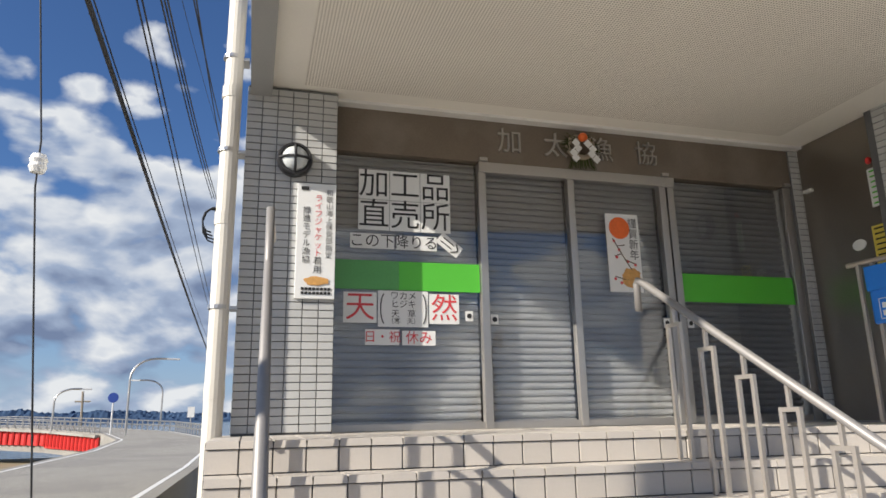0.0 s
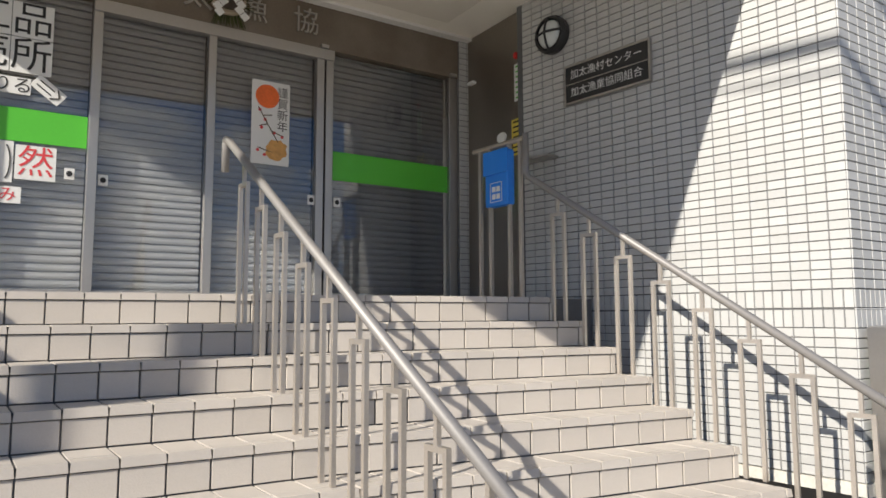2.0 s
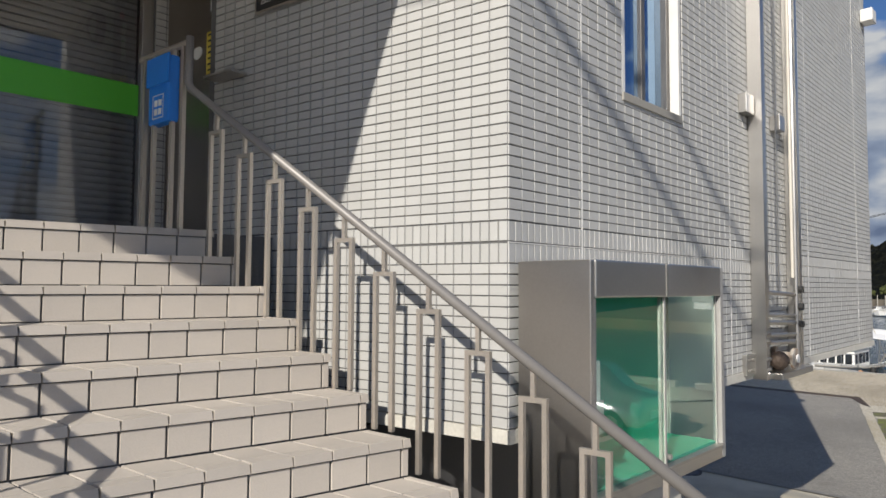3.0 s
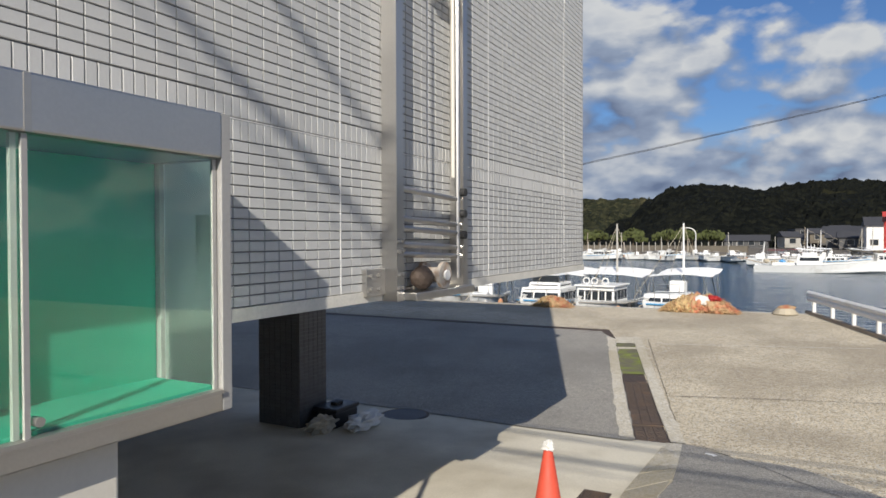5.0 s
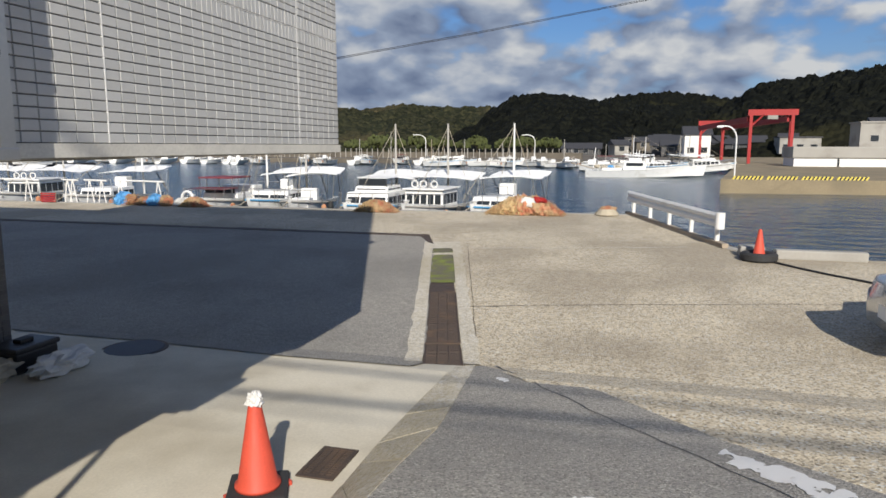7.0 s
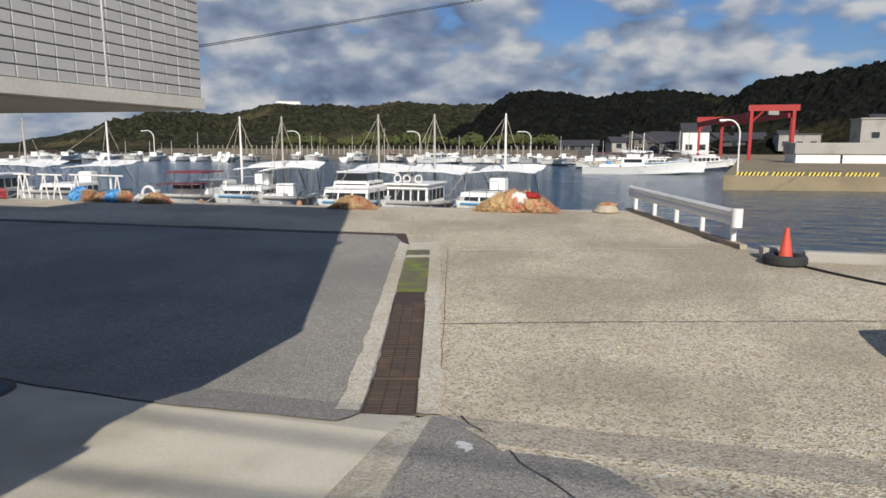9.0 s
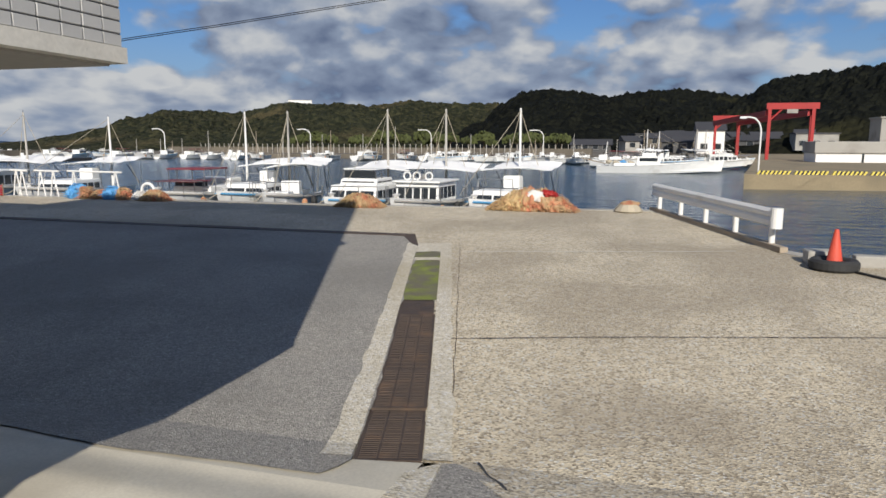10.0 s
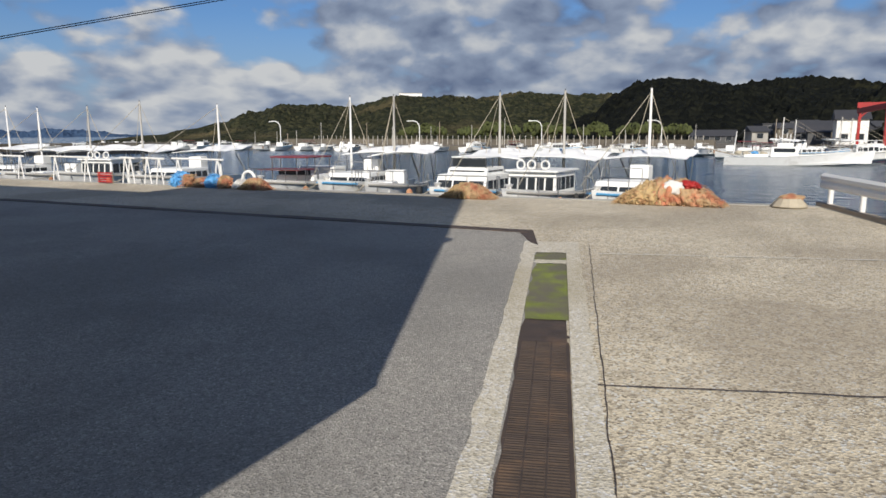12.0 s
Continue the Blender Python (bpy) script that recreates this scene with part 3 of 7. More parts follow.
# worn white road paint
bm = bmesh.new()
for cx, cy, sx, sy, ang, n in ((10.15, 0.10, 0.20, 0.05, 0.1, 26), (10.95, -1.25, 0.70, 0.09, 0.72, 90), (11.35, -1.0, 0.35, 0.05, 0.72, 24), (13.3, 1.05, 0.07, 0.02, 0.5, 5)):
    for i in range(n):
        u, v = random.uniform(-1, 1), random.uniform(-1, 1)
        x, y = cx + u * sx * math.cos(ang) - v * sy * math.sin(ang), cy + u * sx * math.sin(ang) + v * sy * math.cos(ang)
        s = random.choice((0.015, 0.03, 0.06, 0.09) if n > 50 else (0.012, 0.018, 0.03, 0.055)) * random.uniform(0.7, 1.3)
        k = [(x + s * random.uniform(0.3, 1.7) * math.cos(a), y + 0.8 * s * random.uniform(0.3, 1.7) * math.sin(a)) for a in [j * math.pi / 4.5 for j in range(9)]]
        lift = 0.004 + i * 0.00004
        bm.faces.new([bm.verts.new((px, py, road_z(px) + lift)) for px, py in k])
tagged(mesh_object("road_paint", bm, M["white_paint"]), "flaking white paint on the asphalt", kind="structure")

# drain channel with its gratings
D0, D1 = Vector((14.0, 1.86, 0)), Vector((22.95, 4.29, 0))
DD = (D1 - D0).normalized()
DN = Vector((-DD.y, DD.x, 0))
DM = Matrix((DD, DN, Vector((0, 0, 1)))).transposed().to_4x4()
DM.translation = D0
DL = (D1 - D0).length


def dz(u):
    return pad_z((D0 + DD * u).x)


drain = thing("drain_channel", "long concrete drain channel with rusty iron gratings and moss", "drain", at=None)
for side, name in ((1, "left"), (-1, "right")):
    bm = bmesh.new()
    n = 60
    lo = 0.235
    for i in range(n):
        u0, u1 = DL * i / n, DL * (i + 1) / n
        w0 = 0.235 + 0.20 + 0.045 * noise.noise(Vector((u0 * 2.3, side * 4, 0)))
        w1 = 0.235 + 0.20 + 0.045 * noise.noise(Vector((u1 * 2.3, side * 4, 0)))
        a, b, c, d = [D0 + DD * u + DN * (side * w) for u, w in ((u0, lo), (u1, lo), (u1, w1), (u0, w0))]
        vs = [bm.verts.new((p.x, p.y, pad_z(p.x) + 0.006)) for p in (a, b, c, d)]
        bm.faces.new(vs if side < 0 else vs[::-1])
        wv = [bm.verts.new((p.x, p.y, pad_z(p.x) + h)) for p, h in ((a, 0.006), (b, 0.006), (b, -0.12), (a, -0.12))]
        bm.faces.new(wv)
    bmesh.ops.recalc_face_normals(bm, faces=bm.faces[:])
    part("curb", bm, M["kerb"], drain, "pale rough concrete edge strip")
bm = bmesh.new()
for i in range(24):
    u0, u1 = DL * i / 24, DL * (i + 1) / 24
    q = [D0 + DD * u + DN * w for u, w in ((u0, -0.235), (u1, -0.235), (u1, 0.235), (u0, 0.235))]
    bm.faces.new([bm.verts.new((p.x, p.y, pad_z(p.x) - 0.10)) for p in q])
part("channel_bed", bm, M["rust"], drain)
GL = 0.995
grates = int(DL / GL)
for g in range(grates):
    u0 = g * GL + 0.01
    if g >= 4:
        continue
    bm = bmesh.new()
    z = dz(u0 + GL / 2) - 0.004
    tilt = Matrix.Rotation(-math.atan2(dz(u0 + GL) - dz(u0), GL), 4, "Y")
    m = DM @ Matrix.Translation((u0 + GL / 2, 0, z)) @ tilt
    for x0, x1, y0, y1 in ((-GL / 2 + 0.006, GL / 2 - 0.006, -0.228, -0.200), (-GL / 2 + 0.006, GL / 2 - 0.006, 0.200, 0.228), (-GL / 2 + 0.006, -GL / 2 + 0.03, -0.2, 0.2), (GL / 2 - 0.03, GL / 2 - 0.006, -0.2, 0.2), (-GL / 2, GL / 2, -0.075, -0.062), (-GL / 2, GL / 2, 0.062, 0.075)):
        box(bm, x0, x1, y0, y1, -0.03, 0, m)
    for i in range(26):
        x = -GL / 2 + 0.045 + i * (GL - 0.09) / 25
        box(bm, x - 0.010, x + 0.010, -0.2, 0.2, -0.028, -0.002 + random.uniform(-0.003, 0.002), m)
    part("grate", bm, M["rust"], drain)
for u0, u1, name, mt, h in ((3.99, 4.7, "dirt_bed", M["rust"], -0.012), (4.7, 7.5, "moss_bed", M["moss"], -0.006), (7.5, 7.75, "concrete_bed", M["kerb"], 0.0), (7.75, 8.3, "dirt_bed", M["moss"], -0.004), (8.3, DL, "worn_slab", M["kerb"], 0.004)):
    bm = bmesh.new()
    n = 14
    grid = [[None] * 7 for _ in range(n + 1)]
    for i in range(n + 1):
        for j in range(7):
            p = D0 + DD * (u0 + (u1 - u0) * i / n) + DN * (-0.232 + 0.464 * j / 6)
            grid[i][j] = bm.verts.new((p.x, p.y, pad_z(p.x) + h + 0.008 * noise.noise(p * 9)))
    for i in range(n):
        for j in range(6):
            bm.faces.new((grid[i][j], grid[i + 1][j], grid[i + 1][j + 1], grid[i][j + 1]))
    part(name, bm, mt, drain)

surface("pad_infill", [(13.30, 1.62), (14.06, 1.63), (13.93, 2.08), (13.62, 2.6), (13.38, 2.5)], pad_z, M["pad"], lift=-0.02, label="concrete infill where the pad meets the drain")
surface("channel_bed_slab", [(22.6, 4.3), (24.1, 4.5), (24.1, 90), (23.5, 90), (23.3, 5.2), (22.6, 4.8)], pad_z, M["quay"], lift=-0.035, label="concrete bed of the cross channel")
# cross channel: low steel covers along the apron edge
cover_run = thing("channel_covers", "long row of dark steel channel covers across the quay", "drain cover")
part("end_plate", prism(bmesh.new(), [(22.55, 4.40, pad_z(22.6) - 0.02), (22.75, 4.60, pad_z(22.7) - 0.02), (23.70, 5.10, pad_z(23.7) - 0.02), (23.98, 4.93, pad_z(23.9) - 0.02)], (0, 0, 0.028)), M["rust"], cover_run, "rusty end plate")
y = 4.95
while y < 40:
    bm = bmesh.new()
    ln = 1.9
    box(bm, 23.68, 24.02, y, y + ln - 0.02, pad_z(23.85) - 0.02, pad_z(23.85) + 0.006 + random.uniform(-0.004, 0.01), bevel=0.008)
    part("cover_plate", bm, M["rust"], cover_run)
    y += ln

# ---- building shell ----
FX0, FX1, FY = 5.02, 12.42, 2.365
ZB, ZT = -0.93, 6.9
WU = Vector((4.72 - 5.02, 4.60 - 2.365, 0)).normalized()
WN = Vector((-WU.y, WU.x, 0))
WL = 2.255
WIN = (6.12, 6.86, 0.84, 2.15)


def shell(name, boxes, material, label, poly=None):
    bm = bmesh.new()
    for b in boxes:
        box(bm, *b)
    if poly:
        for pts, d in poly:
            prism(bm, pts, d)
    return tagged(mesh_object(name, bm, material), label, kind="structure")


facade = shell("wall_south", [(FX0, WIN[0], FY + 0.006, FY + 0.26, ZB, ZT), (WIN[1], FX1, FY + 0.006, FY + 0.26, ZB, ZT), (WIN[0], WIN[1], FY + 0.006, FY + 0.26, ZB, WIN[2]), (WIN[0], WIN[1], FY + 0.006, FY + 0.26, WIN[3], ZT)], M["grout"], "grey glazed ceramic tile wall facing the road")
east = shell("wall_east", [(FX1 - 0.26, FX1, FY + 0.262, 12, ZB, ZT), (FX1 - 0.26, FX1, 12, 22, ZB, 5.7), (0.3, FX1 - 0.27, 21.8, 22, ZB, 5.7), (5.1, FX1 - 0.27, 11.8, 11.99, 5.7, ZT)], M["tile"], "grey tiled wall facing the harbour")
shell("roof", [(5.1, FX1, FY + 0.01, 12, ZT, ZT + 0.2), (0.3, FX1, 12.01, 22, 5.7, 5.85), (0.25, 5.05, 5.5, 12, 7.0, 7.2)], M["concrete"], "flat concrete roof")
shell("floor_slab", [(FX0 + 0.05, FX1 - 0.02, FY + 0.05, 21.7, ZB - 0.075, ZB - 0.004), (9.0, FX1 - 0.3, 4.2, 4.5, ZB - 0.13, ZB - 0.076)], M["concrete"], "raw concrete underside with a beam")
W0 = Vector((FX0, FY, 0)) + Vector((0.006, 0.004, 0))
shell("wall_west", [], M["grout"], "pale tiled wall beside the steps", poly=[([W0 + Vector((0, 0, ZB)), W0 + WU * WL + Vector((0, 0, ZB)), W0 + WU * WL + Vector((0.3, 0, ZB)), W0 + Vector((0.3, 0.25, ZB))], (0, 0, ZT - ZB))])
# upper wall above the canopy and side of the left column
shell("wall_front_upper", [(0.22, 5.0, 5.46, 5.7, 2.30, 7.0), (0.22, 0.4, 5.72, 12, -1.5, 7.0)], M["tile"], "grey tiled wall above the entrance")
shell("wall_back_entrance", [(0.8, 4.75, 5.72, 5.86, 0.0, 2.29)], M["black_plastic"], "dark wall behind the shutters")
# low trim along the bottom edge
trim = shell("trim", [(FX0 - 0.012, FX1 + 0.012, FY - 0.012, FY + 0.2, ZB - 0.065, ZB - 0.003)], M["pale_joint"], "white painted drip edge under the tiled wall", poly=[([W0 + WN * 0.016 + Vector((0, 0, ZB - 0.065)), W0 + WN * 0.016 + WU * 1.0 + Vector((0, 0, ZB - 0.065)), W0 + WU * 1.0 + Vector((0.2, 0, ZB - 0.065)), W0 + Vector((0.2, 0.21, ZB - 0.065))], (0, 0, 0.06))])
shell("wall_base", [(4.44, 4.75, 4.06, 5.4, -3.2, -0.01), (4.9, 6.6, 3.2, 3.4, -3.2, -1.01)], M["dark_tile"], "dark tiled base wall beside the steps")

# ---- tile pieces ----
TILE_FACES = ((4, 5, 6, 7), (0, 1, 5, 4), (1, 2, 6, 5), (2, 3, 7, 6), (3, 0, 4, 7))


def tile_verts(w, h, t=0.007, c=0.0022):
    return [(0, 0, 0), (w, 0, 0), (w, h, 0), (0, h, 0), (c, c, t), (w - c, c, t), (w - c, h - c, t), (c, h - c, t)]


def tiles(parent, origin, right, out, rects, near, material, t=0.007, gap=0.0042, name="tile"):
    """Tiles on an upright plane; rects are (u, z, w, h). Those that near() picks are objects of their own."""
    right, out = Vector(right).normalized(), Vector(out).normalized()
    base = Matrix((right, Vector((0, 0, 1)), out)).transposed().to_4x4()
    base.translation = Vector(origin)
    shared, vs, fs, singles = {}, [], [], 0
    for u, z, w, h in rects:
        if near(u, z) and singles < 295:
            key = (round(w, 4), round(h, 4))
            if key not in shared:
                me = bpy.data.meshes.new(name)
                me.from_pydata(tile_verts(w - gap, h - gap, t), [], TILE_FACES)
                me.materials.append(material)
                shared[key] = me
            ob = new(name, shared[key])
            ob.matrix_basis = base @ Matrix.Translation((u + gap / 2, z + gap / 2, random.uniform(-0.0008, 0.0008)))
            ob.parent = parent
            singles += 1
        else:
            k = len(vs)
            j = random.uniform(-0.0008, 0.0008)
            vs += [base @ Vector((u + gap / 2 + a, z + gap / 2 + b, c + j)) for a, b, c in tile_verts(w - gap, h - gap, t)]
            fs += [tuple(k + i for i in f) for f in TILE_FACES]
    if vs:
        tagged(from_arrays("tile_field", vs, fs, material, parent), kind="stuff")


def courses(z0, z1, soldier=-0.085):
    """Rows of the wall: (z, height, upright)."""
    rows, z = [], soldier - 0.097
    rows += [(soldier - 0.097, 0.095, True), (soldier + 0.004, 0.095, True)]
    while z - 0.0499 >= z0 - 0.003:
        z -= 0.05
        rows.append((z, 0.05, False))
    z = soldier + 0.101
    while z < z1:
        rows.append((z, 0.05, False))
        z += 0.05
    return rows


def wall_rects(length, rows, skip=lambda u, z: False):
    out = []
    for z, h, upright in rows:
        p = 0.05 if upright else 0.1
        n = int(length / p + 0.01)
        for i in range(n):
            if not skip(i * p + p / 2, z + h / 2):
                out.append((i * p, z, p, h))
    return out


tiles(facade, (FX0, FY + 0.006, 0), (1, 0, 0), (0, -1, 0), wall_rects(FX1 - FX0, courses(ZB, 3.6), lambda u, z: WIN[0] - 0.03 < FX0 + u < WIN[1] + 0.03 and WIN[2] - 0.02 < z < WIN[3]), lambda u, z: u > 1.45 and u < 3.3 and z < -0.1, M["tile"])
wall_w = bpy.data.objects["wall_west"]
tiles(wall_w, W0 + WU * WL, -WU, WN, [(WL - u - w, z, w, h) for u, z, w, h in wall_rects(WL, courses(ZB, 3.2))], lambda u, z: u > WL - 1.0 and -0.2 < z < 1.3, M["tile"])
for x in (5.65, 7.72, 9.72, 11.70):
    bm = box(bmesh.new(), x - 0.004, x + 0.004, FY - 0.0025, FY + 0.004, ZB, 3.6)
    part("sealant_joint", bm, M["white_paint"], facade)
bm = box(bmesh.new(), FX0, FX1, FY - 0.001, FY + 0.004, -0.088, -0.083)
part("sealant_joint", bm, M["white_paint"], facade)

# window in the south wall
win = tagged(new("window_1"), "aluminium sash window with dark glass in the tiled wall", kind="structure")
bm = bmesh.new()
for x0, x1, z0, z1 in ((WIN[0], WIN[0] + 0.04, WIN[2], WIN[3]), (WIN[1] - 0.04, WIN[1], WIN[2], WIN[3]), (WIN[0] + 0.04, WIN[1] - 0.04, WIN[2], WIN[2] + 0.04), (WIN[0] + 0.34, WIN[0] + 0.39, WIN[2] + 0.04, WIN[3])):
    box(bm, x0, x1, FY + 0.062, FY + 0.13, z0, z1, bevel=0.004)
part("window_frame", bm, mat("dark_aluminium", (0.16, 0.15, 0.14), 0.4, 0.6), win)
for x0, x1, dy in ((WIN[0] + 0.04, WIN[0] + 0.34, 0.09), (WIN[0] + 0.39, WIN[1] - 0.04, 0.105)):
    part("pane", box(bmesh.new(), x0, x1, FY + dy, FY + dy + 0.006, WIN[2] + 0.04, WIN[3]), M["sky_glass"], win)
bm = bmesh.new()
box(bm, WIN[1] - 0.004, WIN[1] + 0.03, FY - 0.002, FY + 0.06, WIN[2], WIN[3])
box(bm, WIN[0] - 0.03, WIN[0] + 0.004, FY - 0.002, FY + 0.06, WIN[2], WIN[3])
part("reveal", bm, M["white_paint"], win)
part("window_sill", box(bmesh.new(), WIN[0] - 0.03, WIN[1] + 0.03, FY - 0.012, FY + 0.14, WIN[2] - 0.05, WIN[2] - 0.001, bevel=0.004), M["concrete"], win)

# ---- left column ----
column = shell("column_left", [(0.206, 0.80, 5.196, 5.40, -1.5, 2.27)], M["grout"], "grey tiled column beside the shuttered entrance")
col_rows = [(0.01 + 0.05 * i, 0.05, False) for i in range(45)]
tiles(column, (0.2, 5.196, 0), (1, 0, 0), (0, -1, 0), wall_rects(0.6, col_rows), lambda u, z: z > 0.0 and z < 2.25, M["tile"])
post = shell("column_right", [(4.68, 4.845, 5.346, 5.46, 0, 2.29)], M["grout"], "narrow grey tiled post at the end of the shutters")
tiles(post, (4.68, 5.346, 0), (1, 0, 0), (0, -1, 0), [(0.0, 0.01 + 0.05 * i, 0.082, 0.05) for i in range(45)] + [(0.082, 0.01 + 0.05 * i, 0.082, 0.05) for i in range(45)], lambda u, z: True, M["tile"])

# ---- canopy ----
def canopy_plan(off, back, z):
    """The canopy's outline: its front edge draws back towards the tiled wall."""
    return [(0.36, 2.04 + off, z), (4.98, 2.62 + off, z), (4.98, back, z), (0.36, back, z)]


canopy = shell("ceiling_canopy", [], M["soffit"], "cream soffit of the entrance canopy", poly=[(canopy_plan(0.07, 5.46, 2.285), (0, 0, 0.265))])
bm = box(bmesh.new(), 0.22, 0.358, 2.06, 5.46, 2.20, 2.75)
prism(bm, [(0.36, 2.04, 2.27), (4.98, 2.62, 2.27), (4.98, 2.688, 2.27), (0.36, 2.108, 2.27)], (0, 0, 0.48))
part("fascia", bm, M["fascia"], canopy, "grey edge of the canopy")
part("perforated_panel", box(bmesh.new(), 0.57, 4.42, 2.76, 5.12, 2.277, 2.2835), M["holes"], canopy, "cream board with rows of punched holes")
part("edge_molding", box(bmesh.new(), 0.36, 4.80, 5.28, 5.36, 2.262, 2.284), M["white_paint"], canopy)
part("canopy_top", prism(bmesh.new(), canopy_plan(0.07, 5.45, 2.56), (0, 0, 0.19)), M["concrete"], canopy)

# ---- entrance ----
lintel = shell("lintel", [(0.80, 4.68, 5.36, 5.46, 1.93, 2.283)], M["lintel"], "brown-grey stone lintel with metal letters above the shutters")
for ch, x in (("加", 2.12), ("太", 2.50), ("漁", 2.89), ("協", 3.29)):
    writing("letter", ch, 0.21, (x, 5.352, 2.10), (1, 0, 0), (0, 0, 1), M["alu"], lintel, "dull metal letter", depth=0.008)


def shutter(x0, x1, z0, z1, y):
    """Corrugated roller shutter, one sheet folded slat by slat."""
    vs, fs, z = [], [], z0
    prof = []
    while z < z1:
        prof += [(z, 0.0), (z + 0.002, 0.022), (z + 0.010, 0.022), (z + 0.013, 0.003), (z + 0.030, -0.002)]
        z += 0.05
    for z, d in prof:
        vs += [(x0, y + d, z), (x1, y + d, z)]
    for i in range(len(prof) - 1):
        fs.append((2 * i, 2 * i + 1, 2 * i + 3, 2 * i + 2))
    return vs, fs


bays = [(0.80, 1.868), (1.925, 2.59), (2.645, 3.395), (3.53, 4.60)]
for i, (a, b) in enumerate(bays):
    sh = thing("roller_shutter", "closed grey corrugated metal roller shutter behind glass", "shutter", group="entrance shutters")
    vs, fs = shutter(a + 0.004, b - 0.004, 0.06, 1.92, 5.47)
    from_arrays("curtain", vs, fs, M["shutter"], sh)
    part("bottom_rail", box(bmesh.new(), a + 0.004, b - 0.004, 5.462, 5.50, 0.012, 0.06, bevel=0.004), M["alu"], sh)
    part("guide", box(bmesh.new(), a + 0.0, a + 0.003, 5.44, 5.50, 0.01, 1.92), M["alu"], sh)
front = tagged(new("window_2"), "aluminium framed glass shopfront in front of the shutters", kind="structure")
for x0, x1 in ((1.868, 1.925), (2.59, 2.645), (3.395, 3.455), (3.47, 3.53), (4.60, 4.68)):
    part("mullion", box(bmesh.new(), x0, x1, 5.375, 5.44, 0.002, 1.93, bevel=0.004), M["alu"], front)
part("transom", box(bmesh.new(), 1.868, 3.53, 5.355, 5.43, 1.85, 1.929, bevel=0.004), M["alu"], front)
for a, b in bays:
    part("bottom_rail", box(bmesh.new(), a, b, 5.39, 5.43, 0.002, 0.05, bevel=0.003), M["alu"], front)
for a, b in bays:
    p = part("pane", box(bmesh.new(), a, b, 5.405, 5.411, 0.05, 1.85 if 1.9 < a < 3 else 1.925), M["glass"], front)
    p.visible_shadow = False
bm = bmesh.new()
for x in (1.90, 3.44, 4.62):
    box(bm, x - 0.03, x + 0.03, 5.33, 5.37, 1.93, 1.955)
part("bracket", bm, M["alu"], front)

# side panel with its small signs
panel = shell("wall_side_panel", [(4.775, 4.86, 4.606, 5.345, 0.0, 2.283)], M["brown_steel"], "bronze-toned steel panel wall beside the entrance")

# ---- steps ----
# The flight bends at its middle rail: the half by the harbour wall faces further round.
SX0, SX1, SXM, SY, RISE, TREAD, NSTEP = 0.12, 4.37, 2.445, 4.09, 0.147, 0.226, 12
SLEFT, SRIGHT, SDRIFT = -0.055, -0.125, 0.055


def on_steps(x, y, z):
    """A point of the flight from its place along the steps, in front of the landing edge, and height."""
    turn = SLEFT if x < SXM else SRIGHT + 0.031 * min(y, 0.0)
    return Vector((x - SDRIFT * min(y, 0.0), SY + turn * (x - SXM) + y, z))


stairs = tagged(new("stairs"), "wide outdoor steps clad in beige ceramic tiles", kind="structure")
for k in range(NSTEP + 1):
    bm = bmesh.new()
    for xa, xb in ((SX0, SXM), (SXM + 1e-4, SX1)):
        ya, yb = -TREAD * k + 0.006, -TREAD * (k - 1) + 0.006 if k else 0.98
        prism(bm, [on_steps(x, y, -2.4) for x, y in ((xa, ya), (xb, ya), (xb, yb), (xa, yb))], (0, 0, 2.4 - RISE * k - 0.006))
    if k == 0:
        box(bm, SX1 - 0.02, 4.80, 3.95, 5.40, -2.4, -0.006)
        box(bm, SX0, SX1 - 0.021, 4.9, 5.40, -2.4, -0.009)
    part("step", bm, M["grout"], stairs)

P = 0.1505
ntile = int((SX1 - SX0) / P)
for k in range(NSTEP + 1):
    vs, fs = [], []

    def slab(x0, x1, y0, y1, z0, z1):
        n = len(vs)
        c = 0.003
        vs.extend(on_steps(*p) for p in ((x0, y0, z0), (x1, y0, z0), (x1, y1, z0), (x0, y1, z0), (x0 + c, y0 + c, z1), (x1 - c, y0 + c, z1), (x1 - c, y1 - 0.001, z1), (x0 + c, y1 - 0.001, z1)))
        fs.extend([tuple(n + i for i in f) for f in TILE_FACES])

    yk, zk = -TREAD * k, -RISE * k
    for i in range(ntile + 1):
        x0 = SX0 + i * P + 0.002
        x1 = min(x0 + P - 0.004, SX1)
        if x1 - x0 < 0.03:
            continue
        lift = random.uniform(-0.0012, 0.0012)
        slab(x0, x1, yk - 0.012, yk + 0.055, zk - 0.034, zk + lift)
        far = 1.30 if k == 0 else TREAD - 0.008
        y0 = yk + 0.06
        while y0 < yk + far - 0.02:
            slab(x0, x1, y0, min(y0 + 0.19, yk + far), zk - 0.02, zk - 0.001 + random.uniform(-0.001, 0.001))
            y0 += 0.194
    tagged(from_arrays("tread_tiles", vs, fs, M["step_tile"], stairs), kind="stuff")
riser = {}
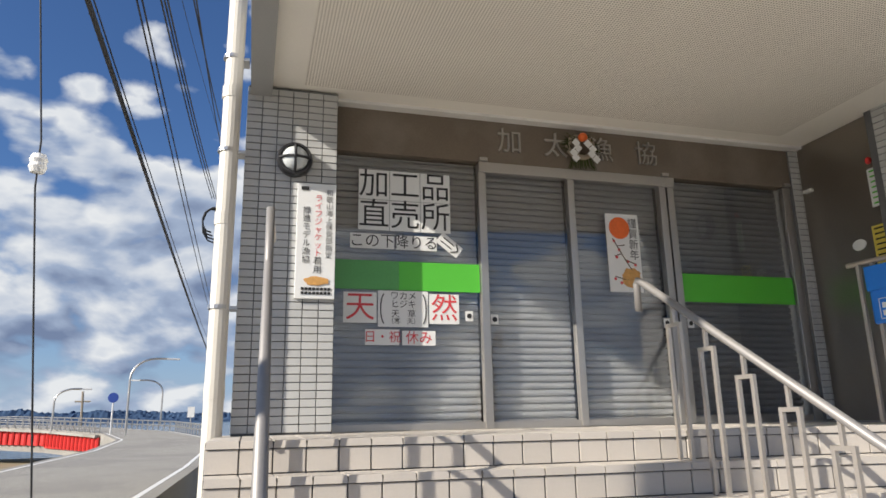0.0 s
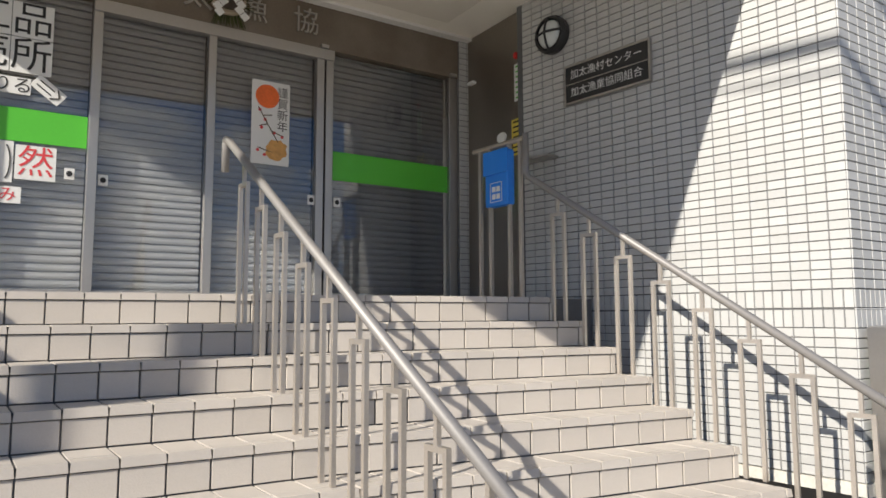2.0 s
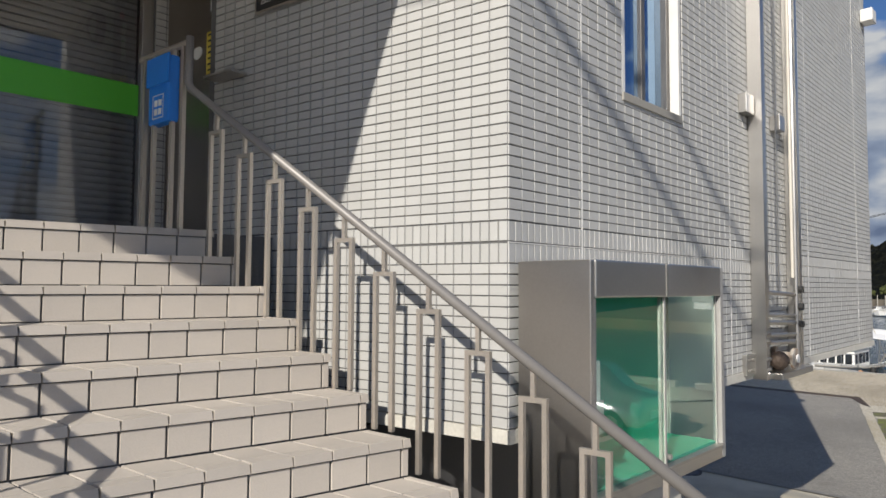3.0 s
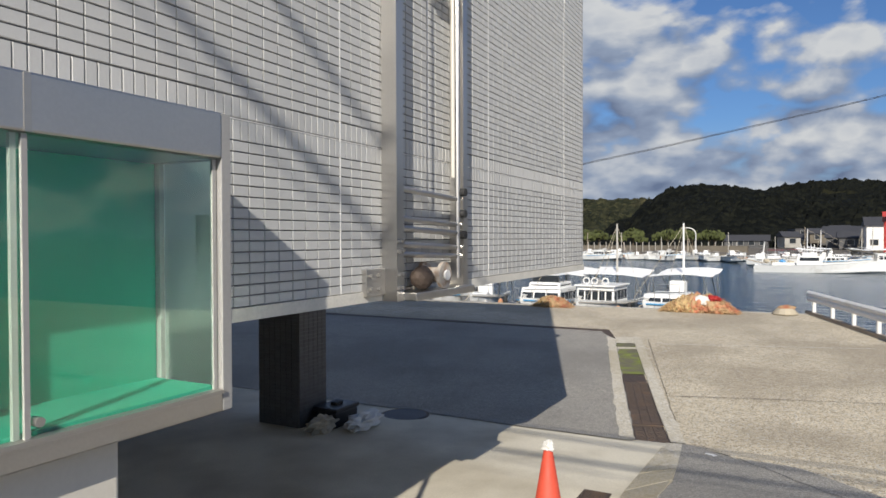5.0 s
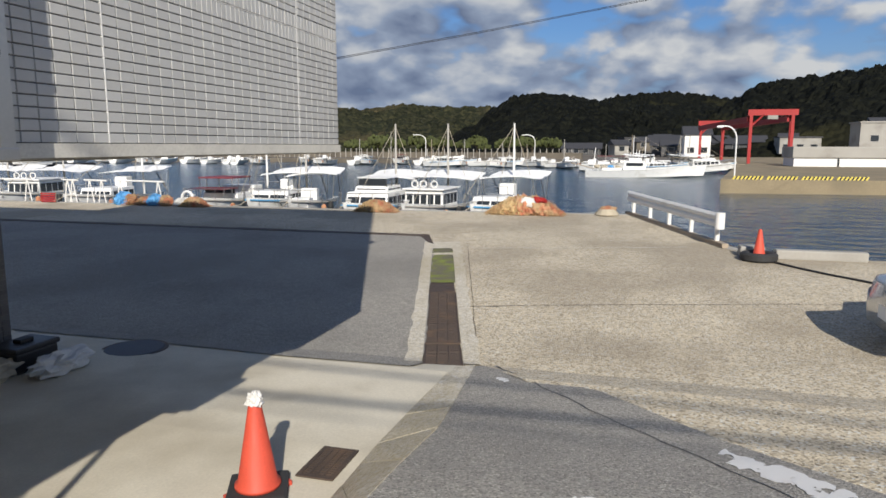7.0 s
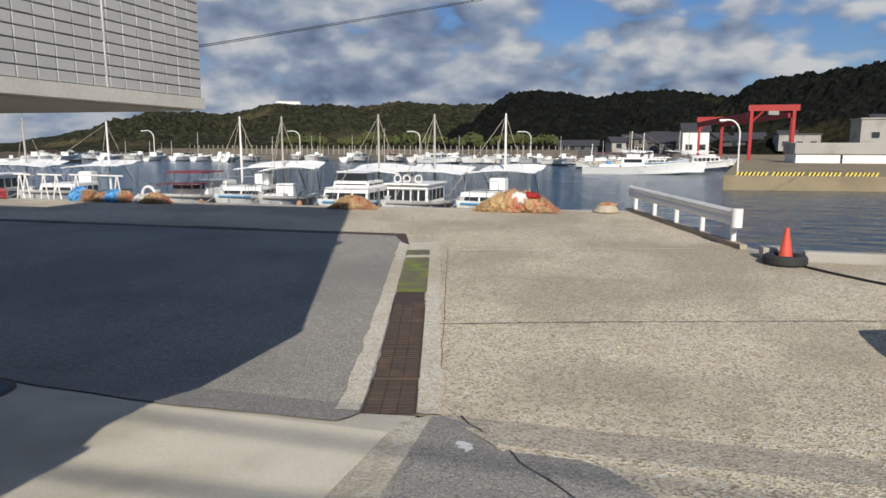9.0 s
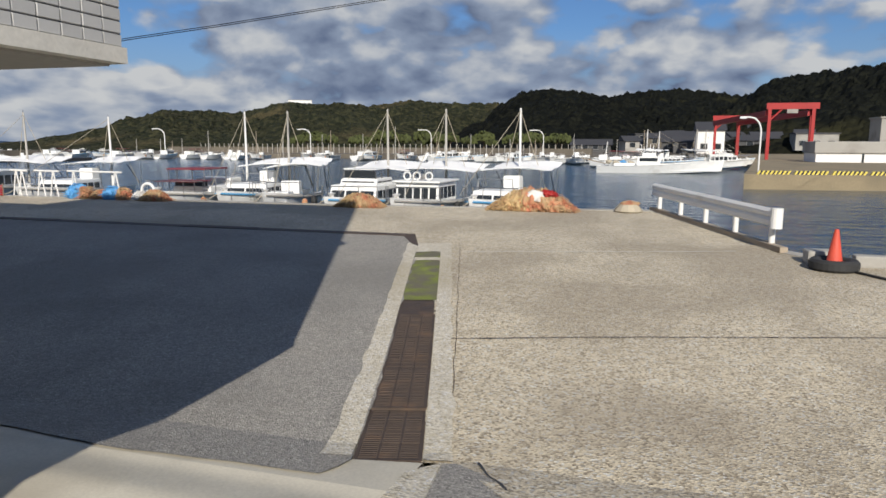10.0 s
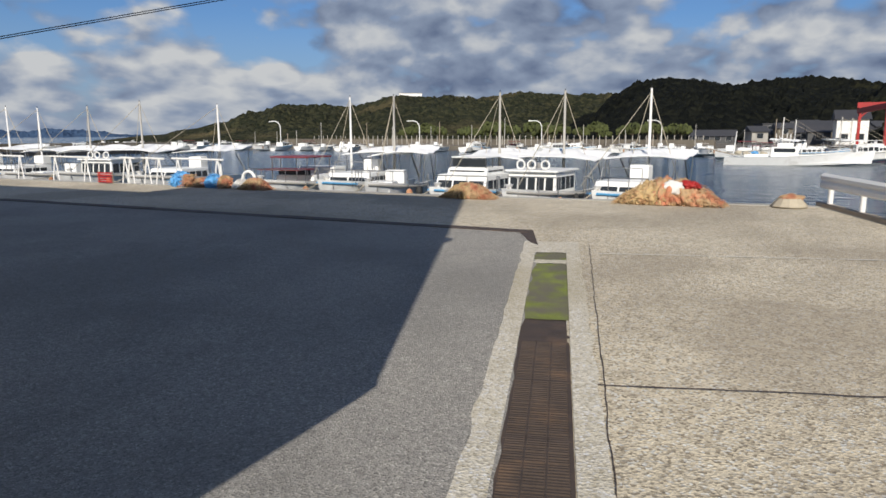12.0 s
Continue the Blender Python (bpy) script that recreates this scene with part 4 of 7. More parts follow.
for k in range(NSTEP + 1):
    yk, zk = -TREAD * k, -RISE * k
    for i in range(ntile + 1):
        x0 = SX0 + i * P
        w = min(P, SX1 - x0)
        if w < 0.03:
            continue
        key = round(w, 3)
        if key not in riser:
            me = bpy.data.meshes.new("tile")
            me.from_pydata([(a, -c, b) for a, b, c in tile_verts(w - 0.005, 0.107, 0.008)], [], TILE_FACES)
            me.materials.append(M["step_tile"])
            riser[key] = me
        ob = new("tile", riser[key])
        ob.parent = stairs
        turn = math.atan(SLEFT if x0 < SXM else SRIGHT + 0.031 * yk)
        ob.matrix_basis = Matrix.Translation(on_steps(x0 + 0.0025, yk + 0.004 + random.uniform(-0.001, 0.001), zk - 0.1445)) @ Matrix.Rotation(turn, 4, "Z")


def baluster(name, y, zb, zt, parent, stem):
    """A square-bar hoop with a short stem up to the handrail."""
    bm = bmesh.new()
    s, g = 0.0095, 0.046
    box(bm, -s, s, y - g - s, y - g + s, zb, zt - 2 * s)
    box(bm, -s, s, y + g - s, y + g + s, zb, zt - 2 * s)
    box(bm, -s, s, y - g - s, y + g + s, zt - 2 * s, zt)
    box(bm, -s * 0.9, s * 0.9, y - s * 0.9, y + s * 0.9, zt, stem)
    return part(name, bm, M["rail_steel"], parent)


def stair_rail(x, y, z, lean, slope, top_post, low, edge):
    """A rail whose handrail passes (x, y, z), edge metres behind the landing's edge, and runs down to low."""
    rail = thing("stair_railing", "steel stair railing with a round tube handrail on the steps", "railing", group="stair railings", at=pose(x, y, 0, 0, 0, math.degrees(lean)))

    def rail_z(v):
        return z + slope * v

    if top_post:
        pts = [Vector((0, low, rail_z(low))), Vector((0, -0.02, rail_z(-0.02))), Vector((0, 0.0, rail_z(0) + 0.02)), Vector((0, 0.0, z + 0.28))]
    else:
        pts = [Vector((0, low, rail_z(low))), Vector((0, 0.0, z)), Vector((0, 0.03, z + 0.015)), Vector((0, 0.045, z - 0.005)), Vector((0, 0.045, z - 0.16))]
    part("handrail", path_tube(bmesh.new(), pts, 0.021, 14), M["tube"], rail, smooth=True)
    for k in range(1, NSTEP):
        v = -edge - TREAD * 1.03 * (k - 0.5)
        if v < low + 0.05:
            break
        baluster("baluster", v, -RISE * k, rail_z(v) - 0.11, rail, rail_z(v) - 0.012)
    if top_post:
        part("back_rail", path_tube(bmesh.new(), [Vector((0, 0.0, z + 0.25)), Vector((0.02, 0.52, z + 0.25))], 0.018, 10), M["rail_steel"], rail)
        for v in (0.10, 0.38):
            bm = bmesh.new()
            for g in (-0.05, 0.05):
                box(bm, -0.0115, 0.0115, v + g - 0.0115, v + g + 0.0115, 0.0, z + 0.235)
            part("baluster", bm, M["rail_steel"], rail)
    return rail


stair_rail(0.363, 4.12, 0.815, -0.016, 0.63, True, -2.55, -0.084)
stair_rail(2.431, 4.22, 0.815, 0.063, 0.637, False, -2.95, 0.13)
stair_rail(4.287, 4.0, 0.795, 0.125, 0.642, True, -2.75, 0.144)

# ---- fish tank ----
tank = thing("fish_tank", "stainless steel fish tank cabinet with green lining and glass doors", "fish tank")
TX0, TX1, TY0, TY1, TZ0, TZ1 = 5.06, 6.51, 1.965, 2.34, -1.24, -0.175
bm = bmesh.new()
box(bm, TX0, TX0 + 0.035, TY0, TY1, TZ0, TZ1, bevel=0.004)
part("side_panel", bm, M["steel"], tank)
part("side_post", box(bmesh.new(), TX1 - 0.045, TX1, TY0, TY0 + 0.045, TZ0, TZ1, bevel=0.004), M["dull_steel"], tank)
part("side_post", box(bmesh.new(), TX1 - 0.045, TX1, TY1 - 0.05, TY1, TZ0, TZ1, bevel=0.004), M["dull_steel"], tank)
part("hood", box(bmesh.new(), TX0 + 0.037, TX1 - 0.047, TY0 - 0.004, TY1, TZ1 - 0.16, TZ1 + 0.004, bevel=0.008), M["steel"], tank, "plain steel hood")
part("bottom_tray", box(bmesh.new(), TX0 + 0.037, TX1 - 0.047, TY0, TY1, TZ0, TZ0 + 0.075, bevel=0.006), M["steel"], tank)
part("back_lining", box(bmesh.new(), TX0 + 0.037, TX1 - 0.05, TY1 - 0.03, TY1 - 0.004, TZ0 + 0.077, TZ1 - 0.162), M["tank_green"], tank, "bright green lining")
part("base_lining", box(bmesh.new(), TX0 + 0.037, TX1 - 0.05, TY0 + 0.04, TY1 - 0.032, TZ0 + 0.077, TZ0 + 0.09), M["tank_green"], tank)
for x0, x1, y in ((TX0 + 0.04, 5.78, TY0 + 0.012), (5.74, TX1 - 0.05, TY0 + 0.026)):
    g = part("glass_door", box(bmesh.new(), x0, x1, y, y + 0.006, TZ0 + 0.077, TZ1 - 0.162), M["tank_glass"], tank)
    g.visible_shadow = False
    for xx in (x0, x1 - 0.016):
        part("door_stile", box(bmesh.new(), xx, xx + 0.016, y - 0.004, y + 0.010, TZ0 + 0.077, TZ1 - 0.162), M["dull_steel"], tank)
g = part("side_glass", box(bmesh.new(), TX1 - 0.025, TX1 - 0.019, TY0 + 0.047, TY1 - 0.052, TZ0 + 0.077, TZ1 - 0.162), M["fogged_glass"], tank)
g.visible_shadow = False
part("side_rail", box(bmesh.new(), TX1 - 0.04, TX1, TY0 + 0.046, TY1 - 0.051, TZ0, TZ0 + 0.075), M["steel"], tank)
part("side_rail", box(bmesh.new(), TX1 - 0.04, TX1, TY0 + 0.046, TY1 - 0.051, TZ1 - 0.16, TZ1 + 0.002), M["steel"], tank)
part("hood_joint", box(bmesh.new(), 5.765, 5.785, TY0 - 0.0065, TY0 - 0.002, TZ1 - 0.158, TZ1), M["alu"], tank)
part("drip_rail", box(bmesh.new(), TX0 + 0.04, TX1 - 0.05, TY0 - 0.012, TY0 + 0.03, TZ0 + 0.066, TZ0 + 0.08), M["alu"], tank)
part("handle", rod(bmesh.new(), (5.80, TY0 - 0.004, TZ0 + 0.12), (5.80, TY0 + 0.03, TZ0 + 0.12), 0.014, 12), M["alu"], tank)
part("pedestal", box(bmesh.new(), 5.5, 6.1, TY0 + 0.08, TY1 - 0.03, -3.14, TZ0, bevel=0.01), M["pvc"], tank, "beige pedestal")
for nm, x0, x1, z0, z1, mt in (("carton", 5.14, 5.30, -0.80, -0.62, "paper"), ("carton", 5.13, 5.33, -0.95, -0.80, "cloth")):
    tb = thing(nm, "white printed carton inside the fish tank" if nm == "carton" else "shallow white tray inside the fish tank", nm)
    b = part("body", box(bmesh.new(), x0, x1, TY0 + 0.10, TY1 - 0.05, z0 if z0 > -1.1 else TZ0 + 0.092, z1, bevel=0.004), M[mt], tb)
    if nm == "carton":
        bm = bmesh.new()
        for i in range(4):
            box(bm, x0 + 0.02, x0 + 0.02 + 0.10 * random.uniform(0.6, 1), TY0 + 0.098, TY0 + 0.0995, z0 + 0.02 + i * 0.035, z0 + 0.03 + i * 0.035)
        part("print", bm, M["ink"], tb)
shelf = thing("tank_shelf", "thin glass shelf bracket inside the tank", "shelf")
part("board", box(bmesh.new(), 5.10, 5.40, TY0 + 0.08, TY1 - 0.032, -0.975, -0.952), M["alu"], shelf)

# ---- goods lift on the wall ----
lift = thing("goods_lift", "stainless steel goods lift frame with guide rails and bracing bars", "goods lift")
for x0, x1 in ((8.12, 8.20), (9.02, 9.09)):
    bm = bmesh.new()
    box(bm, x0, x1, 2.25, 2.355, -1.0, 3.6)
    part("guide_post", bm, M["steel"], lift)
part("guide_rail", rod(bmesh.new(), (8.97, 2.27, -0.9), (8.97, 2.27, 3.6), 0.018, 8), M["steel"], lift)
part("guide_rail", rod(bmesh.new(), (8.92, 2.28, -0.2), (8.92, 2.28, 3.6), 0.014, 8), M["pvc"], lift)
part("cable", rod(bmesh.new(), (8.55, 2.28, -0.32), (8.55, 2.28, 3.6), 0.006, 6), M["steel"], lift)
for z in (-0.32, -0.50, -0.56, -0.66, -0.72):
    part("crossbar", rod(bmesh.new(), (8.20, 2.28, z), (9.02, 2.28, z - 0.03), 0.018, 10), M["steel"], lift)
part("carriage_floor", box(bmesh.new(), 8.20, 9.02, 2.16, 2.36, -1.0, -0.95, bevel=0.006), M["steel"], lift)
bm = bmesh.new()
box(bm, 7.92, 8.12, 2.33, 2.362, -0.96, -0.80, bevel=0.004)
part("wall_bracket", bm, M["steel"], lift)
part("wall_bracket", box(bmesh.new(), 7.93, 8.10, 2.30, 2.362, 1.07, 1.22, bevel=0.004), M["steel"], lift)
part("wall_bracket", box(bmesh.new(), 8.66, 8.80, 2.28, 2.362, 1.05, 1.18, bevel=0.004), M["steel"], lift)
for x in (7.96, 8.04, 8.14, 8.18):
    for z in (-0.92, -0.84) + ((-0.70, -0.64) if x > 8.1 else ()):
        part("bolt", rod(bmesh.new(), (x, 2.33 if x < 8.1 else 2.25, z), (x, 2.315 if x < 8.1 else 2.235, z), 0.013, 6), M["alu"], lift)
for z in (-0.30, -0.45, -0.60):
    part("roller", rod(bmesh.new(), (9.0, 2.22, z), (9.0, 2.27, z), 0.028, 12), M["rubber"], lift)
pulley = thing("pulley_block", "worn orange and white pulley drum on the lift floor", "pulley")
bm = bmesh.new()
lathe(bm, [(0.0, -0.085), (0.085, -0.085), (0.085, -0.06), (0.05, -0.05), (0.05, 0.05), (0.085, 0.06), (0.085, 0.085), (0.0, 0.085)], 18, Matrix.Translation((8.6, 2.26, -0.862)) @ Matrix.Rotation(math.pi / 2, 4, "X"))
part("drum", bm, M["pulley"], pulley)
part("hub", rod(bmesh.new(), (8.6, 2.155, -0.862), (8.6, 2.17, -0.862), 0.035, 14), M["white_paint"], pulley)
part("motor", lump(bmesh.new(), (8.42, 2.25, -0.87), (0.10, 0.07, 0.078), 0.1, 2, 2), M["rust"], pulley)
# floodlight at the top of the wall end
fl = thing("floodlight", "grey floodlight housing at the top corner of the wall", "floodlight")
part("housing", box(bmesh.new(), 12.15, 12.38, 2.22, 2.36, 3.02, 3.18, bevel=0.02), M["white_paint"], fl)

# ---- pillar under the building and the things by it ----
pillar = thing("pillar", "dark grey tiled pillar carrying the building", "pillar")
part("core", box(bmesh.new(), 11.76, 12.34, 6.02, 6.72, -3.2, ZB - 0.08), M["grout"], pillar)
for o, r, nrm, w in (((11.76, 6.02, 0), (1, 0, 0), (0, -1, 0), 0.58), ((11.76, 6.72, 0), (0, -1, 0), (-1, 0, 0), 0.70)):
    rc = []
    for i in range(40):
        for j in range(int(w / 0.0966)):
            rc.append((j * 0.0966, -3.12 + i * 0.052, 0.0966, 0.052))
    tiles(pillar, o, r, nrm, rc, lambda u, z: False, M["dark_tile"])
notice = thing("notice_sheet", "white printed notice sheet on the dark pillar", "notice")
part("sheet", box(bmesh.new(), 11.88, 12.22, 6.006, 6.011, -1.55, -1.12), M["paper"], notice)
bm = bmesh.new()
for i in range(8):
    box(bm, 11.92, 11.92 + random.uniform(0.14, 0.26), 6.003, 6.0055, -1.50 + i * 0.045, -1.49 + i * 0.045)
part("print", bm, M["concrete"], notice)
pz = pad_z(12) - 0.012
crate = thing("tool_box", "black plastic tool box at the foot of the pillar", "box")
part("body", box(bmesh.new(), 12.0, 12.5, 5.60, 5.95, pz, pz + 0.20, bevel=0.02), M["black_plastic"], crate)
part("lid", box(bmesh.new(), 11.98, 12.52, 5.58, 5.97, pz + 0.2, pz + 0.26, bevel=0.02), M["black_plastic"], crate)
part("handle", box(bmesh.new(), 12.17, 12.33, 5.72, 5.82, pz + 0.26, pz + 0.30, bevel=0.01), M["rubber"], crate)
for cx, cy, sx, sy, sz, mt, lab in ((11.80, 5.68, 0.25, 0.14, 0.12, "sack", "crumpled beige sack on the concrete floor"), (12.25, 5.33, 0.34, 0.15, 0.11, "cloth", "crumpled white plastic sack on the concrete floor")):
    sk = thing("sack", lab, "sack")
    bm = lump(bmesh.new(), (cx, cy, pz + sz * 0.75), (sx, sy, sz), 0.5, 2.6, 4, cx)
    for v in bm.verts:
        v.co.z = max(v.co.z, pz)
    part("body", bm, M[mt], sk)
manhole = thing("manhole_cover", "round dark iron manhole cover in the concrete", "manhole cover")
mz = pad_z(13.2) - 0.012
part("frame", lathe(bmesh.new(), [(0.0, 0.002), (0.36, 0.002), (0.36, 0.006), (0.0, 0.006)], 28, Matrix.Translation((13.2, 5.25, mz))), M["rust"], manhole)
part("lid", lathe(bmesh.new(), [(0.0, 0.007), (0.32, 0.007), (0.31, 0.013), (0.0, 0.013)], 28, Matrix.Translation((13.2, 5.25, mz))), mat("blue_grey_iron", (0.07, 0.075, 0.09), 0.6, 0.4, vary=0.2), manhole)


def cone_profile(h=0.62):
    return [(0.145, 0.05), (0.145, 0.07), (0.125, 0.085), (0.035, h), (0.03, h + 0.02), (0.0, h + 0.022)]


def traffic_cone(m, label, cap=True, base=True):
    c = thing("traffic_cone", label, "traffic cone", group="traffic cones", at=m)
    part("body", lathe(bmesh.new(), cone_profile(), 24), M["cone"], c, smooth=True)
    if base:
        bm = bmesh.new()
        box(bm, -0.19, 0.19, -0.19, 0.19, 0.0, 0.05, bevel=0.025)
        part("base", bm, M["rubber"], c)
        for a in range(4):
            part("foot", box(bmesh.new(), 0.14, 0.21, -0.05, 0.05, 0.0, 0.03, Matrix.Rotation(a * math.pi / 2 + 0.5, 4, "Z")), M["cone"], c)
    if cap:
        bm = lump(bmesh.new(), (0, 0, 0.62), (0.055, 0.05, 0.05), 0.5, 3, 3, 2.0)
        for v in bm.verts:
            if v.co.z < 0.60:
                v.co.x *= 1.25
                v.co.y *= 1.25
        part("cloth_cap", bm, M["cloth"], c, "white cloth tied over the tip")
    return c


traffic_cone(pose(10.56, 2.15, pad_z(10.5) - 0.012, 0, 0, 25), "faded orange traffic cone with white cloth over its tip")
traffic_cone(pose(11.55, 7.95, pad_z(12) + 0.10, 0, 62, -52), "red traffic cone lying on the dark concrete", cap=False, base=False)
heap = thing("net_bundle", "black bundle of net beside the fallen cone", "bundle")
bm = lump(bmesh.new(), (11.75, 8.2, pz + 0.16), (0.36, 0.3, 0.22), 0.4, 2, 3, 5.0)
for v in bm.verts:
    v.co.z = max(v.co.z, pz)
part("body", bm, M["rubber"], heap)

# rusty sump grating near the cone
sump = thing("sump_grate", "square rusty iron sump grating set in concrete", "grate")
gz = pad_z(11) - 0.006
bm = bmesh.new()
for x0, x1, y0, y1 in ((10.80, 11.26, 1.745, 1.775), (10.80, 11.26, 1.985, 2.015), (10.80, 10.83, 1.775, 1.985), (11.23, 11.26, 1.775, 1.985)):
    box(bm, x0, x1, y0, y1, gz, gz + 0.012)
part("frame", bm, M["rust"], sump)
for i in range(13):
    x = 10.845 + i * 0.0308
    part("bar", box(bmesh.new(), x - 0.008, x + 0.008, 1.775, 1.985, gz, gz + 0.010), M["rust"], sump)
for y in (1.83, 1.88, 1.93):
    part("bar", box(bmesh.new(), 10.83, 11.23, y - 0.006, y + 0.006, gz, gz + 0.0112), M["rust"], sump)

# second cone with a tyre round it, beside the quay kerb
cz = pad_z(22.2) - 0.012
traffic_cone(pose(22.2, -2.76, cz + 0.02, 0, 0, 0), "bright red traffic cone standing inside an old tyre", cap=False)
tyre = thing("old_tyre", "old black car tyre lying round the cone", "tyre")
bm = lathe(bmesh.new(), [(0.20, 0.03), (0.24, 0.0), (0.33, 0.0), (0.37, 0.04), (0.37, 0.14), (0.33, 0.18), (0.24, 0.18), (0.20, 0.15), (0.20, 0.03)], 28, Matrix.Translation((22.2, -2.76, cz)))
part("tread", bm, M["rubber"], tyre)
stone = thing("mooring_block", "grey concrete block at the end of the quay kerb", "block")
part("body", box(bmesh.new(), 22.55, 22.95, -2.95, -2.45, cz, cz + 0.24, bevel=0.04), M["concrete"], stone)
for y0, y1 in ((-4.9, -3.15), (-8.2, -5.5), (-14, -8.6)):
    kb = thing("quay_kerb", "low concrete wheel stop along the quay edge", "kerb", group="quay kerbs")
    part("body", box(bmesh.new(), 22.5, 22.74, y0, y1, cz, cz + 0.20, bevel=0.03), M["concrete"], kb)
hose = thing("hose", "thin black hose lying across the quay", "hose")
part("tube", path_tube(bmesh.new(), [Vector((22.0 - 0.55 * i, -3.0 - 0.42 * i + 0.1 * math.sin(i), pad_z(22 - 0.55 * i) + 0.012)) for i in range(9)], 0.02, 6), M["cable"], hose)

# guard rail along the slip
gr = thing("guard_rail", "white painted steel guard rail along the quay edge", "guard rail")
ga, gb = Vector((24.0, -2.2, 0)), Vector((29.85, -0.2, 0))
gd = (gb - ga).normalized()
gn = Vector((-gd.y, gd.x, 0))
for i in range(5):
    p = ga + (gb - ga) * (0.02 + i * 0.235)
    z = pad_z(p.x)
    part("post", rod(bmesh.new(), (p.x, p.y, z - 0.05), (p.x, p.y, z + 0.46), 0.057, 12), M["white_paint"], gr)
bm = bmesh.new()
prof = [(0, 0.42), (0.05, 0.46), (0.05, 0.54), (0.0, 0.59), (0.05, 0.64), (0.05, 0.70), (0.0, 0.76), (-0.012, 0.76), (0.038, 0.70), (0.038, 0.64), (-0.012, 0.59), (0.038, 0.54), (0.038, 0.46), (-0.012, 0.42)]
a0, b0 = ga - gd * 0.1, gb + gd * 0.1
prism(bm, [(a0.x + gn.x * (u + 0.06), a0.y + gn.y * (u + 0.06), pad_z(24) + w) for u, w in prof], (b0 - a0) + Vector((0, 0, pad_z(29.8) - pad_z(24))))
part("beam", bm, M["white_paint"], gr)
bm = bmesh.new()
e = a0 + gn * 0.06
rod(bm, (e.x, e.y, pad_z(24) + 0.40), (e.x, e.y, pad_z(24) + 0.78), 0.11, 14)
part("end_cap", bm, M["white_paint"], gr)
curb = thing("timber_curb", "weathered timber curb along the rail foot", "curb")
prism_pts = [(ga.x - gd.x * 0.4 + gn.x * w, ga.y - gd.y * 0.4 + gn.y * w, pad_z(24) + h) for w, h in ((-0.03, -0.01), (-0.03, 0.09), (0.12, 0.09), (0.12, -0.01))]
part("beam", prism(bmesh.new(), prism_pts, (gb - ga) + gd * 0.6 + Vector((0, 0, pad_z(29.8) - pad_z(24)))), M["wood"], curb)

# nets, tubs and racks along the quay edge


def net_pile(cx, cy, lx, ly, h, seed, label):
    """A heap of netting: soft lumps under a thick tangle of strands, tan at one end and salmon at the other."""
    ob = thing("net_pile", label, "fishing net", group="net piles")
    z = pad_z(min(cx, 29.9)) - 0.012
    for name, mt, u0, u1 in (("tan_folds", "tan_net", 0.1, 1.0), ("salmon_folds", "net", -1.0, 0.15)):
        bm = bmesh.new()
        for i in range(9):
            u = u0 + (u1 - u0) * (i + 0.5) / 9
            k = max(0.25, 1 - abs(u) ** 2.4)
            lump(bm, (cx + random.uniform(-0.12, 0.12), cy + u * ly * 0.78, z + h * 0.32 * k), (lx * 0.55, ly * 0.24, h * random.uniform(0.56, 0.68) * k), 0.42, 3.4, 4, seed + i + u0)
        for v in bm.verts:
            v.co.z = max(v.co.z, z)
        part(name, bm, M[mt], ob, smooth=True)
        bm = bmesh.new()
        for i in range(650):
            u, w = random.uniform(u0, u1), random.uniform(-1, 1)
            hh = h * (1 - abs(u) ** 2.4) * (1 - w * w * 0.8) * random.uniform(0.75, 1.03)
            p = Vector((cx + lx * 0.62 * w, cy + ly * u, z + 0.02 + hh))
            d = Vector((random.uniform(-0.12, 0.04), random.uniform(-0.10, 0.10) - 0.06 * (1 if u < 0 else -1), -random.uniform(0.02, 0.14)))
            path_tube(bm, [p, p + d * 0.5 + Vector((0, 0, random.uniform(0, 0.03))), p + d], random.uniform(0.004, 0.009), 4)
        for v in bm.verts:
            v.co.z = max(v.co.z, z)
        tagged(part("strand_tangle", bm, M[mt], ob), kind="stuff")
    return ob


M["tan_net"] = mat("tan_net", (0.42, 0.30, 0.15), 0.95, vary=0.5, scale=9, grain=80, bump=0.8, dirt=(0.36, 0.17, 0.08), dirt_at=0.55, dirt_amt=0.6, pieces=0.5)
net_pile(29.15, 3.15, 0.7, 1.25, 0.62, 1.0, "heap of orange and tan fishing net on the quay")
sheet = thing("tarpaulin", "crumpled pale sheet over the net heap", "tarpaulin")
part("sheet", lump(bmesh.new(), (28.82, 3.05, pad_z(28.8) + 0.42), (0.10, 0.24, 0.17), 0.5, 2.5, 3, 4.0), M["cloth"], sheet, smooth=True)
flag = thing("tarpaulin", "faded red cloth on top of the net heap", "tarpaulin")
part("sheet", lump(bmesh.new(), (28.98, 2.72, pad_z(29) + 0.47), (0.16, 0.26, 0.09), 0.7, 3.5, 4, 9.0), M["crane_red"], flag, smooth=True)
net_pile(28.75, 8.2, 0.5, 0.72, 0.40, 7.0, "small heap of orange fishing net on the quay")
net_pile(28.7, 15.3, 0.4, 0.5, 0.34, 3.0, "low heap of orange net beside the blue nets")
rope = thing("rope_coil", "coil of pale rope and floats at the quay edge", "rope")
bm = bmesh.new()
for i in range(5):
    r = 0.36 - 0.03 * i
    path_tube(bm, [Vector((29.45 + r * math.cos(k * 0.524), 0.55 + r * math.sin(k * 0.524), pad_z(29.4) + 0.03 + 0.035 * i)) for k in range(13)], 0.035, 5)
part("coil", bm, M["sack"], rope)
part("float", lump(bmesh.new(), (29.5, 0.5, pad_z(29.4) + 0.20), (0.24, 0.26, 0.10), 0.3, 2, 3, 2), M["net"], rope)
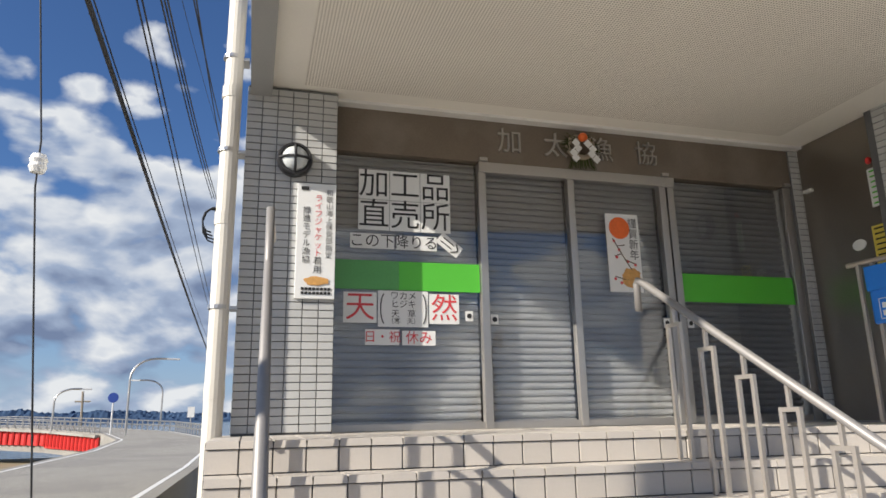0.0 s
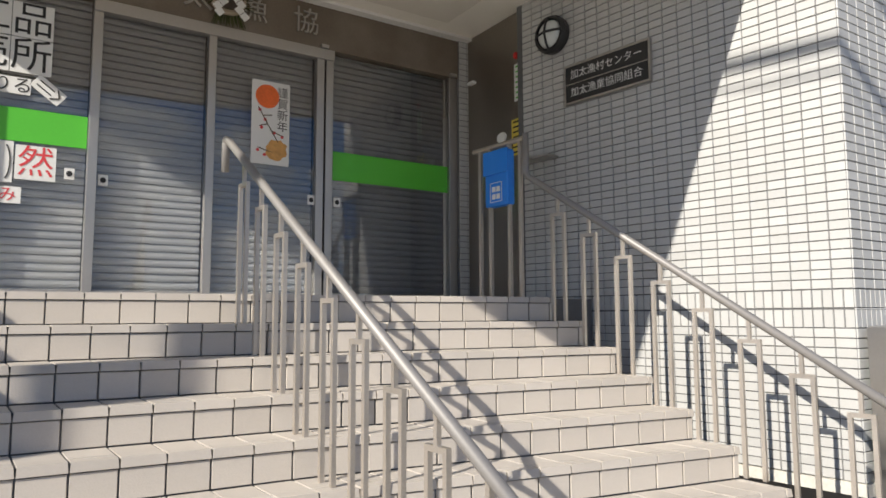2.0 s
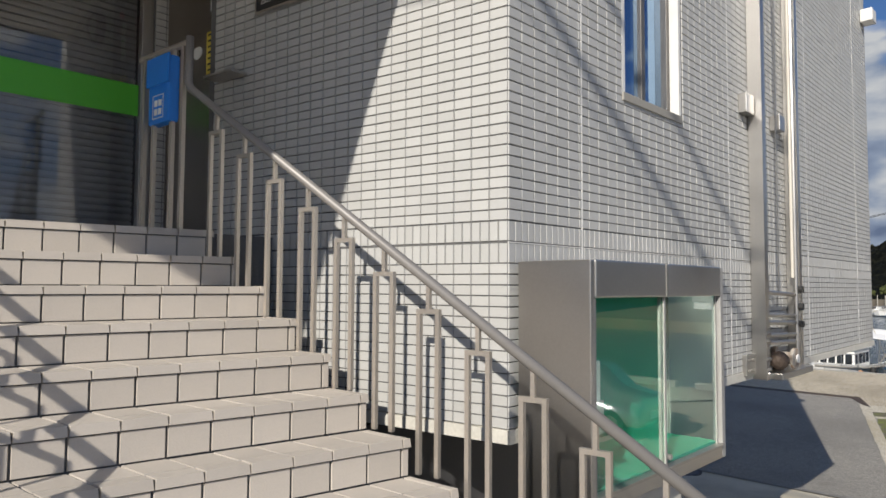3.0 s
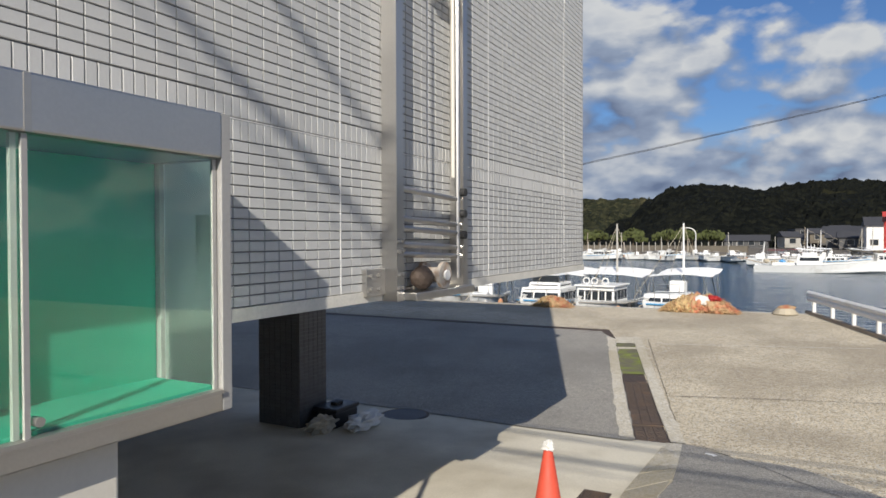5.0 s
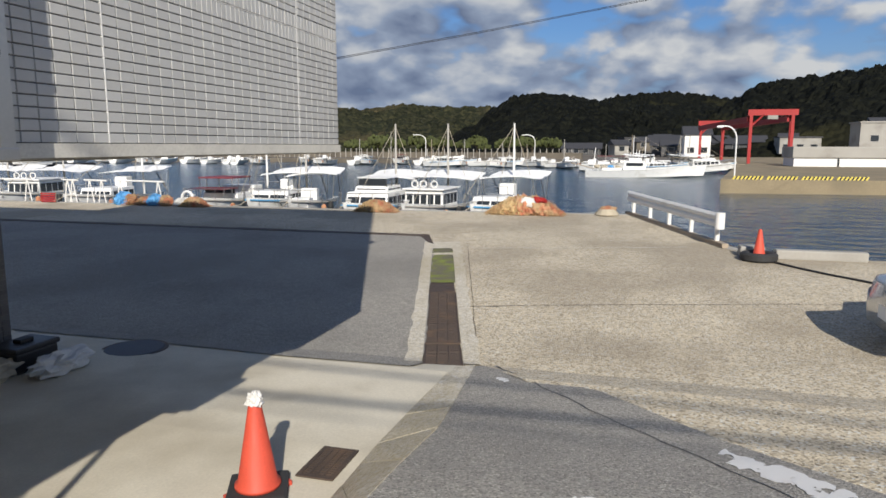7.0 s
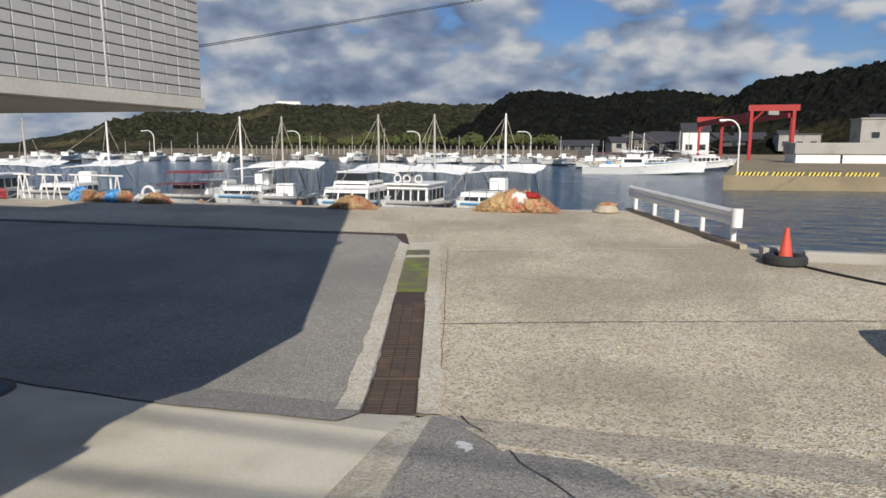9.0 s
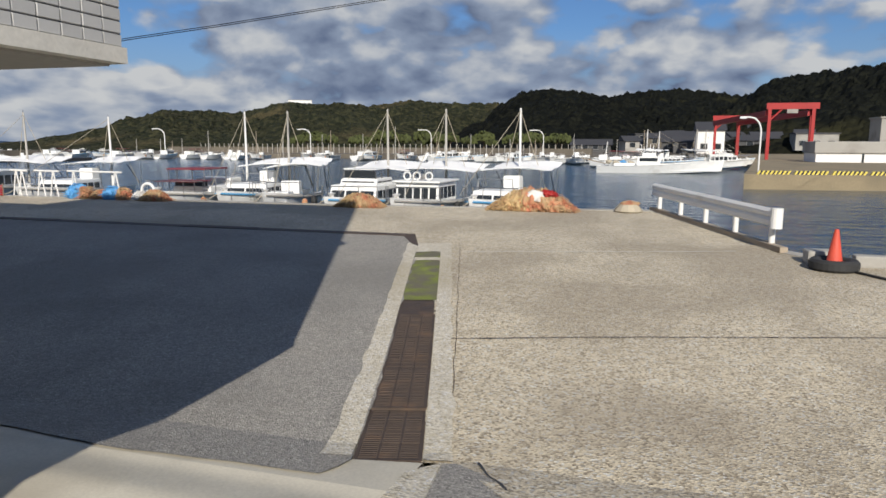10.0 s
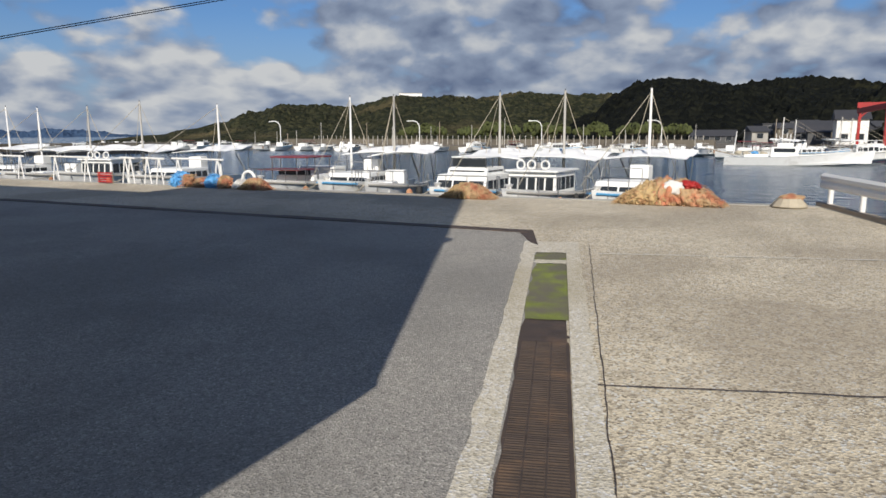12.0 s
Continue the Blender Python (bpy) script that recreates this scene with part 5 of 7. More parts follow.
for cx, cy, sx, sy, sz, mt, lab in ((28.75, 18.45, 0.30, 0.34, 0.30, "tub", "blue net bundle heaped by the drying rack"), (28.70, 18.05, 0.22, 0.20, 0.24, "net", "orange net bundle beside blue nets"), (28.8, 17.55, 0.30, 0.22, 0.17, "net", "low orange net bundle on the quay"), (28.75, 17.02, 0.26, 0.30, 0.26, "tub", "blue net bundle heaped on the quay"), (28.7, 16.52, 0.24, 0.20, 0.24, "net", "orange net bundle beside blue nets"), (28.8, 15.95, 0.22, 0.22, 0.16, "cloth", "pale coiled rope bundle on the quay")):
    tb = thing("net_bundle", lab, "fishing net", group="net bundles")
    z = pad_z(cx) - 0.012
    bm = bmesh.new()
    for i in range(6):
        lump(bm, (cx + random.uniform(-0.12, 0.12), cy + random.uniform(-0.5, 0.5) * sy, z + sz * random.uniform(0.4, 0.9)), (sx * random.uniform(0.5, 0.8), sy * random.uniform(0.5, 0.8), sz * random.uniform(0.6, 0.9)), 0.55, 3.0, 3, cx + cy + i)
    for v in bm.verts:
        v.co.z = max(v.co.z, z)
    part("folds", bm, M[mt], tb)
    bm = bmesh.new()
    for i in range(260):
        a, k = random.uniform(0, 6.28), math.sqrt(random.random())
        p = Vector((cx + sx * k * math.cos(a), cy + sy * k * math.sin(a), z + 0.03 + sz * 1.5 * (1 - k ** 2)))
        path_tube(bm, [p, p + Vector((random.uniform(-0.08, 0.08), random.uniform(-0.1, 0.1), random.uniform(0, 0.05))), p + Vector((random.uniform(-0.14, 0.14), random.uniform(-0.18, 0.18), random.uniform(-0.12, 0.04)))], 0.009, 4)
    tagged(part("cord_tangle", bm, M[mt], tb), kind="stuff")
ringb = thing("life_ring", "white life ring propped beside the nets", "life ring")
part("ring", path_tube(bmesh.new(), [Vector((28.9, 15.75 + 0.24 * math.cos(k * 0.449), pad_z(28.9) + 0.28 + 0.24 * math.sin(k * 0.449))) for k in range(15)], 0.05, 8), M["paper"], ringb)
for y0, y1 in ((16.75, 18.95), (19.3, 20.35), (20.65, 21.4), (22.85, 25.0), (26.5, 28.9)):
    rk = thing("drying_rack", "white timber A-frame drying rack on the quay", "rack", group="drying racks")
    z = pad_z(28.6) - 0.012
    for yy in (y0 + 0.25, y1 - 0.25):
        for dy in (-0.17, 0.17):
            part("leg", rod(bmesh.new(), (28.9, yy + dy, z), (28.9, yy + dy * 0.1, z + 0.86), 0.024, 6), M["white_paint"], rk)
    part("ridge_pole", rod(bmesh.new(), (28.9, y0, z + 0.88), (28.9, y1, z + 0.90), 0.032, 8), M["white_paint"], rk)
crates = thing("crate_stack", "low maroon slatted crate by the racks", "crate")
for i in range(5):
    part("slat", box(bmesh.new(), 28.6, 28.63, 21.5, 22.2, pad_z(28.6) + 0.03 + i * 0.075, pad_z(28.6) + 0.075 + i * 0.075), M["crane_red"], crates)
for y in (21.5, 22.17):
    part("upright", box(bmesh.new(), 28.63, 28.67, y, y + 0.03, pad_z(28.6) - 0.012, pad_z(28.6) + 0.42), M["wood"], crates)

# ---- boats ----


def hull(bm, L, W, D, sheer=0.35):
    """A planked hull, bow towards -x, keel at z=0."""
    n, rings = 12, []
    for i in range(n + 1):
        u = i / n
        w = W / 2 * (1 - (1 - min(1, u / 0.55)) ** 2.2) if u < 0.55 else W / 2 * (1 - 0.12 * ((u - 0.55) / 0.45) ** 2)
        x = -L / 2 + L * u
        top = D + sheer * (1 - u) ** 2.2
        k = 0.18 * (1 - u) ** 3 * D * 3
        rings.append([bm.verts.new(p) for p in ((x + 0.35 * (1 - u) ** 4, -w * 0.0, k), (x, -w * 0.72, k * 0.7 + D * 0.28), (x - 0.25 * (1 - u) ** 3, -w, top - 0.12), (x - 0.28 * (1 - u) ** 3, -w * 1.05, top), (x, -w * 0.85, top - 0.02), (x, -w * 0.8, D * 0.55), (x, w * 0.8, D * 0.55), (x, w * 0.85, top - 0.02), (x - 0.28 * (1 - u) ** 3, w * 1.05, top), (x - 0.25 * (1 - u) ** 3, w, top - 0.12), (x, w * 0.72, k * 0.7 + D * 0.28))])
    for a, b in zip(rings, rings[1:]):
        m = len(a)
        for j in range(m):
            bm.faces.new((a[j], b[j], b[(j + 1) % m], a[(j + 1) % m]))
    bm.faces.new(rings[-1])
    bm.faces.new(rings[0][::-1])
    bmesh.ops.recalc_face_normals(bm, faces=bm.faces[:])
    return bm


def cabin_block(b, name, x0, x1, w, z0, z1, rake, panes, mt="boat_white", sill=0.45, head=0.88):
    """A deckhouse with a raked front, a band of separate panes on each side and an overhanging roof."""
    h = z1 - z0
    bm = prism(bmesh.new(), [(x0 - rake, -w / 2, z0), (x0, -w / 2, z1), (x1, -w / 2, z1), (x1 + 0.05, -w / 2, z0)], (0, w, 0))
    bmesh.ops.bevel(bm, geom=bm.edges[:], offset=0.035, segments=2, affect="EDGES", profile=0.6)
    cab = part(name, bm, M[mt], b, smooth=False)
    n = max(2, int((x1 - x0) / 0.42))
    for sg in (-1, 1):
        for k in range(n):
            u0 = x0 + 0.06 + k * (x1 - x0 - 0.1) / n
            yy = sg * (w / 2 + 0.004)
            part("side_window", box(bmesh.new(), u0, u0 + (x1 - x0 - 0.1) / n - 0.07, yy - 0.006, yy + 0.006, z0 + h * sill, z0 + h * head), M["window_dark"], cab)
    sl = Matrix.Translation((x0 - rake * (1 - (sill + head) / 2) - 0.006, 0, z0 + h * (sill + head) / 2)) @ Matrix.Rotation(math.atan2(rake, h), 4, "Y")
    for k in range(panes):
        c = (k - (panes - 1) / 2) * (w - 0.1) / panes
        part("windscreen", box(bmesh.new(), -0.008, 0.006, c - (w - 0.1) / panes / 2 + 0.03, c + (w - 0.1) / panes / 2 - 0.03, -h * (head - sill) / 2, h * (head - sill) / 2, sl), M["window_dark"], cab)
    return cab


def boat(label, L=6.0, W=2.0, style="low", awning=1, mast=None, at=None, seed=0):
    """A moored harbour boat: bow towards -x, keel at z=0."""
    rnd = random.Random(seed)
    b = thing("fishing_boat", label, "boat", group="moored boats", at=at)
    D = 0.95
    hb = hull(bmesh.new(), L, W, D, 0.32)
    part("hull", hb, M["boat_white"], b)
    for sg in (-1, 1):
        part("rub_rail", path_tube(bmesh.new(), [Vector((-L / 2 + L * u - 0.26 * (1 - u) ** 3, sg * (W / 2 * (1 - (1 - min(1, u / 0.55)) ** 2.2) * 1.04), D - 0.10 + 0.32 * (1 - u) ** 2.2)) for u in (0.02, 0.08, 0.16, 0.26, 0.38, 0.52)] + [Vector((L * 0.3, sg * W * 0.51, D - 0.10))], 0.035, 6), M["boat_blue"] if seed % 3 == 1 else M["concrete"], b, "worn rubbing strake")
    deck = D * 0.56
    top = D + 0.1
    cx0, cx1, cw = -1.0, 0.5, W * 0.74
    if style == "wheelhouse":
        cabin_block(b, "cabin", cx0, cx1 + 0.3, cw, deck, 1.62, 0.10, 5, sill=0.50, head=0.86)
        part("cabin_roof", box(bmesh.new(), cx0 - 0.14, cx1 + 0.45, -cw / 2 - 0.08, cw / 2 + 0.08, 1.615, 1.68, bevel=0.025), M["boat_white"], b)
        for y in (-0.35, 0.1, 0.45):
            ring = path_tube(bmesh.new(), [Vector((cx0 + 0.2, y + 0.13 * math.cos(k * 0.5236), 1.83 + 0.13 * math.sin(k * 0.5236))) for k in range(13)], 0.028, 6)
            part("roof_hoop", ring, M["white_paint"], b)
        part("search_light", lathe(bmesh.new(), [(0.0, -0.1), (0.09, -0.08), (0.11, 0.06), (0.0, 0.08)], 12, Matrix.Translation((cx0 + 0.5, 0, 1.8)) @ Matrix.Rotation(-math.pi / 2, 4, "Y")), M["steel"], b)
        top = 1.7
    elif style == "fly":
        cabin_block(b, "cabin", cx0, cx1 + 0.5, cw * 1.08, deck, 1.50, 0.42, 3, sill=0.45, head=0.82)
        cabin_block(b, "flybridge", cx0 + 0.45, cx1 + 0.35, cw * 0.86, 1.47, 1.72, 0.16, 1, sill=0.4, head=0.6)
        for x in (cx0 + 0.55, cx0 + 1.1, cx1 + 0.3):
            part("flybridge_frame", path_tube(bmesh.new(), [Vector((x - 0.12, -cw * 0.40, 1.7)), Vector((x, -cw * 0.36, 2.02)), Vector((x, cw * 0.36, 2.02)), Vector((x - 0.12, cw * 0.40, 1.7))], 0.022, 6), M["black_plastic"], b)
        part("flybridge_screen", box(bmesh.new(), cx0 + 0.52, cx0 + 0.535, -cw * 0.36, cw * 0.36, 1.74, 1.99), M["window_dark"], b)
        part("flybridge_top", box(bmesh.new(), cx0 + 0.5, cx1 + 0.32, -cw * 0.38, cw * 0.38, 2.02, 2.05, bevel=0.01), M["boat_white"], b)
        part("sprayhood", lump(bmesh.new(), (-L * 0.36, 0, D + 0.08), (0.45, 0.55, 0.14), 0.3, 2, 3, 3.0), M["rubber"], b)
        top = 1.75
    elif style == "red":
        part("console", box(bmesh.new(), cx0 + 0.5, cx1 + 0.3, -cw / 2, cw / 2, deck, 1.25, bevel=0.05), M["boat_white"], b)
        part("visor", box(bmesh.new(), cx0 - 0.55, cx0 + 0.5, -cw / 2 - 0.05, cw / 2 + 0.05, 1.46, 1.50, bevel=0.012), M["maroon"], b, "maroon painted visor")
        part("cabin_roof", box(bmesh.new(), cx0 + 0.15, cx1 + 0.35, -cw / 2, cw / 2, 1.88, 1.94, bevel=0.02), M["maroon"], b, "maroon painted roof")
        for x in (cx0 - 0.5, cx0 + 0.2, cx0 + 0.75, cx1 + 0.3):
            for sg in (-1, 1):
                part("roof_post", rod(bmesh.new(), (x, sg * cw * 0.46, deck), (x, sg * cw * 0.46, 1.47 if x < cx0 else 1.89), 0.02, 6), M["steel"], b)
        part("screen", box(bmesh.new(), cx0 + 0.5, cx0 + 0.52, -cw * 0.42, cw * 0.42, 1.25, 1.45), M["window_dark"], b)
        part("stern_house", box(bmesh.new(), cx1 + 0.6, cx1 + 1.5, -cw * 0.48, cw * 0.48, deck, 1.5, bevel=0.05), M["boat_white"], b)
        top = 1.5
    elif style == "low":
        cabin_block(b, "cabin", cx0, cx1 + 0.2, cw, deck, 1.36, 0.40, 2, sill=0.42, head=0.84)
        part("cabin_rail", path_tube(bmesh.new(), [Vector((cx0 + 0.1, -cw * 0.42, 1.36)), Vector((cx0 + 0.15, -cw * 0.4, 1.75)), Vector((cx0 + 0.15, cw * 0.4, 1.75)), Vector((cx0 + 0.1, cw * 0.42, 1.36))], 0.018, 6), M["steel"], b)
        part("steering_post", box(bmesh.new(), cx1 + 0.3, cx1 + 0.8, -0.3, 0.3, deck, 1.78, bevel=0.05), M["boat_white"], b)
        part("deck_net", lump(bmesh.new(), (-L * 0.33, 0.05, D + 0.02), (0.5, 0.4, 0.16), 0.6, 3, 3, 5.0 + seed), M["cloth"], b, smooth=True)
    else:
        part("thwart", box(bmesh.new(), -0.2, 0.1, -W * 0.42, W * 0.42, D * 0.72, D * 0.78, bevel=0.01), M["boat_white"], b)
        part("engine_box", box(bmesh.new(), -1.3, -0.5, -0.4, 0.4, deck, D + 0.20, bevel=0.05), M["boat_white"], b)
        part("console", box(bmesh.new(), 0.5, 0.95, -0.35, 0.35, deck, 1.45, bevel=0.05), M["boat_white"], b)
        part("fish_box", box(bmesh.new(), -L * 0.36, -L * 0.36 + 0.5, -0.5, 0.2, D * 0.7, D + 0.16, bevel=0.03), M["boat_white"], b)
    if awning:
        x0, x1, h = 0.9, L / 2 + 0.4, 1.98
        vs, fs = [], []
        for i in range(7):
            for j in range(5):
                v = j / 2 - 1
                vs.append((x0 + (x1 - x0) * i / 6, W * 0.60 * v, h + 0.09 * (1 - v * v) - 0.07 * math.sin(math.pi * i / 6) + 0.20 * i / 6 + 0.05 * v * (seed % 3 - 1) + 0.03 * math.sin(2.2 * i + j + seed)))
        for i in range(6):
            for j in range(4):
                k = i * 5 + j
                fs.append((k, k + 5, k + 6, k + 1))
        n = len(vs)
        vs += [(x, y, z - 0.022) for x, y, z in vs]
        fs += [tuple(n + i for i in f[::-1]) for f in fs]
        ring = [i * 5 for i in range(7)] + [30 + j for j in range(1, 5)] + [i * 5 + 4 for i in range(5, -1, -1)] + [j for j in range(3, 0, -1)]
        fs += [(p, q, q + n, p + n) for p, q in zip(ring, ring[1:] + ring[:1])]
        from_arrays("awning", vs, fs, M["awning"], b, "white canvas awning")
        for x in (x0 + 0.1, x1 - 0.15):
            for v in (-0.48, 0.48):
                part("awning_post", rod(bmesh.new(), (x, W * v, 0.5), (x, W * v * 1.1, h - 0.02), 0.018, 6), M["steel"], b)
        for v in (-0.48, 0.48):
            part("awning_brace", rod(bmesh.new(), (x1 - 0.15, W * v, 1.0), ((x0 + x1) / 2, W * v * 1.1, h - 0.06), 0.018, 6), M["cable"], b)
    if mast:
        mx, my, mh = mast
        part("mast", rod(bmesh.new(), (mx, my, 0.5), (mx - 0.04, my, mh), 0.058, 10, 0.036), M["white_paint"] if seed % 2 else M["mast_grey"], b)
        part("masthead", rod(bmesh.new(), (mx - 0.04, my, mh), (mx - 0.04, my, mh + 0.08), 0.012, 6), M["cable"], b)
        for end in ((mx + 0.6, my + W * 0.5, 1.0), (mx + 0.5, my - W * 0.45, 1.1), (-L * 0.42, 0.6 if seed % 2 else -0.2, D + 0.35)):
            part("stay", rod(bmesh.new(), (mx - 0.04, my, mh - 0.1), end, 0.011, 5), M["sack"], b)
    pts = [Vector((-L / 2 - 0.1 + 0.34 * k, 0, D + 0.36 - 0.02 * k)) for k in range(6)]
    for sg in (-1, 1):
        rail = [Vector((p.x, sg * W * (0.05 + 0.085 * k), p.z + 0.28)) for k, p in enumerate(pts)]
        part("bow_rail", path_tube(bmesh.new(), rail, 0.016, 6), M["steel"], b)
        for q in rail[1::2]:
            part("rail_post", rod(bmesh.new(), (q.x, q.y, D), q, 0.013, 5), M["steel"], b)
    part("capstan", lathe(bmesh.new(), [(0.0, 0.0), (0.13, 0.0), (0.08, 0.1), (0.08, 0.26), (0.14, 0.34), (0.0, 0.36)], 12, Matrix.Translation((-L * 0.38, W * 0.10, D + 0.02))), M["white_paint"], b)
    for k in range(3):
        y0, x0 = rnd.uniform(-0.5, 0.5) * W * 0.6, rnd.uniform(-0.30, -0.18) * L
        part("deck_gear", lump(bmesh.new(), (x0, y0, D * 0.9), (0.22, 0.2, 0.15), 0.6, 3, 2, seed + k), rnd.choice((M["cloth"], M["sack"], M["rubber"], M["net"])), b)
    for k in range(2):
        fn = lathe(bmesh.new(), [(0.0, -0.2), (0.09, -0.16), (0.12, 0.0), (0.09, 0.16), (0.03, 0.2), (0.0, 0.22)], 10, Matrix.Translation((-L * 0.28 + k * L * 0.25, -W * 0.55, 0.75)))
        part("fender", fn, M["rubber"] if k else M["net"], b)
    part("mooring_rope", path_tube(bmesh.new(), [Vector((-L * 0.46, 0, D + 0.3)), Vector((-L * 0.5 - 0.5, 0.15, D + 0.05)), Vector((-L * 0.5 - 1.1, 0.35, D + 0.02))], 0.018, 5), M["sack"], b)
    return b


M["maroon"] = mat("maroon_paint", (0.20, 0.035, 0.04), 0.5, vary=0.15)
M["mast_grey"] = mat("weathered_mast", (0.42, 0.40, 0.36), 0.5, vary=0.15, scale=2)
Z0 = SEA - 0.12


def moored(label, style, x, y, yaw, mast=None, **kw):
    """A boat with its middle at (x, y); the mast is given by its place in the harbour and its head's height."""
    m = pose(x, y, Z0 + random.uniform(-0.05, 0.05), 0, 0, yaw)
    if mast:
        p = m.inverted() @ Vector(mast)
        mast = (p.x, p.y, p.z)
    return boat(label, style=style, at=m, mast=mast, **kw)


templates = {
    "a": moored("white fishing boat with low cabin and pale awnings", "low", 33.2, 4.75, -8, (35.2, 4.53, -0.02), seed=1),
    "b": moored("white fishing boat with many-windowed wheelhouse and awning", "wheelhouse", 33.1, 7.45, -4, (35.2, 7.36, -0.02), W=2.1, seed=2),
    "c": moored("white sport fishing boat with open flybridge", "fly", 33.2, 9.85, -2, (35.4, 9.78, 0.0), W=2.2, seed=4),
    "d": moored("open white skiff with canvas awning and mast", "open", 33.0, 12.95, 14, (35.2, 14.0, -0.05), L=5.6, W=1.9, seed=6),
    "e": moored("white fishing boat with a raked low cabin", "low", 33.5, 14.45, 6, (35.6, 16.2, -0.02), W=2.1, seed=7),
    "f": moored("white fishing boat with maroon visor and roof", "red", 33.2, 16.9, 4, None, W=2.2, awning=0, seed=8),
}
moored("white fishing boat with low cabin beside the drying racks", "low", 33.2, 22.9, 8, (35.2, 22.7, -0.2), seed=9)
for key, x, y, rz in (("b", 33.4, 27.2, 10), ("d", 33.2, 30.4, 8), ("e", 33.6, 33.6, 4), ("a", 33.6, 37.4, 3)):
    copy_thing(templates[key], pose(x, y, Z0 + random.uniform(-0.06, 0.06), 0, 0, rz))
SC = Matrix.Scale(0.95, 4)
templates["g"] = boat("small white boat with low cabin off the far quay", style="low", awning=0, seed=11, at=pose(104, 8, Z0, 0, 0, 20))
templates["h"] = boat("open white skiff off the far quay", style="open", awning=0, L=5.2, seed=12, at=pose(106, 18, Z0, 0, 0, -25))
templates["i"] = boat("white boat with wheelhouse off the far quay", style="wheelhouse", awning=0, seed=13, at=pose(107, 27, Z0, 0, 0, 80))
# boats moored off the far quay and along the breakwater
for i in range(26):
    u = i / 25
    x, y = 118 - 12 * u + random.uniform(-3, 3), 30 + 92 * u + random.uniform(-1.5, 1.5)
    copy_thing(templates[random.choice("ghighifd")], pose(x, y, Z0, 0, 0, random.choice((0, 180)) + random.uniform(-12, 12)) @ SC)
for i in range(15):
    copy_thing(templates[random.choice("ghihgfh")], pose(112 + random.uniform(-6, 8), -2 + 2.2 * i + random.uniform(-1, 1), Z0, 0, 0, random.uniform(-30, 30) + 90 * (i % 2)) @ SC)
for i in range(9):
    copy_thing(templates[random.choice("ghihgfh")], pose(88 - 1.2 * i, 84 + 7 * i, Z0, 0, 0, 140 + random.uniform(-10, 10)) @ SC)

# ---- far shore ----
EYE = Vector((9.56, 0.22, 0))


def polar(az, r, z=0.0):
    return Vector((EYE.x + r * math.cos(radians(az)), EYE.y + r * math.sin(radians(az)), z))


def ridge(name, r, prof, depth, material, label, rough, base=SEA):
    """A wooded ridge: its crest runs through (bearing, height), its foot lies nearer by depth."""
    n = max(80, int(abs(prof[0][0] - prof[-1][0]) * r * 0.01745 / max(1.0, r * 0.0032)))
    rows = 46 if r < 1000 else 14
    vs, fs = [], []
    for i in range(n + 1):
        u = i / n
        az = prof[0][0] + (prof[-1][0] - prof[0][0]) * u
        for (a, ha), (b, hb) in zip(prof, prof[1:]):
            if min(a, b) - 1e-6 <= az <= max(a, b) + 1e-6:
                k = (az - a) / (b - a)
                k = k * k * (3 - 2 * k)
                h = ha + (hb - ha) * k
        for j in range(rows + 1):
            v = j / rows
            rr = r - depth * (1 - v)
            p = polar(az, rr)
            s = math.sin(v * math.pi / 2) ** 0.8
            q = Vector((p.x, p.y, 0))
            g = min(1, v * 4) * min(1.0, max(0.12, (h - base) / 16))
            gully = noise.fractal(q / (rough * 26), 1.0, 2.0, 3) * rough * 3.2 * math.sin(v * math.pi) ** 0.9
            crown = max(0.0, 0.62 - noise.voronoi(q / (rough * 2.4))[0][0]) * rough * 2.2
            fine = noise.noise(q / (rough * 0.9)) * rough * 0.55
            vs.append((p.x, p.y, base + (h - base) * s + (gully + crown + fine) * g - rough * 1.3 * g))
        p = polar(az, r + depth * 0.5)
        vs.append((p.x, p.y, base))
    m = rows + 2
    for i in range(n):
        for j in range(rows + 1):
            fs.append((i * m + j, i * m + j + 1, (i + 1) * m + j + 1, (i + 1) * m + j))
    return tagged(from_arrays(name, vs, fs, material), label, kind="structure")


ridge("backdrop_hill_green", 420, [(52, -4.0), (47.1, -0.8), (45, 2.5), (42.5, 6.5), (39.8, 11.5), (37.8, 17.0), (35.4, 17.4), (32.4, 16.5), (30.7, 18.6), (28.1, 21.5), (25.4, 21.8), (21.7, 20.8), (18, 23.6), (14.8, 22.3), (11.5, 22.3), (6, 24)], 170, M["hill"], "low hill of mixed green and brown woodland", 1.5)
ridge("backdrop_hill_dark", 300, [(16.5, -3.0), (12.9, 7.4), (11, 15.3), (9.2, 20.0), (7.4, 21.6), (4.6, 20.3), (2.4, 18.7), (-0.2, 16.4), (-3.7, 14.6), (-6.9, 15.1), (-11, 12)], 120, M["cloud_dark_hill"], "wooded hill in cloud-shade colours behind the harbour", 1.3)
ridge("backdrop_ridge_far", 900, [(6, 30), (3.3, 53), (2.4, 60), (-0.2, 63), (-2.8, 65), (-5.3, 61.5), (-7.7, 55), (-11, 40)], 260, M["cloud_dark_hill"], "distant wooded ridge in cloud-shade colours", 4.0)
ridge("backdrop_hill_right", 260, [(-4.0, 5), (-5.4, 9.0), (-7.3, 14), (-9.6, 19.3), (-11.4, 20.8), (-13.2, 22.2), (-15, 23.6), (-17.3, 24.4), (-24, 27), (-34, 22), (-48, 8)], 100, M["cloud_dark_hill"], "steep wooded hill in cloud-shade colours above the village", 1.2)
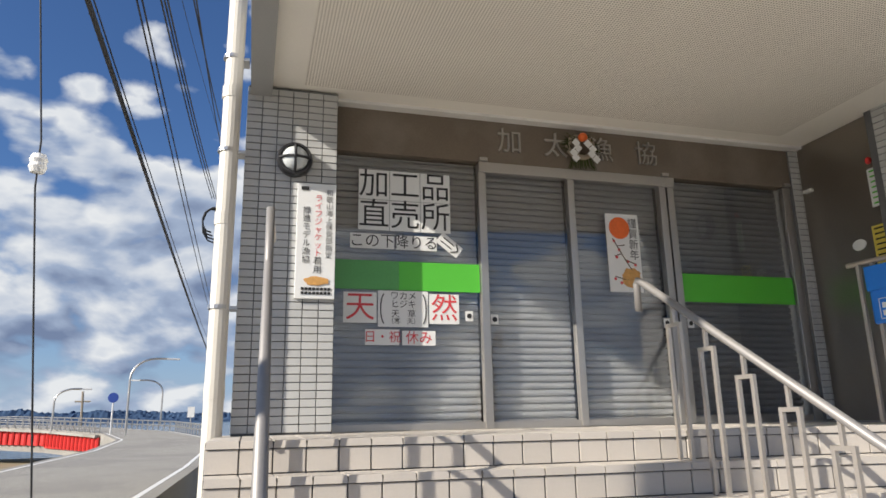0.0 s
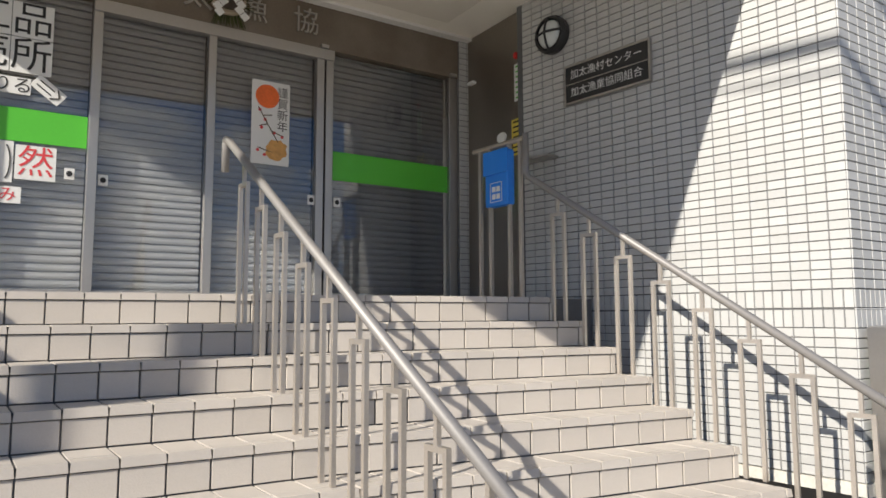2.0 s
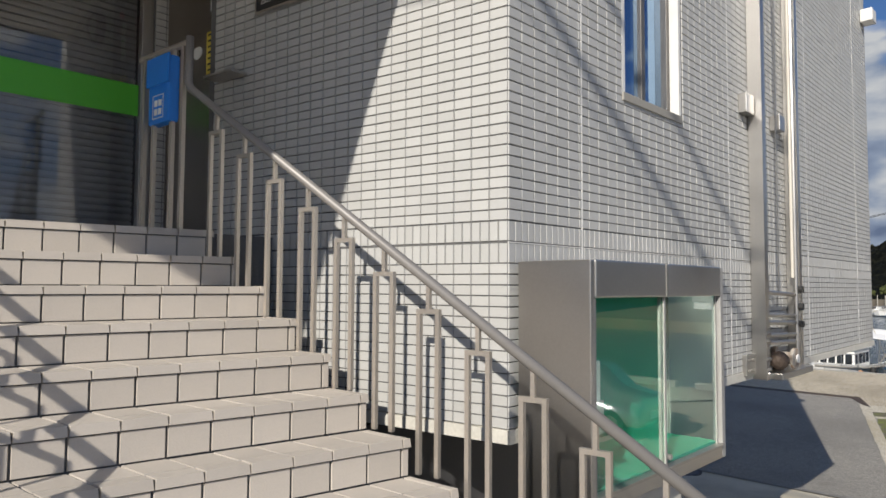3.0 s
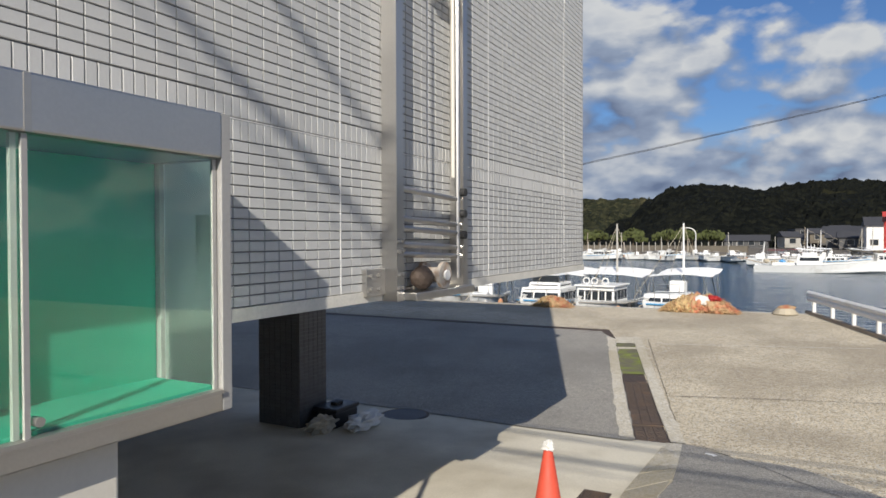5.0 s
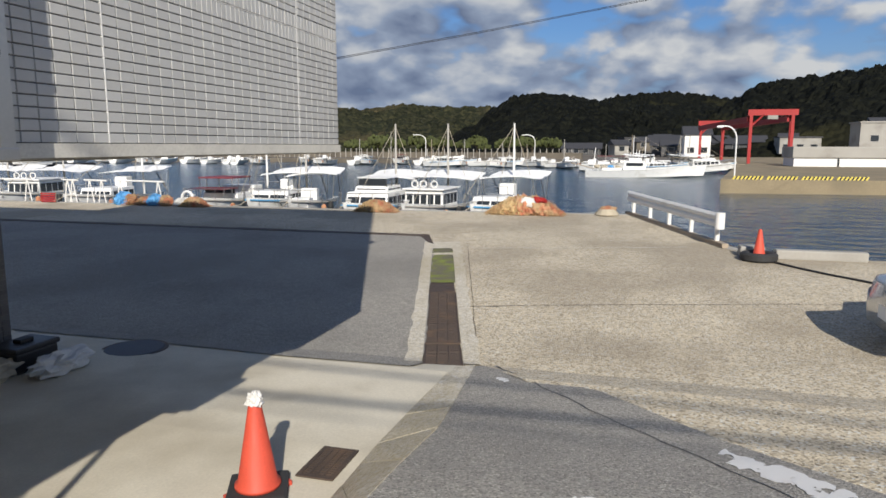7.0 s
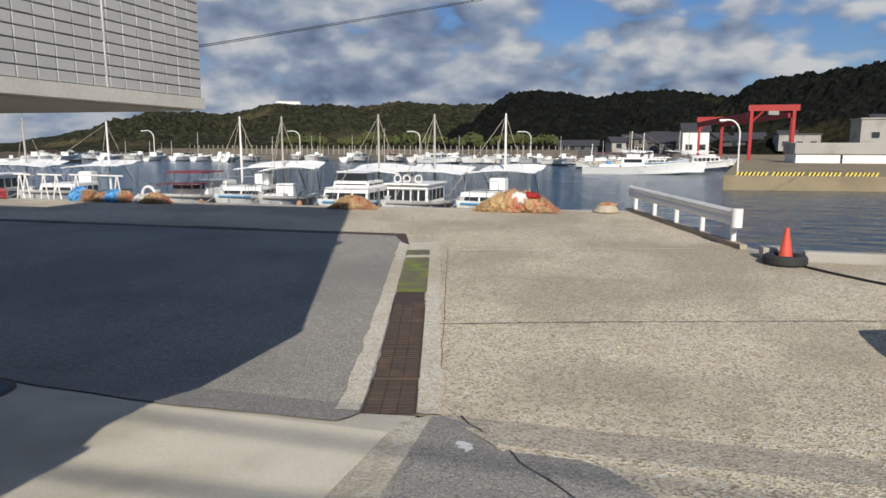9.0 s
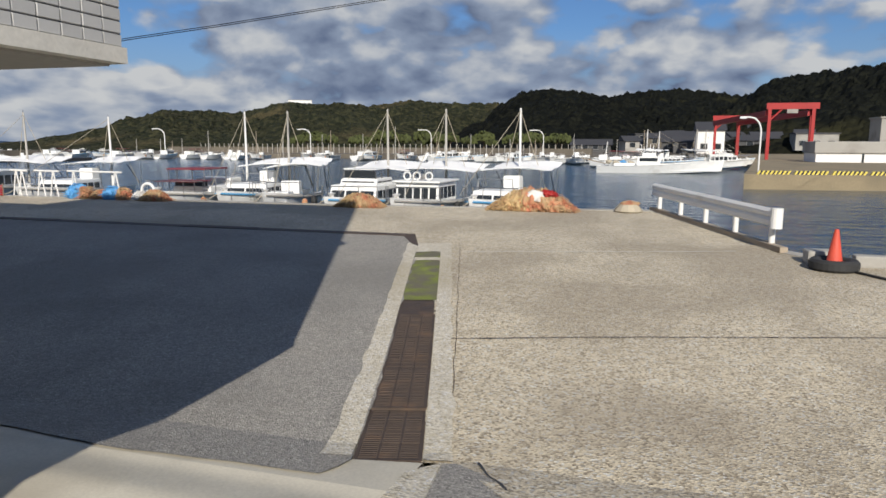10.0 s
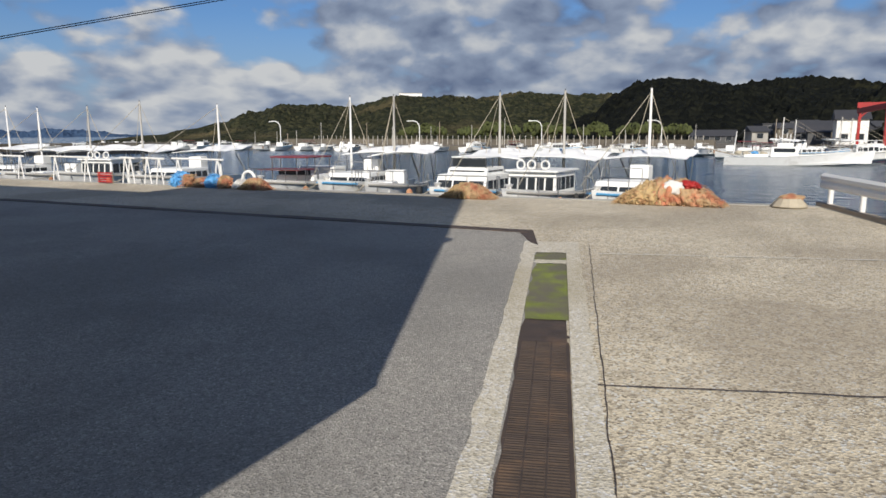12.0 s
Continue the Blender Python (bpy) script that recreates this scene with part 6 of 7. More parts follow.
ridge("backdrop_island", 1500, [(62, -2), (59.5, 2), (57.5, 8), (55.9, 9), (54.8, 15.2), (53.7, 13.3), (52.7, -4.6)], 120, M["hazed_hill"], "dark island off the coast, coloured haze blue", 3.0)
ridge("backdrop_mountains", 2400, [(75, 40), (62, 26), (57.5, 21), (55.5, 15), (52.3, 22), (49.7, 4), (46.5, -4)], 200, M["hazed_hill"], "hazy blue mountains across the sea", 6.0)
ridge("backdrop_coast_west", 1800, [(125, 25), (112, 34), (106, 26), (100, 30), (94, 22), (88, 18), (78, 12)], 150, M["hazed_hill"], "hazy far coast beyond the bridge", 5.0)


def strip(name, line, width, z0, z1, material, label, kind="structure"):
    bm = bmesh.new()
    for a, b in zip(line, line[1:]):
        a, b = Vector(a), Vector(b)
        d = (b - a).normalized()
        o = Vector((-d.y, d.x)) * width
        prism(bm, [(a.x, a.y, z0), (b.x, b.y, z0), (b.x + o.x, b.y + o.y, z0), (a.x + o.x, a.y + o.y, z0)], (0, 0, z1 - z0))
    return tagged(mesh_object(name, bm, material), label, kind=kind)


# The cloud shade on these far walls lies in their concrete colour.
strip("breakwater", [(40, 150), (76, 112), (118, 108)], -4.0, -6, -2.75, M["cloud_dark_concrete"], "long brown-grey concrete breakwater across the harbour mouth")
strip("pontoon", [(48, 96), (98, 84)], -2.5, SEA - 0.2, SEA + 0.45, M["black_plastic"], "dark floating pontoon")
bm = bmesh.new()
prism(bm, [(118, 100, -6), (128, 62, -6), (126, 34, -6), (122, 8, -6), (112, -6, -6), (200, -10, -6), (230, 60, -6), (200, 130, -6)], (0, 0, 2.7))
tagged(mesh_object("far_quay", bm, M["cloud_dark_concrete"]), "far harbour quay of concrete coloured dark for cloud shade", kind="structure")
strip("far_sea_wall", [(135, 96), (140, 60), (138, 30), (134, 8)], -1.0, -3.4, -2.15, M["cloud_dark_concrete"], "long low wall along the far quay, coloured dark for cloud shade")
fence = thing("far_fence", "pale fence posts along the far quay", "fence")
for i in range(70):
    u = i / 69
    p = Vector((137.0, 90, 0)).lerp(Vector((134.4, 10, 0)), u)
    part("post", box(bmesh.new(), p.x - 0.05, p.x + 0.05, p.y - 0.05, p.y + 0.05, -3.35, -1.45), M["mast_grey"], fence)
# right hand pier with its hazard striped kerb
bm = bmesh.new()
prism(bm, [(56.6, -6.15, -7), (59.4, -33, -7), (160, -60, -7), (160, -8, -7), (118, -10.2, -7), (100, -13.4, -7)], (0, 0, 3.85))
tagged(mesh_object("pier", bm, M["sea_wall"]), "brown stained concrete pier", kind="structure")
hk = thing("striped_kerb", "yellow and black striped kerb on the pier edge", "kerb")
for grp in range(4):
    for i in range(15):
        y0 = -6.9 - grp * 2.18 - i * 0.125
        x0 = 56.68 + (-6.15 - y0) * 0.104
        part("stripe", prism(bmesh.new(), [(x0, y0, -3.15), (x0, y0 - 0.123, -3.15), (x0, y0 - 0.243, -2.92), (x0, y0 - 0.12, -2.92)], (0.25, 0, 0)), M["ink"] if i % 2 else M["yellow"], hk)


def gantry():
    g = thing("gantry_crane", "red painted steel gantry crane on the pier", "crane")
    for x, ya, yb, zb, zt, w in ((103.3, -15.1, -20.0, -3.4, 3.0, 0.19), (126, -11.2, -14.6, -3.4, 2.4, 0.18)):
        for yy in (ya, yb):
            part("leg", box(bmesh.new(), x - w, x + w, yy - w, yy + w, zb, zt), M["crane_red"], g)
        part("cross_beam", box(bmesh.new(), x - w, x + w, yb - 0.6, ya + 0.4, zt, zt + 0.75), M["crane_red"], g)
        part("leg", box(bmesh.new(), x + 1.0, x + 1.0 + w * 1.4, yb - w * 0.7, yb + w * 0.7, zb, zt), M["crane_red"], g)
        part("brace", rod(bmesh.new(), (x, ya, zt - 1.4), (x, ya - 1.4, zt), 0.12, 6), M["crane_red"], g)
    for yy, ye in ((-14.9, -11.0), (-19.6, -14.4)):
        part("runway_beam", prism(bmesh.new(), [(103.6, yy - 0.2, 2.2), (103.6, yy + 0.2, 2.2), (103.6, yy + 0.2, 2.9), (103.6, yy - 0.2, 2.9)], (22.1, ye - yy, -0.6)), M["crane_red"], g)
    part("hoist", box(bmesh.new(), 102.9, 103.7, -18.2, -17.0, 2.5, 2.98), M["concrete"], g)


gantry()


def house(x, y, w, d, z, h, wall, roof, label, yaw=0, flat=False):
    b = thing("house", label, "house", group="village houses", at=pose(x, y, z, 0, 0, yaw))
    part("wall", box(bmesh.new(), -d / 2, d / 2, -w / 2, w / 2, 0, h), M[wall], b)
    if flat:
        part("roof", box(bmesh.new(), -d / 2 - 0.2, d / 2 + 0.2, -w / 2 - 0.2, w / 2 + 0.2, h, h + 0.25), M[roof], b)
    else:
        bm = prism(bmesh.new(), [(-d / 2 - 0.4, -w / 2 - 0.4, h), (d / 2 + 0.4, -w / 2 - 0.4, h), (0, -w / 2 - 0.4, h + d * 0.26)], (0, w + 0.8, 0))
        part("roof", bm, M[roof], b)
    n = max(1, int(w / 2.4))
    for fl in range(max(1, int(h / 2.8))):
        for i in range(n):
            yy = -w / 2 + (i + 0.5) * w / n
            wn = part("window", box(bmesh.new(), -d / 2 - 0.06, -d / 2 - 0.002, yy - 0.7, yy + 0.7, fl * 2.8 + 0.9, fl * 2.8 + 2.1), M["alu"], b)
            part("pane", box(bmesh.new(), -d / 2 - 0.08, -d / 2 - 0.062, yy - 0.62, yy + 0.62, fl * 2.8 + 0.98, fl * 2.8 + 2.02), M["window_dark"], wn)
    return b


house(159, -13.5, 5, 7, -3.2, 4.6, "white_paint", "roof", "white boathouse with a gabled roof by the far quay")
house(190, 1.5, 6, 5, -3.4, 2.2, "house_wall", "roof", "grey house with a tiled roof by the far quay")
house(168, -9, 4, 5, -3.2, 2.4, "house_wall", "roof", "small grey shed by the far quay")
house(170, -35, 8, 6, -2.5, 3.4, "concrete", "roof", "pale two storey house above the pier", flat=True)
house(146, -41.5, 4.6, 6, -1.0, 4.2, "concrete", "concrete", "cream two storey house on the slope", flat=True)
house(178, -27, 6, 6, -3.0, 3.0, "house_wall", "roof", "grey house with dark tiled roof")
house(182, -44, 7, 6, -1.0, 3.2, "house_wall", "roof", "house with cloud-dark wall colour and dark tiled roof on the slope", yaw=20)
house(186, -20, 6, 6, -3.2, 3.0, "house_wall", "roof", "cream house with dark tiled roof")
house(192, -8, 6, 6, -2.6, 3.0, "house_wall", "roof", "grey village house with dark roof", yaw=-15)
house(158, -48, 6, 6, -0.5, 3.6, "house_wall", "roof", "white village house on the slope")
house(192, 12, 10, 6, -3.6, 2.0, "house_wall", "roof", "long pale harbour building")
for i in range(22):
    yy = -62 + i * 3.1 + random.uniform(-1, 1)
    up = max(0.0, (-18 - yy) * 0.07)
    house(176 + (i % 3) * 9 + random.uniform(-2, 2), yy, random.uniform(3.2, 5.4), 5, -3.0 + up + (i % 3) * 0.9, random.uniform(2.0, 2.8), random.choice(("house_wall", "house_wall", "cloud_dark_concrete", "concrete")), "roof", "small village house with dark tiled roof on the slope", yaw=random.uniform(-25, 25), flat=i % 5 == 0)
hotel = house(392, 199, 14, 8, 20.5, 3.6, "white_paint", "concrete", "long white hotel on the wooded hilltop", yaw=27, flat=True)
# long white store on the pier
store = thing("warehouse", "long low white storehouse on the pier", "warehouse")
part("wall", box(bmesh.new(), 91.6, 97, -34, -18, -3.4, -2.2), M["white_paint"], store)
part("roof", box(bmesh.new(), 91.4, 97.2, -34.2, -17.8, -2.2, -0.95, bevel=0.1), M["concrete"], store)
for yy in (-22.5, -27.5):
    part("door", box(bmesh.new(), 91.55, 91.596, yy - 0.1, yy + 0.1, -3.38, -2.25), M["window_dark"], store)


def curved_lamp(base, h, reach, label, mt="white_paint", r=0.07, side=(0, 1, 0)):
    l = thing("street_lamp", label, "street lamp", group="street lamps")
    b, s = Vector(base), Vector(side).normalized()
    pts = [b, b + Vector((0, 0, h * 0.72))]
    for i in range(1, 7):
        a = i / 6 * math.pi / 2
        pts.append(b + Vector((0, 0, h * 0.72 + h * 0.26 * math.sin(a))) + s * reach * (1 - math.cos(a)) * 0.9)
    pts.append(pts[-1] + s * reach * 0.35)
    part("pole", path_tube(bmesh.new(), pts, r, 8), M[mt], l)
    q = pts[-1]
    bm = bmesh.new()
    d = s.to_track_quat("X", "Z").to_matrix().to_4x4()
    box(bm, -0.05, reach * 0.45, -0.13, 0.13, -0.10, 0.05, Matrix.Translation(q) @ d, bevel=0.03)
    part("lamp_head", bm, M["white_paint"], l)
    return l


curved_lamp((59.5, -7.4, -3.15), 3.7, 0.8, "white curved street lamp on the pier", r=0.055)
for p in ((116.6, 54.0), (124.4, 34.9), (128.5, 16.0), (110, 78)):
    curved_lamp((p[0], p[1], -3.4), 4.5, 1.4, "white curved street lamp on the far quay", r=0.075)
pole = thing("signal_mast", "slim white leaning mast on the breakwater", "mast")
part("shaft", rod(bmesh.new(), (62, 90, -4.4), (61.6, 90.6, 3.4), 0.16, 8, 0.08), M["white_paint"], pole)
part("foot", box(bmesh.new(), 61.2, 62.8, 89.2, 90.8, -5.2, -4.3), M["concrete"], pole)
# thin masts of unseen craft and light poles behind the far boats
for i in range(18):
    x, y = 117 + random.uniform(-4, 6), -1 + i * 5.6 + random.uniform(-1.2, 1.2)
    mp = thing("boat_mast", "slim pale mast of a moored boat", "mast", group="far masts")
    h = random.choice((0.2, 0.8, 1.4, -1.0, -0.6))
    part("shaft", rod(bmesh.new(), (x, y, SEA), (x + 0.1, y, h), 0.07, 6, 0.045), M["mast_grey"] if i % 3 else M["wood"], mp)
    if i % 2:
        part("stay", rod(bmesh.new(), (x, y, h - 0.2), (x, y + 2.6, -3.2), 0.03, 4), M["cable"], mp)


def tree(label, h=4.2, at=None):
    t = thing("tree", label, "tree", group="far trees", at=at)
    part("trunk", rod(bmesh.new(), (0, 0, 0), (0.1, 0.1, h * 0.6), 0.16, 7, 0.07), M["bark"], t)
    for i in range(5):
        a = i * 1.26
        bm = rod(bmesh.new(), (0.05, 0.05, h * 0.4), (h * 0.26 * math.cos(a), h * 0.26 * math.sin(a), h * 0.68), 0.06, 5, 0.02)
        part("limb", bm, M["bark"], t)
    bm = bmesh.new()
    for i in range(150):
        a, rr = random.uniform(0, 6.28), h * 0.42 * math.sqrt(random.random())
        z = h * (0.55 + 0.42 * random.random() * (1 - (rr / (h * 0.45)) ** 2 * 0.7))
        s = random.uniform(0.16, 0.36)
        bmesh.ops.create_icosphere(bm, subdivisions=1, radius=s, matrix=Matrix.Translation((rr * math.cos(a), rr * math.sin(a), z)) @ Euler((a, rr, z)).to_matrix().to_4x4() @ Matrix.Diagonal((1.3, 1.0, 0.45, 1)))
    part("crown", bm, M["leaf"], t)
    return t


t0 = tree("bushy yellow-green pine on the far shore", at=pose(146, 40, -3.4))
for i in range(24):
    s = random.uniform(0.8, 1.25)
    c = copy_thing(t0, pose(148 + random.uniform(-4, 10), 14 + i * 2.6 + random.uniform(-1, 1), -3.4, 0, 0, random.uniform(0, 360)) @ Matrix.Diagonal((s, s, s, 1)))
    c.scale = (s, s, s)

for x, y, rz, key in ((86, -7.5, 95, "b"), (84, -3.0, 80, "e"), (92, -9.0, 100, "c"), (90, 2.5, 85, "f"), (95, -4, 90, "a")):
    copy_thing(templates[key], pose(x, y, SEA + 0.1, 0, 0, rz))
# large white trawler across the basin
big = thing("trawler", "large white fishing trawler moored across the basin", "boat", at=pose(80.0, -1.6, SEA - 0.30, 0, 0, 90) @ Matrix.Diagonal((0.8, 0.8, 0.66, 1)))
part("hull", hull(bmesh.new(), 14.5, 3.2, 1.5, sheer=1.0), M["boat_white"], big)
part("waterline", box(bmesh.new(), -5.5, 6.9, -1.66, -1.58, 0.62, 0.74), M["concrete"], big)
part("wheelhouse", prism(bmesh.new(), [(-0.4, -1.0, 0.9), (-0.1, -1.0, 2.9), (2.4, -1.0, 2.9), (2.6, -1.0, 0.9)], (0, 2.0, 0)), M["boat_white"], big)
part("wheelhouse_windows", box(bmesh.new(), 0.1, 2.2, -1.02, 1.02, 2.2, 2.7), M["window_dark"], big)
part("upper_bridge", box(bmesh.new(), 0.3, 1.9, -0.7, 0.7, 2.9, 3.4, bevel=0.05), M["boat_white"], big)
part("aft_deckhouse", box(bmesh.new(), 2.7, 5.2, -1.0, 1.0, 0.9, 1.9, bevel=0.05), M["boat_white"], big)
for x, h in ((6.4, 5.0), (0.9, 4.6)):
    part("mast", rod(bmesh.new(), (x, 0, 1.0), (x - 0.3, 0, h), 0.09, 8, 0.05), M["white_paint"], big)
bm = bmesh.new()
for k in range(9):
    rod(bm, (-6.2 + k * 0.7, -1.0 - 0.05 * k, 2.3 - 0.06 * k), (-6.2 + k * 0.7, -1.05 - 0.05 * k, 2.75 - 0.06 * k), 0.03, 5)
    rod(bm, (1.0 + 0.15 * k, -0.6, 3.4), (1.2 + 0.15 * k, -0.6, 3.8 + 0.2 * (k % 2)), 0.03, 5)
part("railing", bm, M["white_paint"], big)
for k in range(6):
    part("antenna", rod(bmesh.new(), (0.4 + 0.3 * k, 0.3 - 0.12 * k, 3.4), (0.2 + 0.38 * k, 0.3 - 0.12 * k, 4.0 + 0.35 * (k % 3)), 0.035, 5), M["white_paint"], big)
part("radar", box(bmesh.new(), 0.7, 1.5, -0.5, 0.5, 3.75, 3.95, bevel=0.05), M["boat_white"], big)
part("foredeck_hatch", box(bmesh.new(), -3.2, -1.4, -0.7, 0.7, 1.3, 1.75, bevel=0.05), M["boat_white"], big)
part("rub_rail", box(bmesh.new(), -4.6, 7.1, -1.70, -1.62, 1.2, 1.3), M["wood"], big)
for k in range(4):
    part("deck_gear", lump(bmesh.new(), (3.2 + 0.9 * k, -0.4, 1.95 + 0.1 * (k % 2)), (0.4, 0.3, 0.3), 0.5, 2, 2, k), M["tub"] if k == 1 else M["sack"], big)
part("bow_rail", path_tube(bmesh.new(), [Vector((-7.3 + 0.55 * k, -0.15 - 0.2 * min(k, 6), 3.0 - 0.10 * k)) for k in range(9)], 0.035, 6), M["white_paint"], big)
for k in range(4):
    part("stay", rod(bmesh.new(), (0.6, 0, 4.5), (-6.4 + 3.6 * k, 0.2 * k - 0.3, 2.6 - 0.25 * k), 0.018, 4), M["cable"], big)
part("boom", rod(bmesh.new(), (6.2, 0.3, 1.8), (9.2, 0.5, 2.6), 0.07, 6), M["wood"], big)

# overhead wire and its twin
wire = thing("overhead_wire", "thin dark overhead wire above the quay", "wire")
wp, wd = Vector((18.2, 11.6, 0.05)), Vector((0.56, -0.795, 0.225))
for dzw in (0.0, 0.03):
    part("strand", path_tube(bmesh.new(), [wp + wd * s + Vector((0, 0, dzw - 0.0012 * (s + 8) * (34 - s))) for s in range(-10, 41, 5)], 0.007, 5), M["cable"], wire)

# ---- street side beyond the building ----
CL = [(-4.6, 5.9, -1.34), (-4.5, 14, -1.35), (-4.3, 25, -1.35), (-4.4, 40, -1.30), (-5.5, 55, -1.15), (-9, 68, -0.85), (-16, 78, -0.45), (-26, 85, 0.0), (-34, 88.5, -0.1), (-42, 91.5, -0.65), (-52, 94.5, -1.6), (-72, 99, -3.2)]


def offset_line(w):
    out = []
    for i, p in enumerate(CL):
        a, b = Vector(CL[max(0, i - 1)]), Vector(CL[min(len(CL) - 1, i + 1)])
        d = (b - a).normalized()
        out.append(Vector(p) + Vector((d.y, -d.x, 0)) * w)
    return out


def ribbon(name, w0, w1, lift, material, label, thick=0.0, kind="structure"):
    a, b = offset_line(w0), offset_line(w1)
    vs, fs = [], []
    for p, q in zip(a, b):
        vs += [(p.x, p.y, p.z + lift), (q.x, q.y, q.z + lift), (p.x, p.y, p.z + lift - thick), (q.x, q.y, q.z + lift - thick)]
    for i in range(len(a) - 1):
        k = 4 * i
        fs += [(k, k + 4, k + 5, k + 1)]
        if thick:
            fs += [(k, k + 2, k + 6, k + 4), (k + 1, k + 5, k + 7, k + 3), (k + 2, k + 3, k + 7, k + 6)]
    if thick:
        fs += [(0, 1, 3, 2), (len(vs) - 4, len(vs) - 2, len(vs) - 1, len(vs) - 3)]
    return tagged(from_arrays(name, vs, fs, material), label, kind=kind)


ribbon("road_north", -3.1, 3.1, 0.0, M["asphalt"], "grey asphalt road curving towards the bridge", 2.2)
ribbon("road_line_left", -2.75, -2.62, 0.006, M["white_paint"], "white edge line on the road")
ribbon("road_line_right", 2.65, 2.78, 0.006, M["white_paint"], "white edge line on the road")
for w, lab in ((-3.05, "brown low concrete kerb blocks along the road"), (3.0, "mossy low concrete wall along the road")):
    kb = thing("roadside_kerb", lab, "kerb")
    line = offset_line(w)
    for p, q in zip(line[:6], line[1:7]):
        n = max(2, int((q - p).length / 1.6))
        d = (q - p).normalized()
        for i in range(n):
            c = p + (q - p) * ((i + 0.5) / n)
            L = (q - p).length / n
            m = Matrix.Translation(c) @ d.to_track_quat("X", "Z").to_matrix().to_4x4()
            part("block", box(bmesh.new(), -L / 2 + 0.04, L / 2 - 0.04, -0.12, 0.12, -0.1, 0.32), M["sea_wall"], kb)
br = thing("bridge", "red steel girder bridge carrying the road", "bridge")
left = offset_line(-3.25)
bm = bmesh.new()
for p, q in zip(left[5:], left[6:]):
    prism(bm, [p + Vector((0, 0, -0.35)), q + Vector((0, 0, -0.35)), q + Vector((0, 0, -1.75)), p + Vector((0, 0, -1.55))], (0.12, 0.12, 0))
part("girder", bm, M["red"], br)
bm = bmesh.new()
for p, q in zip(left[5:], left[6:]):
    for i in range(14):
        c = p + (q - p) * (i / 14)
        box(bm, c.x - 0.12, c.x + 0.05, c.y - 0.16, c.y, c.z - 1.6, c.z - 0.35)
part("stiffener", bm, M["red"], br)
bm = bmesh.new()
for p, q in zip(left[5:], left[6:]):
    prism(bm, [p + Vector((0, 0, -0.35)), q + Vector((0, 0, -0.35)), q + Vector((0, 0, -0.12)), p + Vector((0, 0, -0.12))], (-0.25, -0.25, 0))
part("parapet", bm, M["concrete"], br)
for name, w, s in (("left", -3.2, 5), ("right", 3.2, 4)):
    gr2 = thing("bridge_railing", "grey steel railing along the bridge road", "railing", group="bridge railings")
    line = offset_line(w)
    for p, q in zip(line[s:], line[s + 1:]):
        n = int((q - p).length / 1.0)
        for i in range(n):
            c = p + (q - p) * (i / n)
            part("post", box(bmesh.new(), c.x - 0.05, c.x + 0.05, c.y - 0.05, c.y + 0.05, c.z, c.z + 0.85), M["alu"], gr2)
        for z in (0.45, 0.85):
            part("rail", rod(bmesh.new(), p + Vector((0, 0, z)), q + Vector((0, 0, z)), 0.06, 6), M["alu"], gr2)
for p, h, rch, sd in (((-9.2, 62.2, -1.1), 6.4, 2.2, (1, 0.2, 0)), ((-9.2, 85, -0.3), 5.0, 2.0, (-1, 0, 0)), ((-17.4, 73.8, -0.9), 4.2, 1.8, (1, 0.2, 0))):
    curved_lamp(p, h, rch, "slim grey curved street lamp by the bridge road", "steel", 0.09, sd)
rs = thing("round_sign", "round blue road sign on a white pole", "road sign")
part("pole", rod(bmesh.new(), (-10.95, 65.9, -1.2), (-10.95, 65.9, 2.2), 0.06, 8), M["white_paint"], rs)
part("disc", rod(bmesh.new(), (-10.95, 65.8, 2.1), (-10.95, 65.75, 2.1), 0.42, 20), M["blue_sign"], rs)
ws = thing("small_sign", "small white sign board by the bridge", "sign")
part("pole", rod(bmesh.new(), (-5.7, 80.6, -0.6), (-5.7, 80.6, 1.0), 0.06, 6), M["alu"], ws)
part("board", box(bmesh.new(), -6.05, -5.35, 80.5, 80.56, 0.4, 1.5), M["white_paint"], ws)
tp = thing("utility_pole", "distant wooden utility pole with a crossarm", "utility pole")
part("shaft", rod(bmesh.new(), (-24.1, 118.3, -3.6), (-24.4, 118.3, 4.7), 0.18, 6), M["wood"], tp)
part("crossarm", rod(bmesh.new(), (-25.4, 118.3, 3.2), (-23.2, 118.3, 3.2), 0.12, 6), M["wood"], tp)

# overhead cables along the street
CABLES = (((-1.93, 9.57, 5.42), (-2.85, 60.8, 4.8), 0.040), ((-1.86, 9.58, 5.43), (-3.07, 60.8, 6.1), 0.012), ((-1.57, 10.7, 6.2), (-2.9, 60.8, 7.8), 0.016), ((-1.50, 10.7, 6.22), (-2.6, 60.8, 7.8), 0.016), ((-1.06, 9.7, 5.67), (-1.28, 24.8, 7.6), 0.014), ((-1.02, 9.7, 5.69), (-1.2, 24.8, 7.6), 0.014), ((-0.98, 9.8, 5.7), (-1.13, 24.8, 7.6), 0.014), ((-1.06, 11.8, 7.0), (-1.17, 30.8, 11.5), 0.006), ((-0.77, 10.8, 6.4), (-1.07, 28.8, 11.1), 0.014), ((-0.74, 10.8, 6.41), (-1.14, 28.8, 10.4), 0.014))
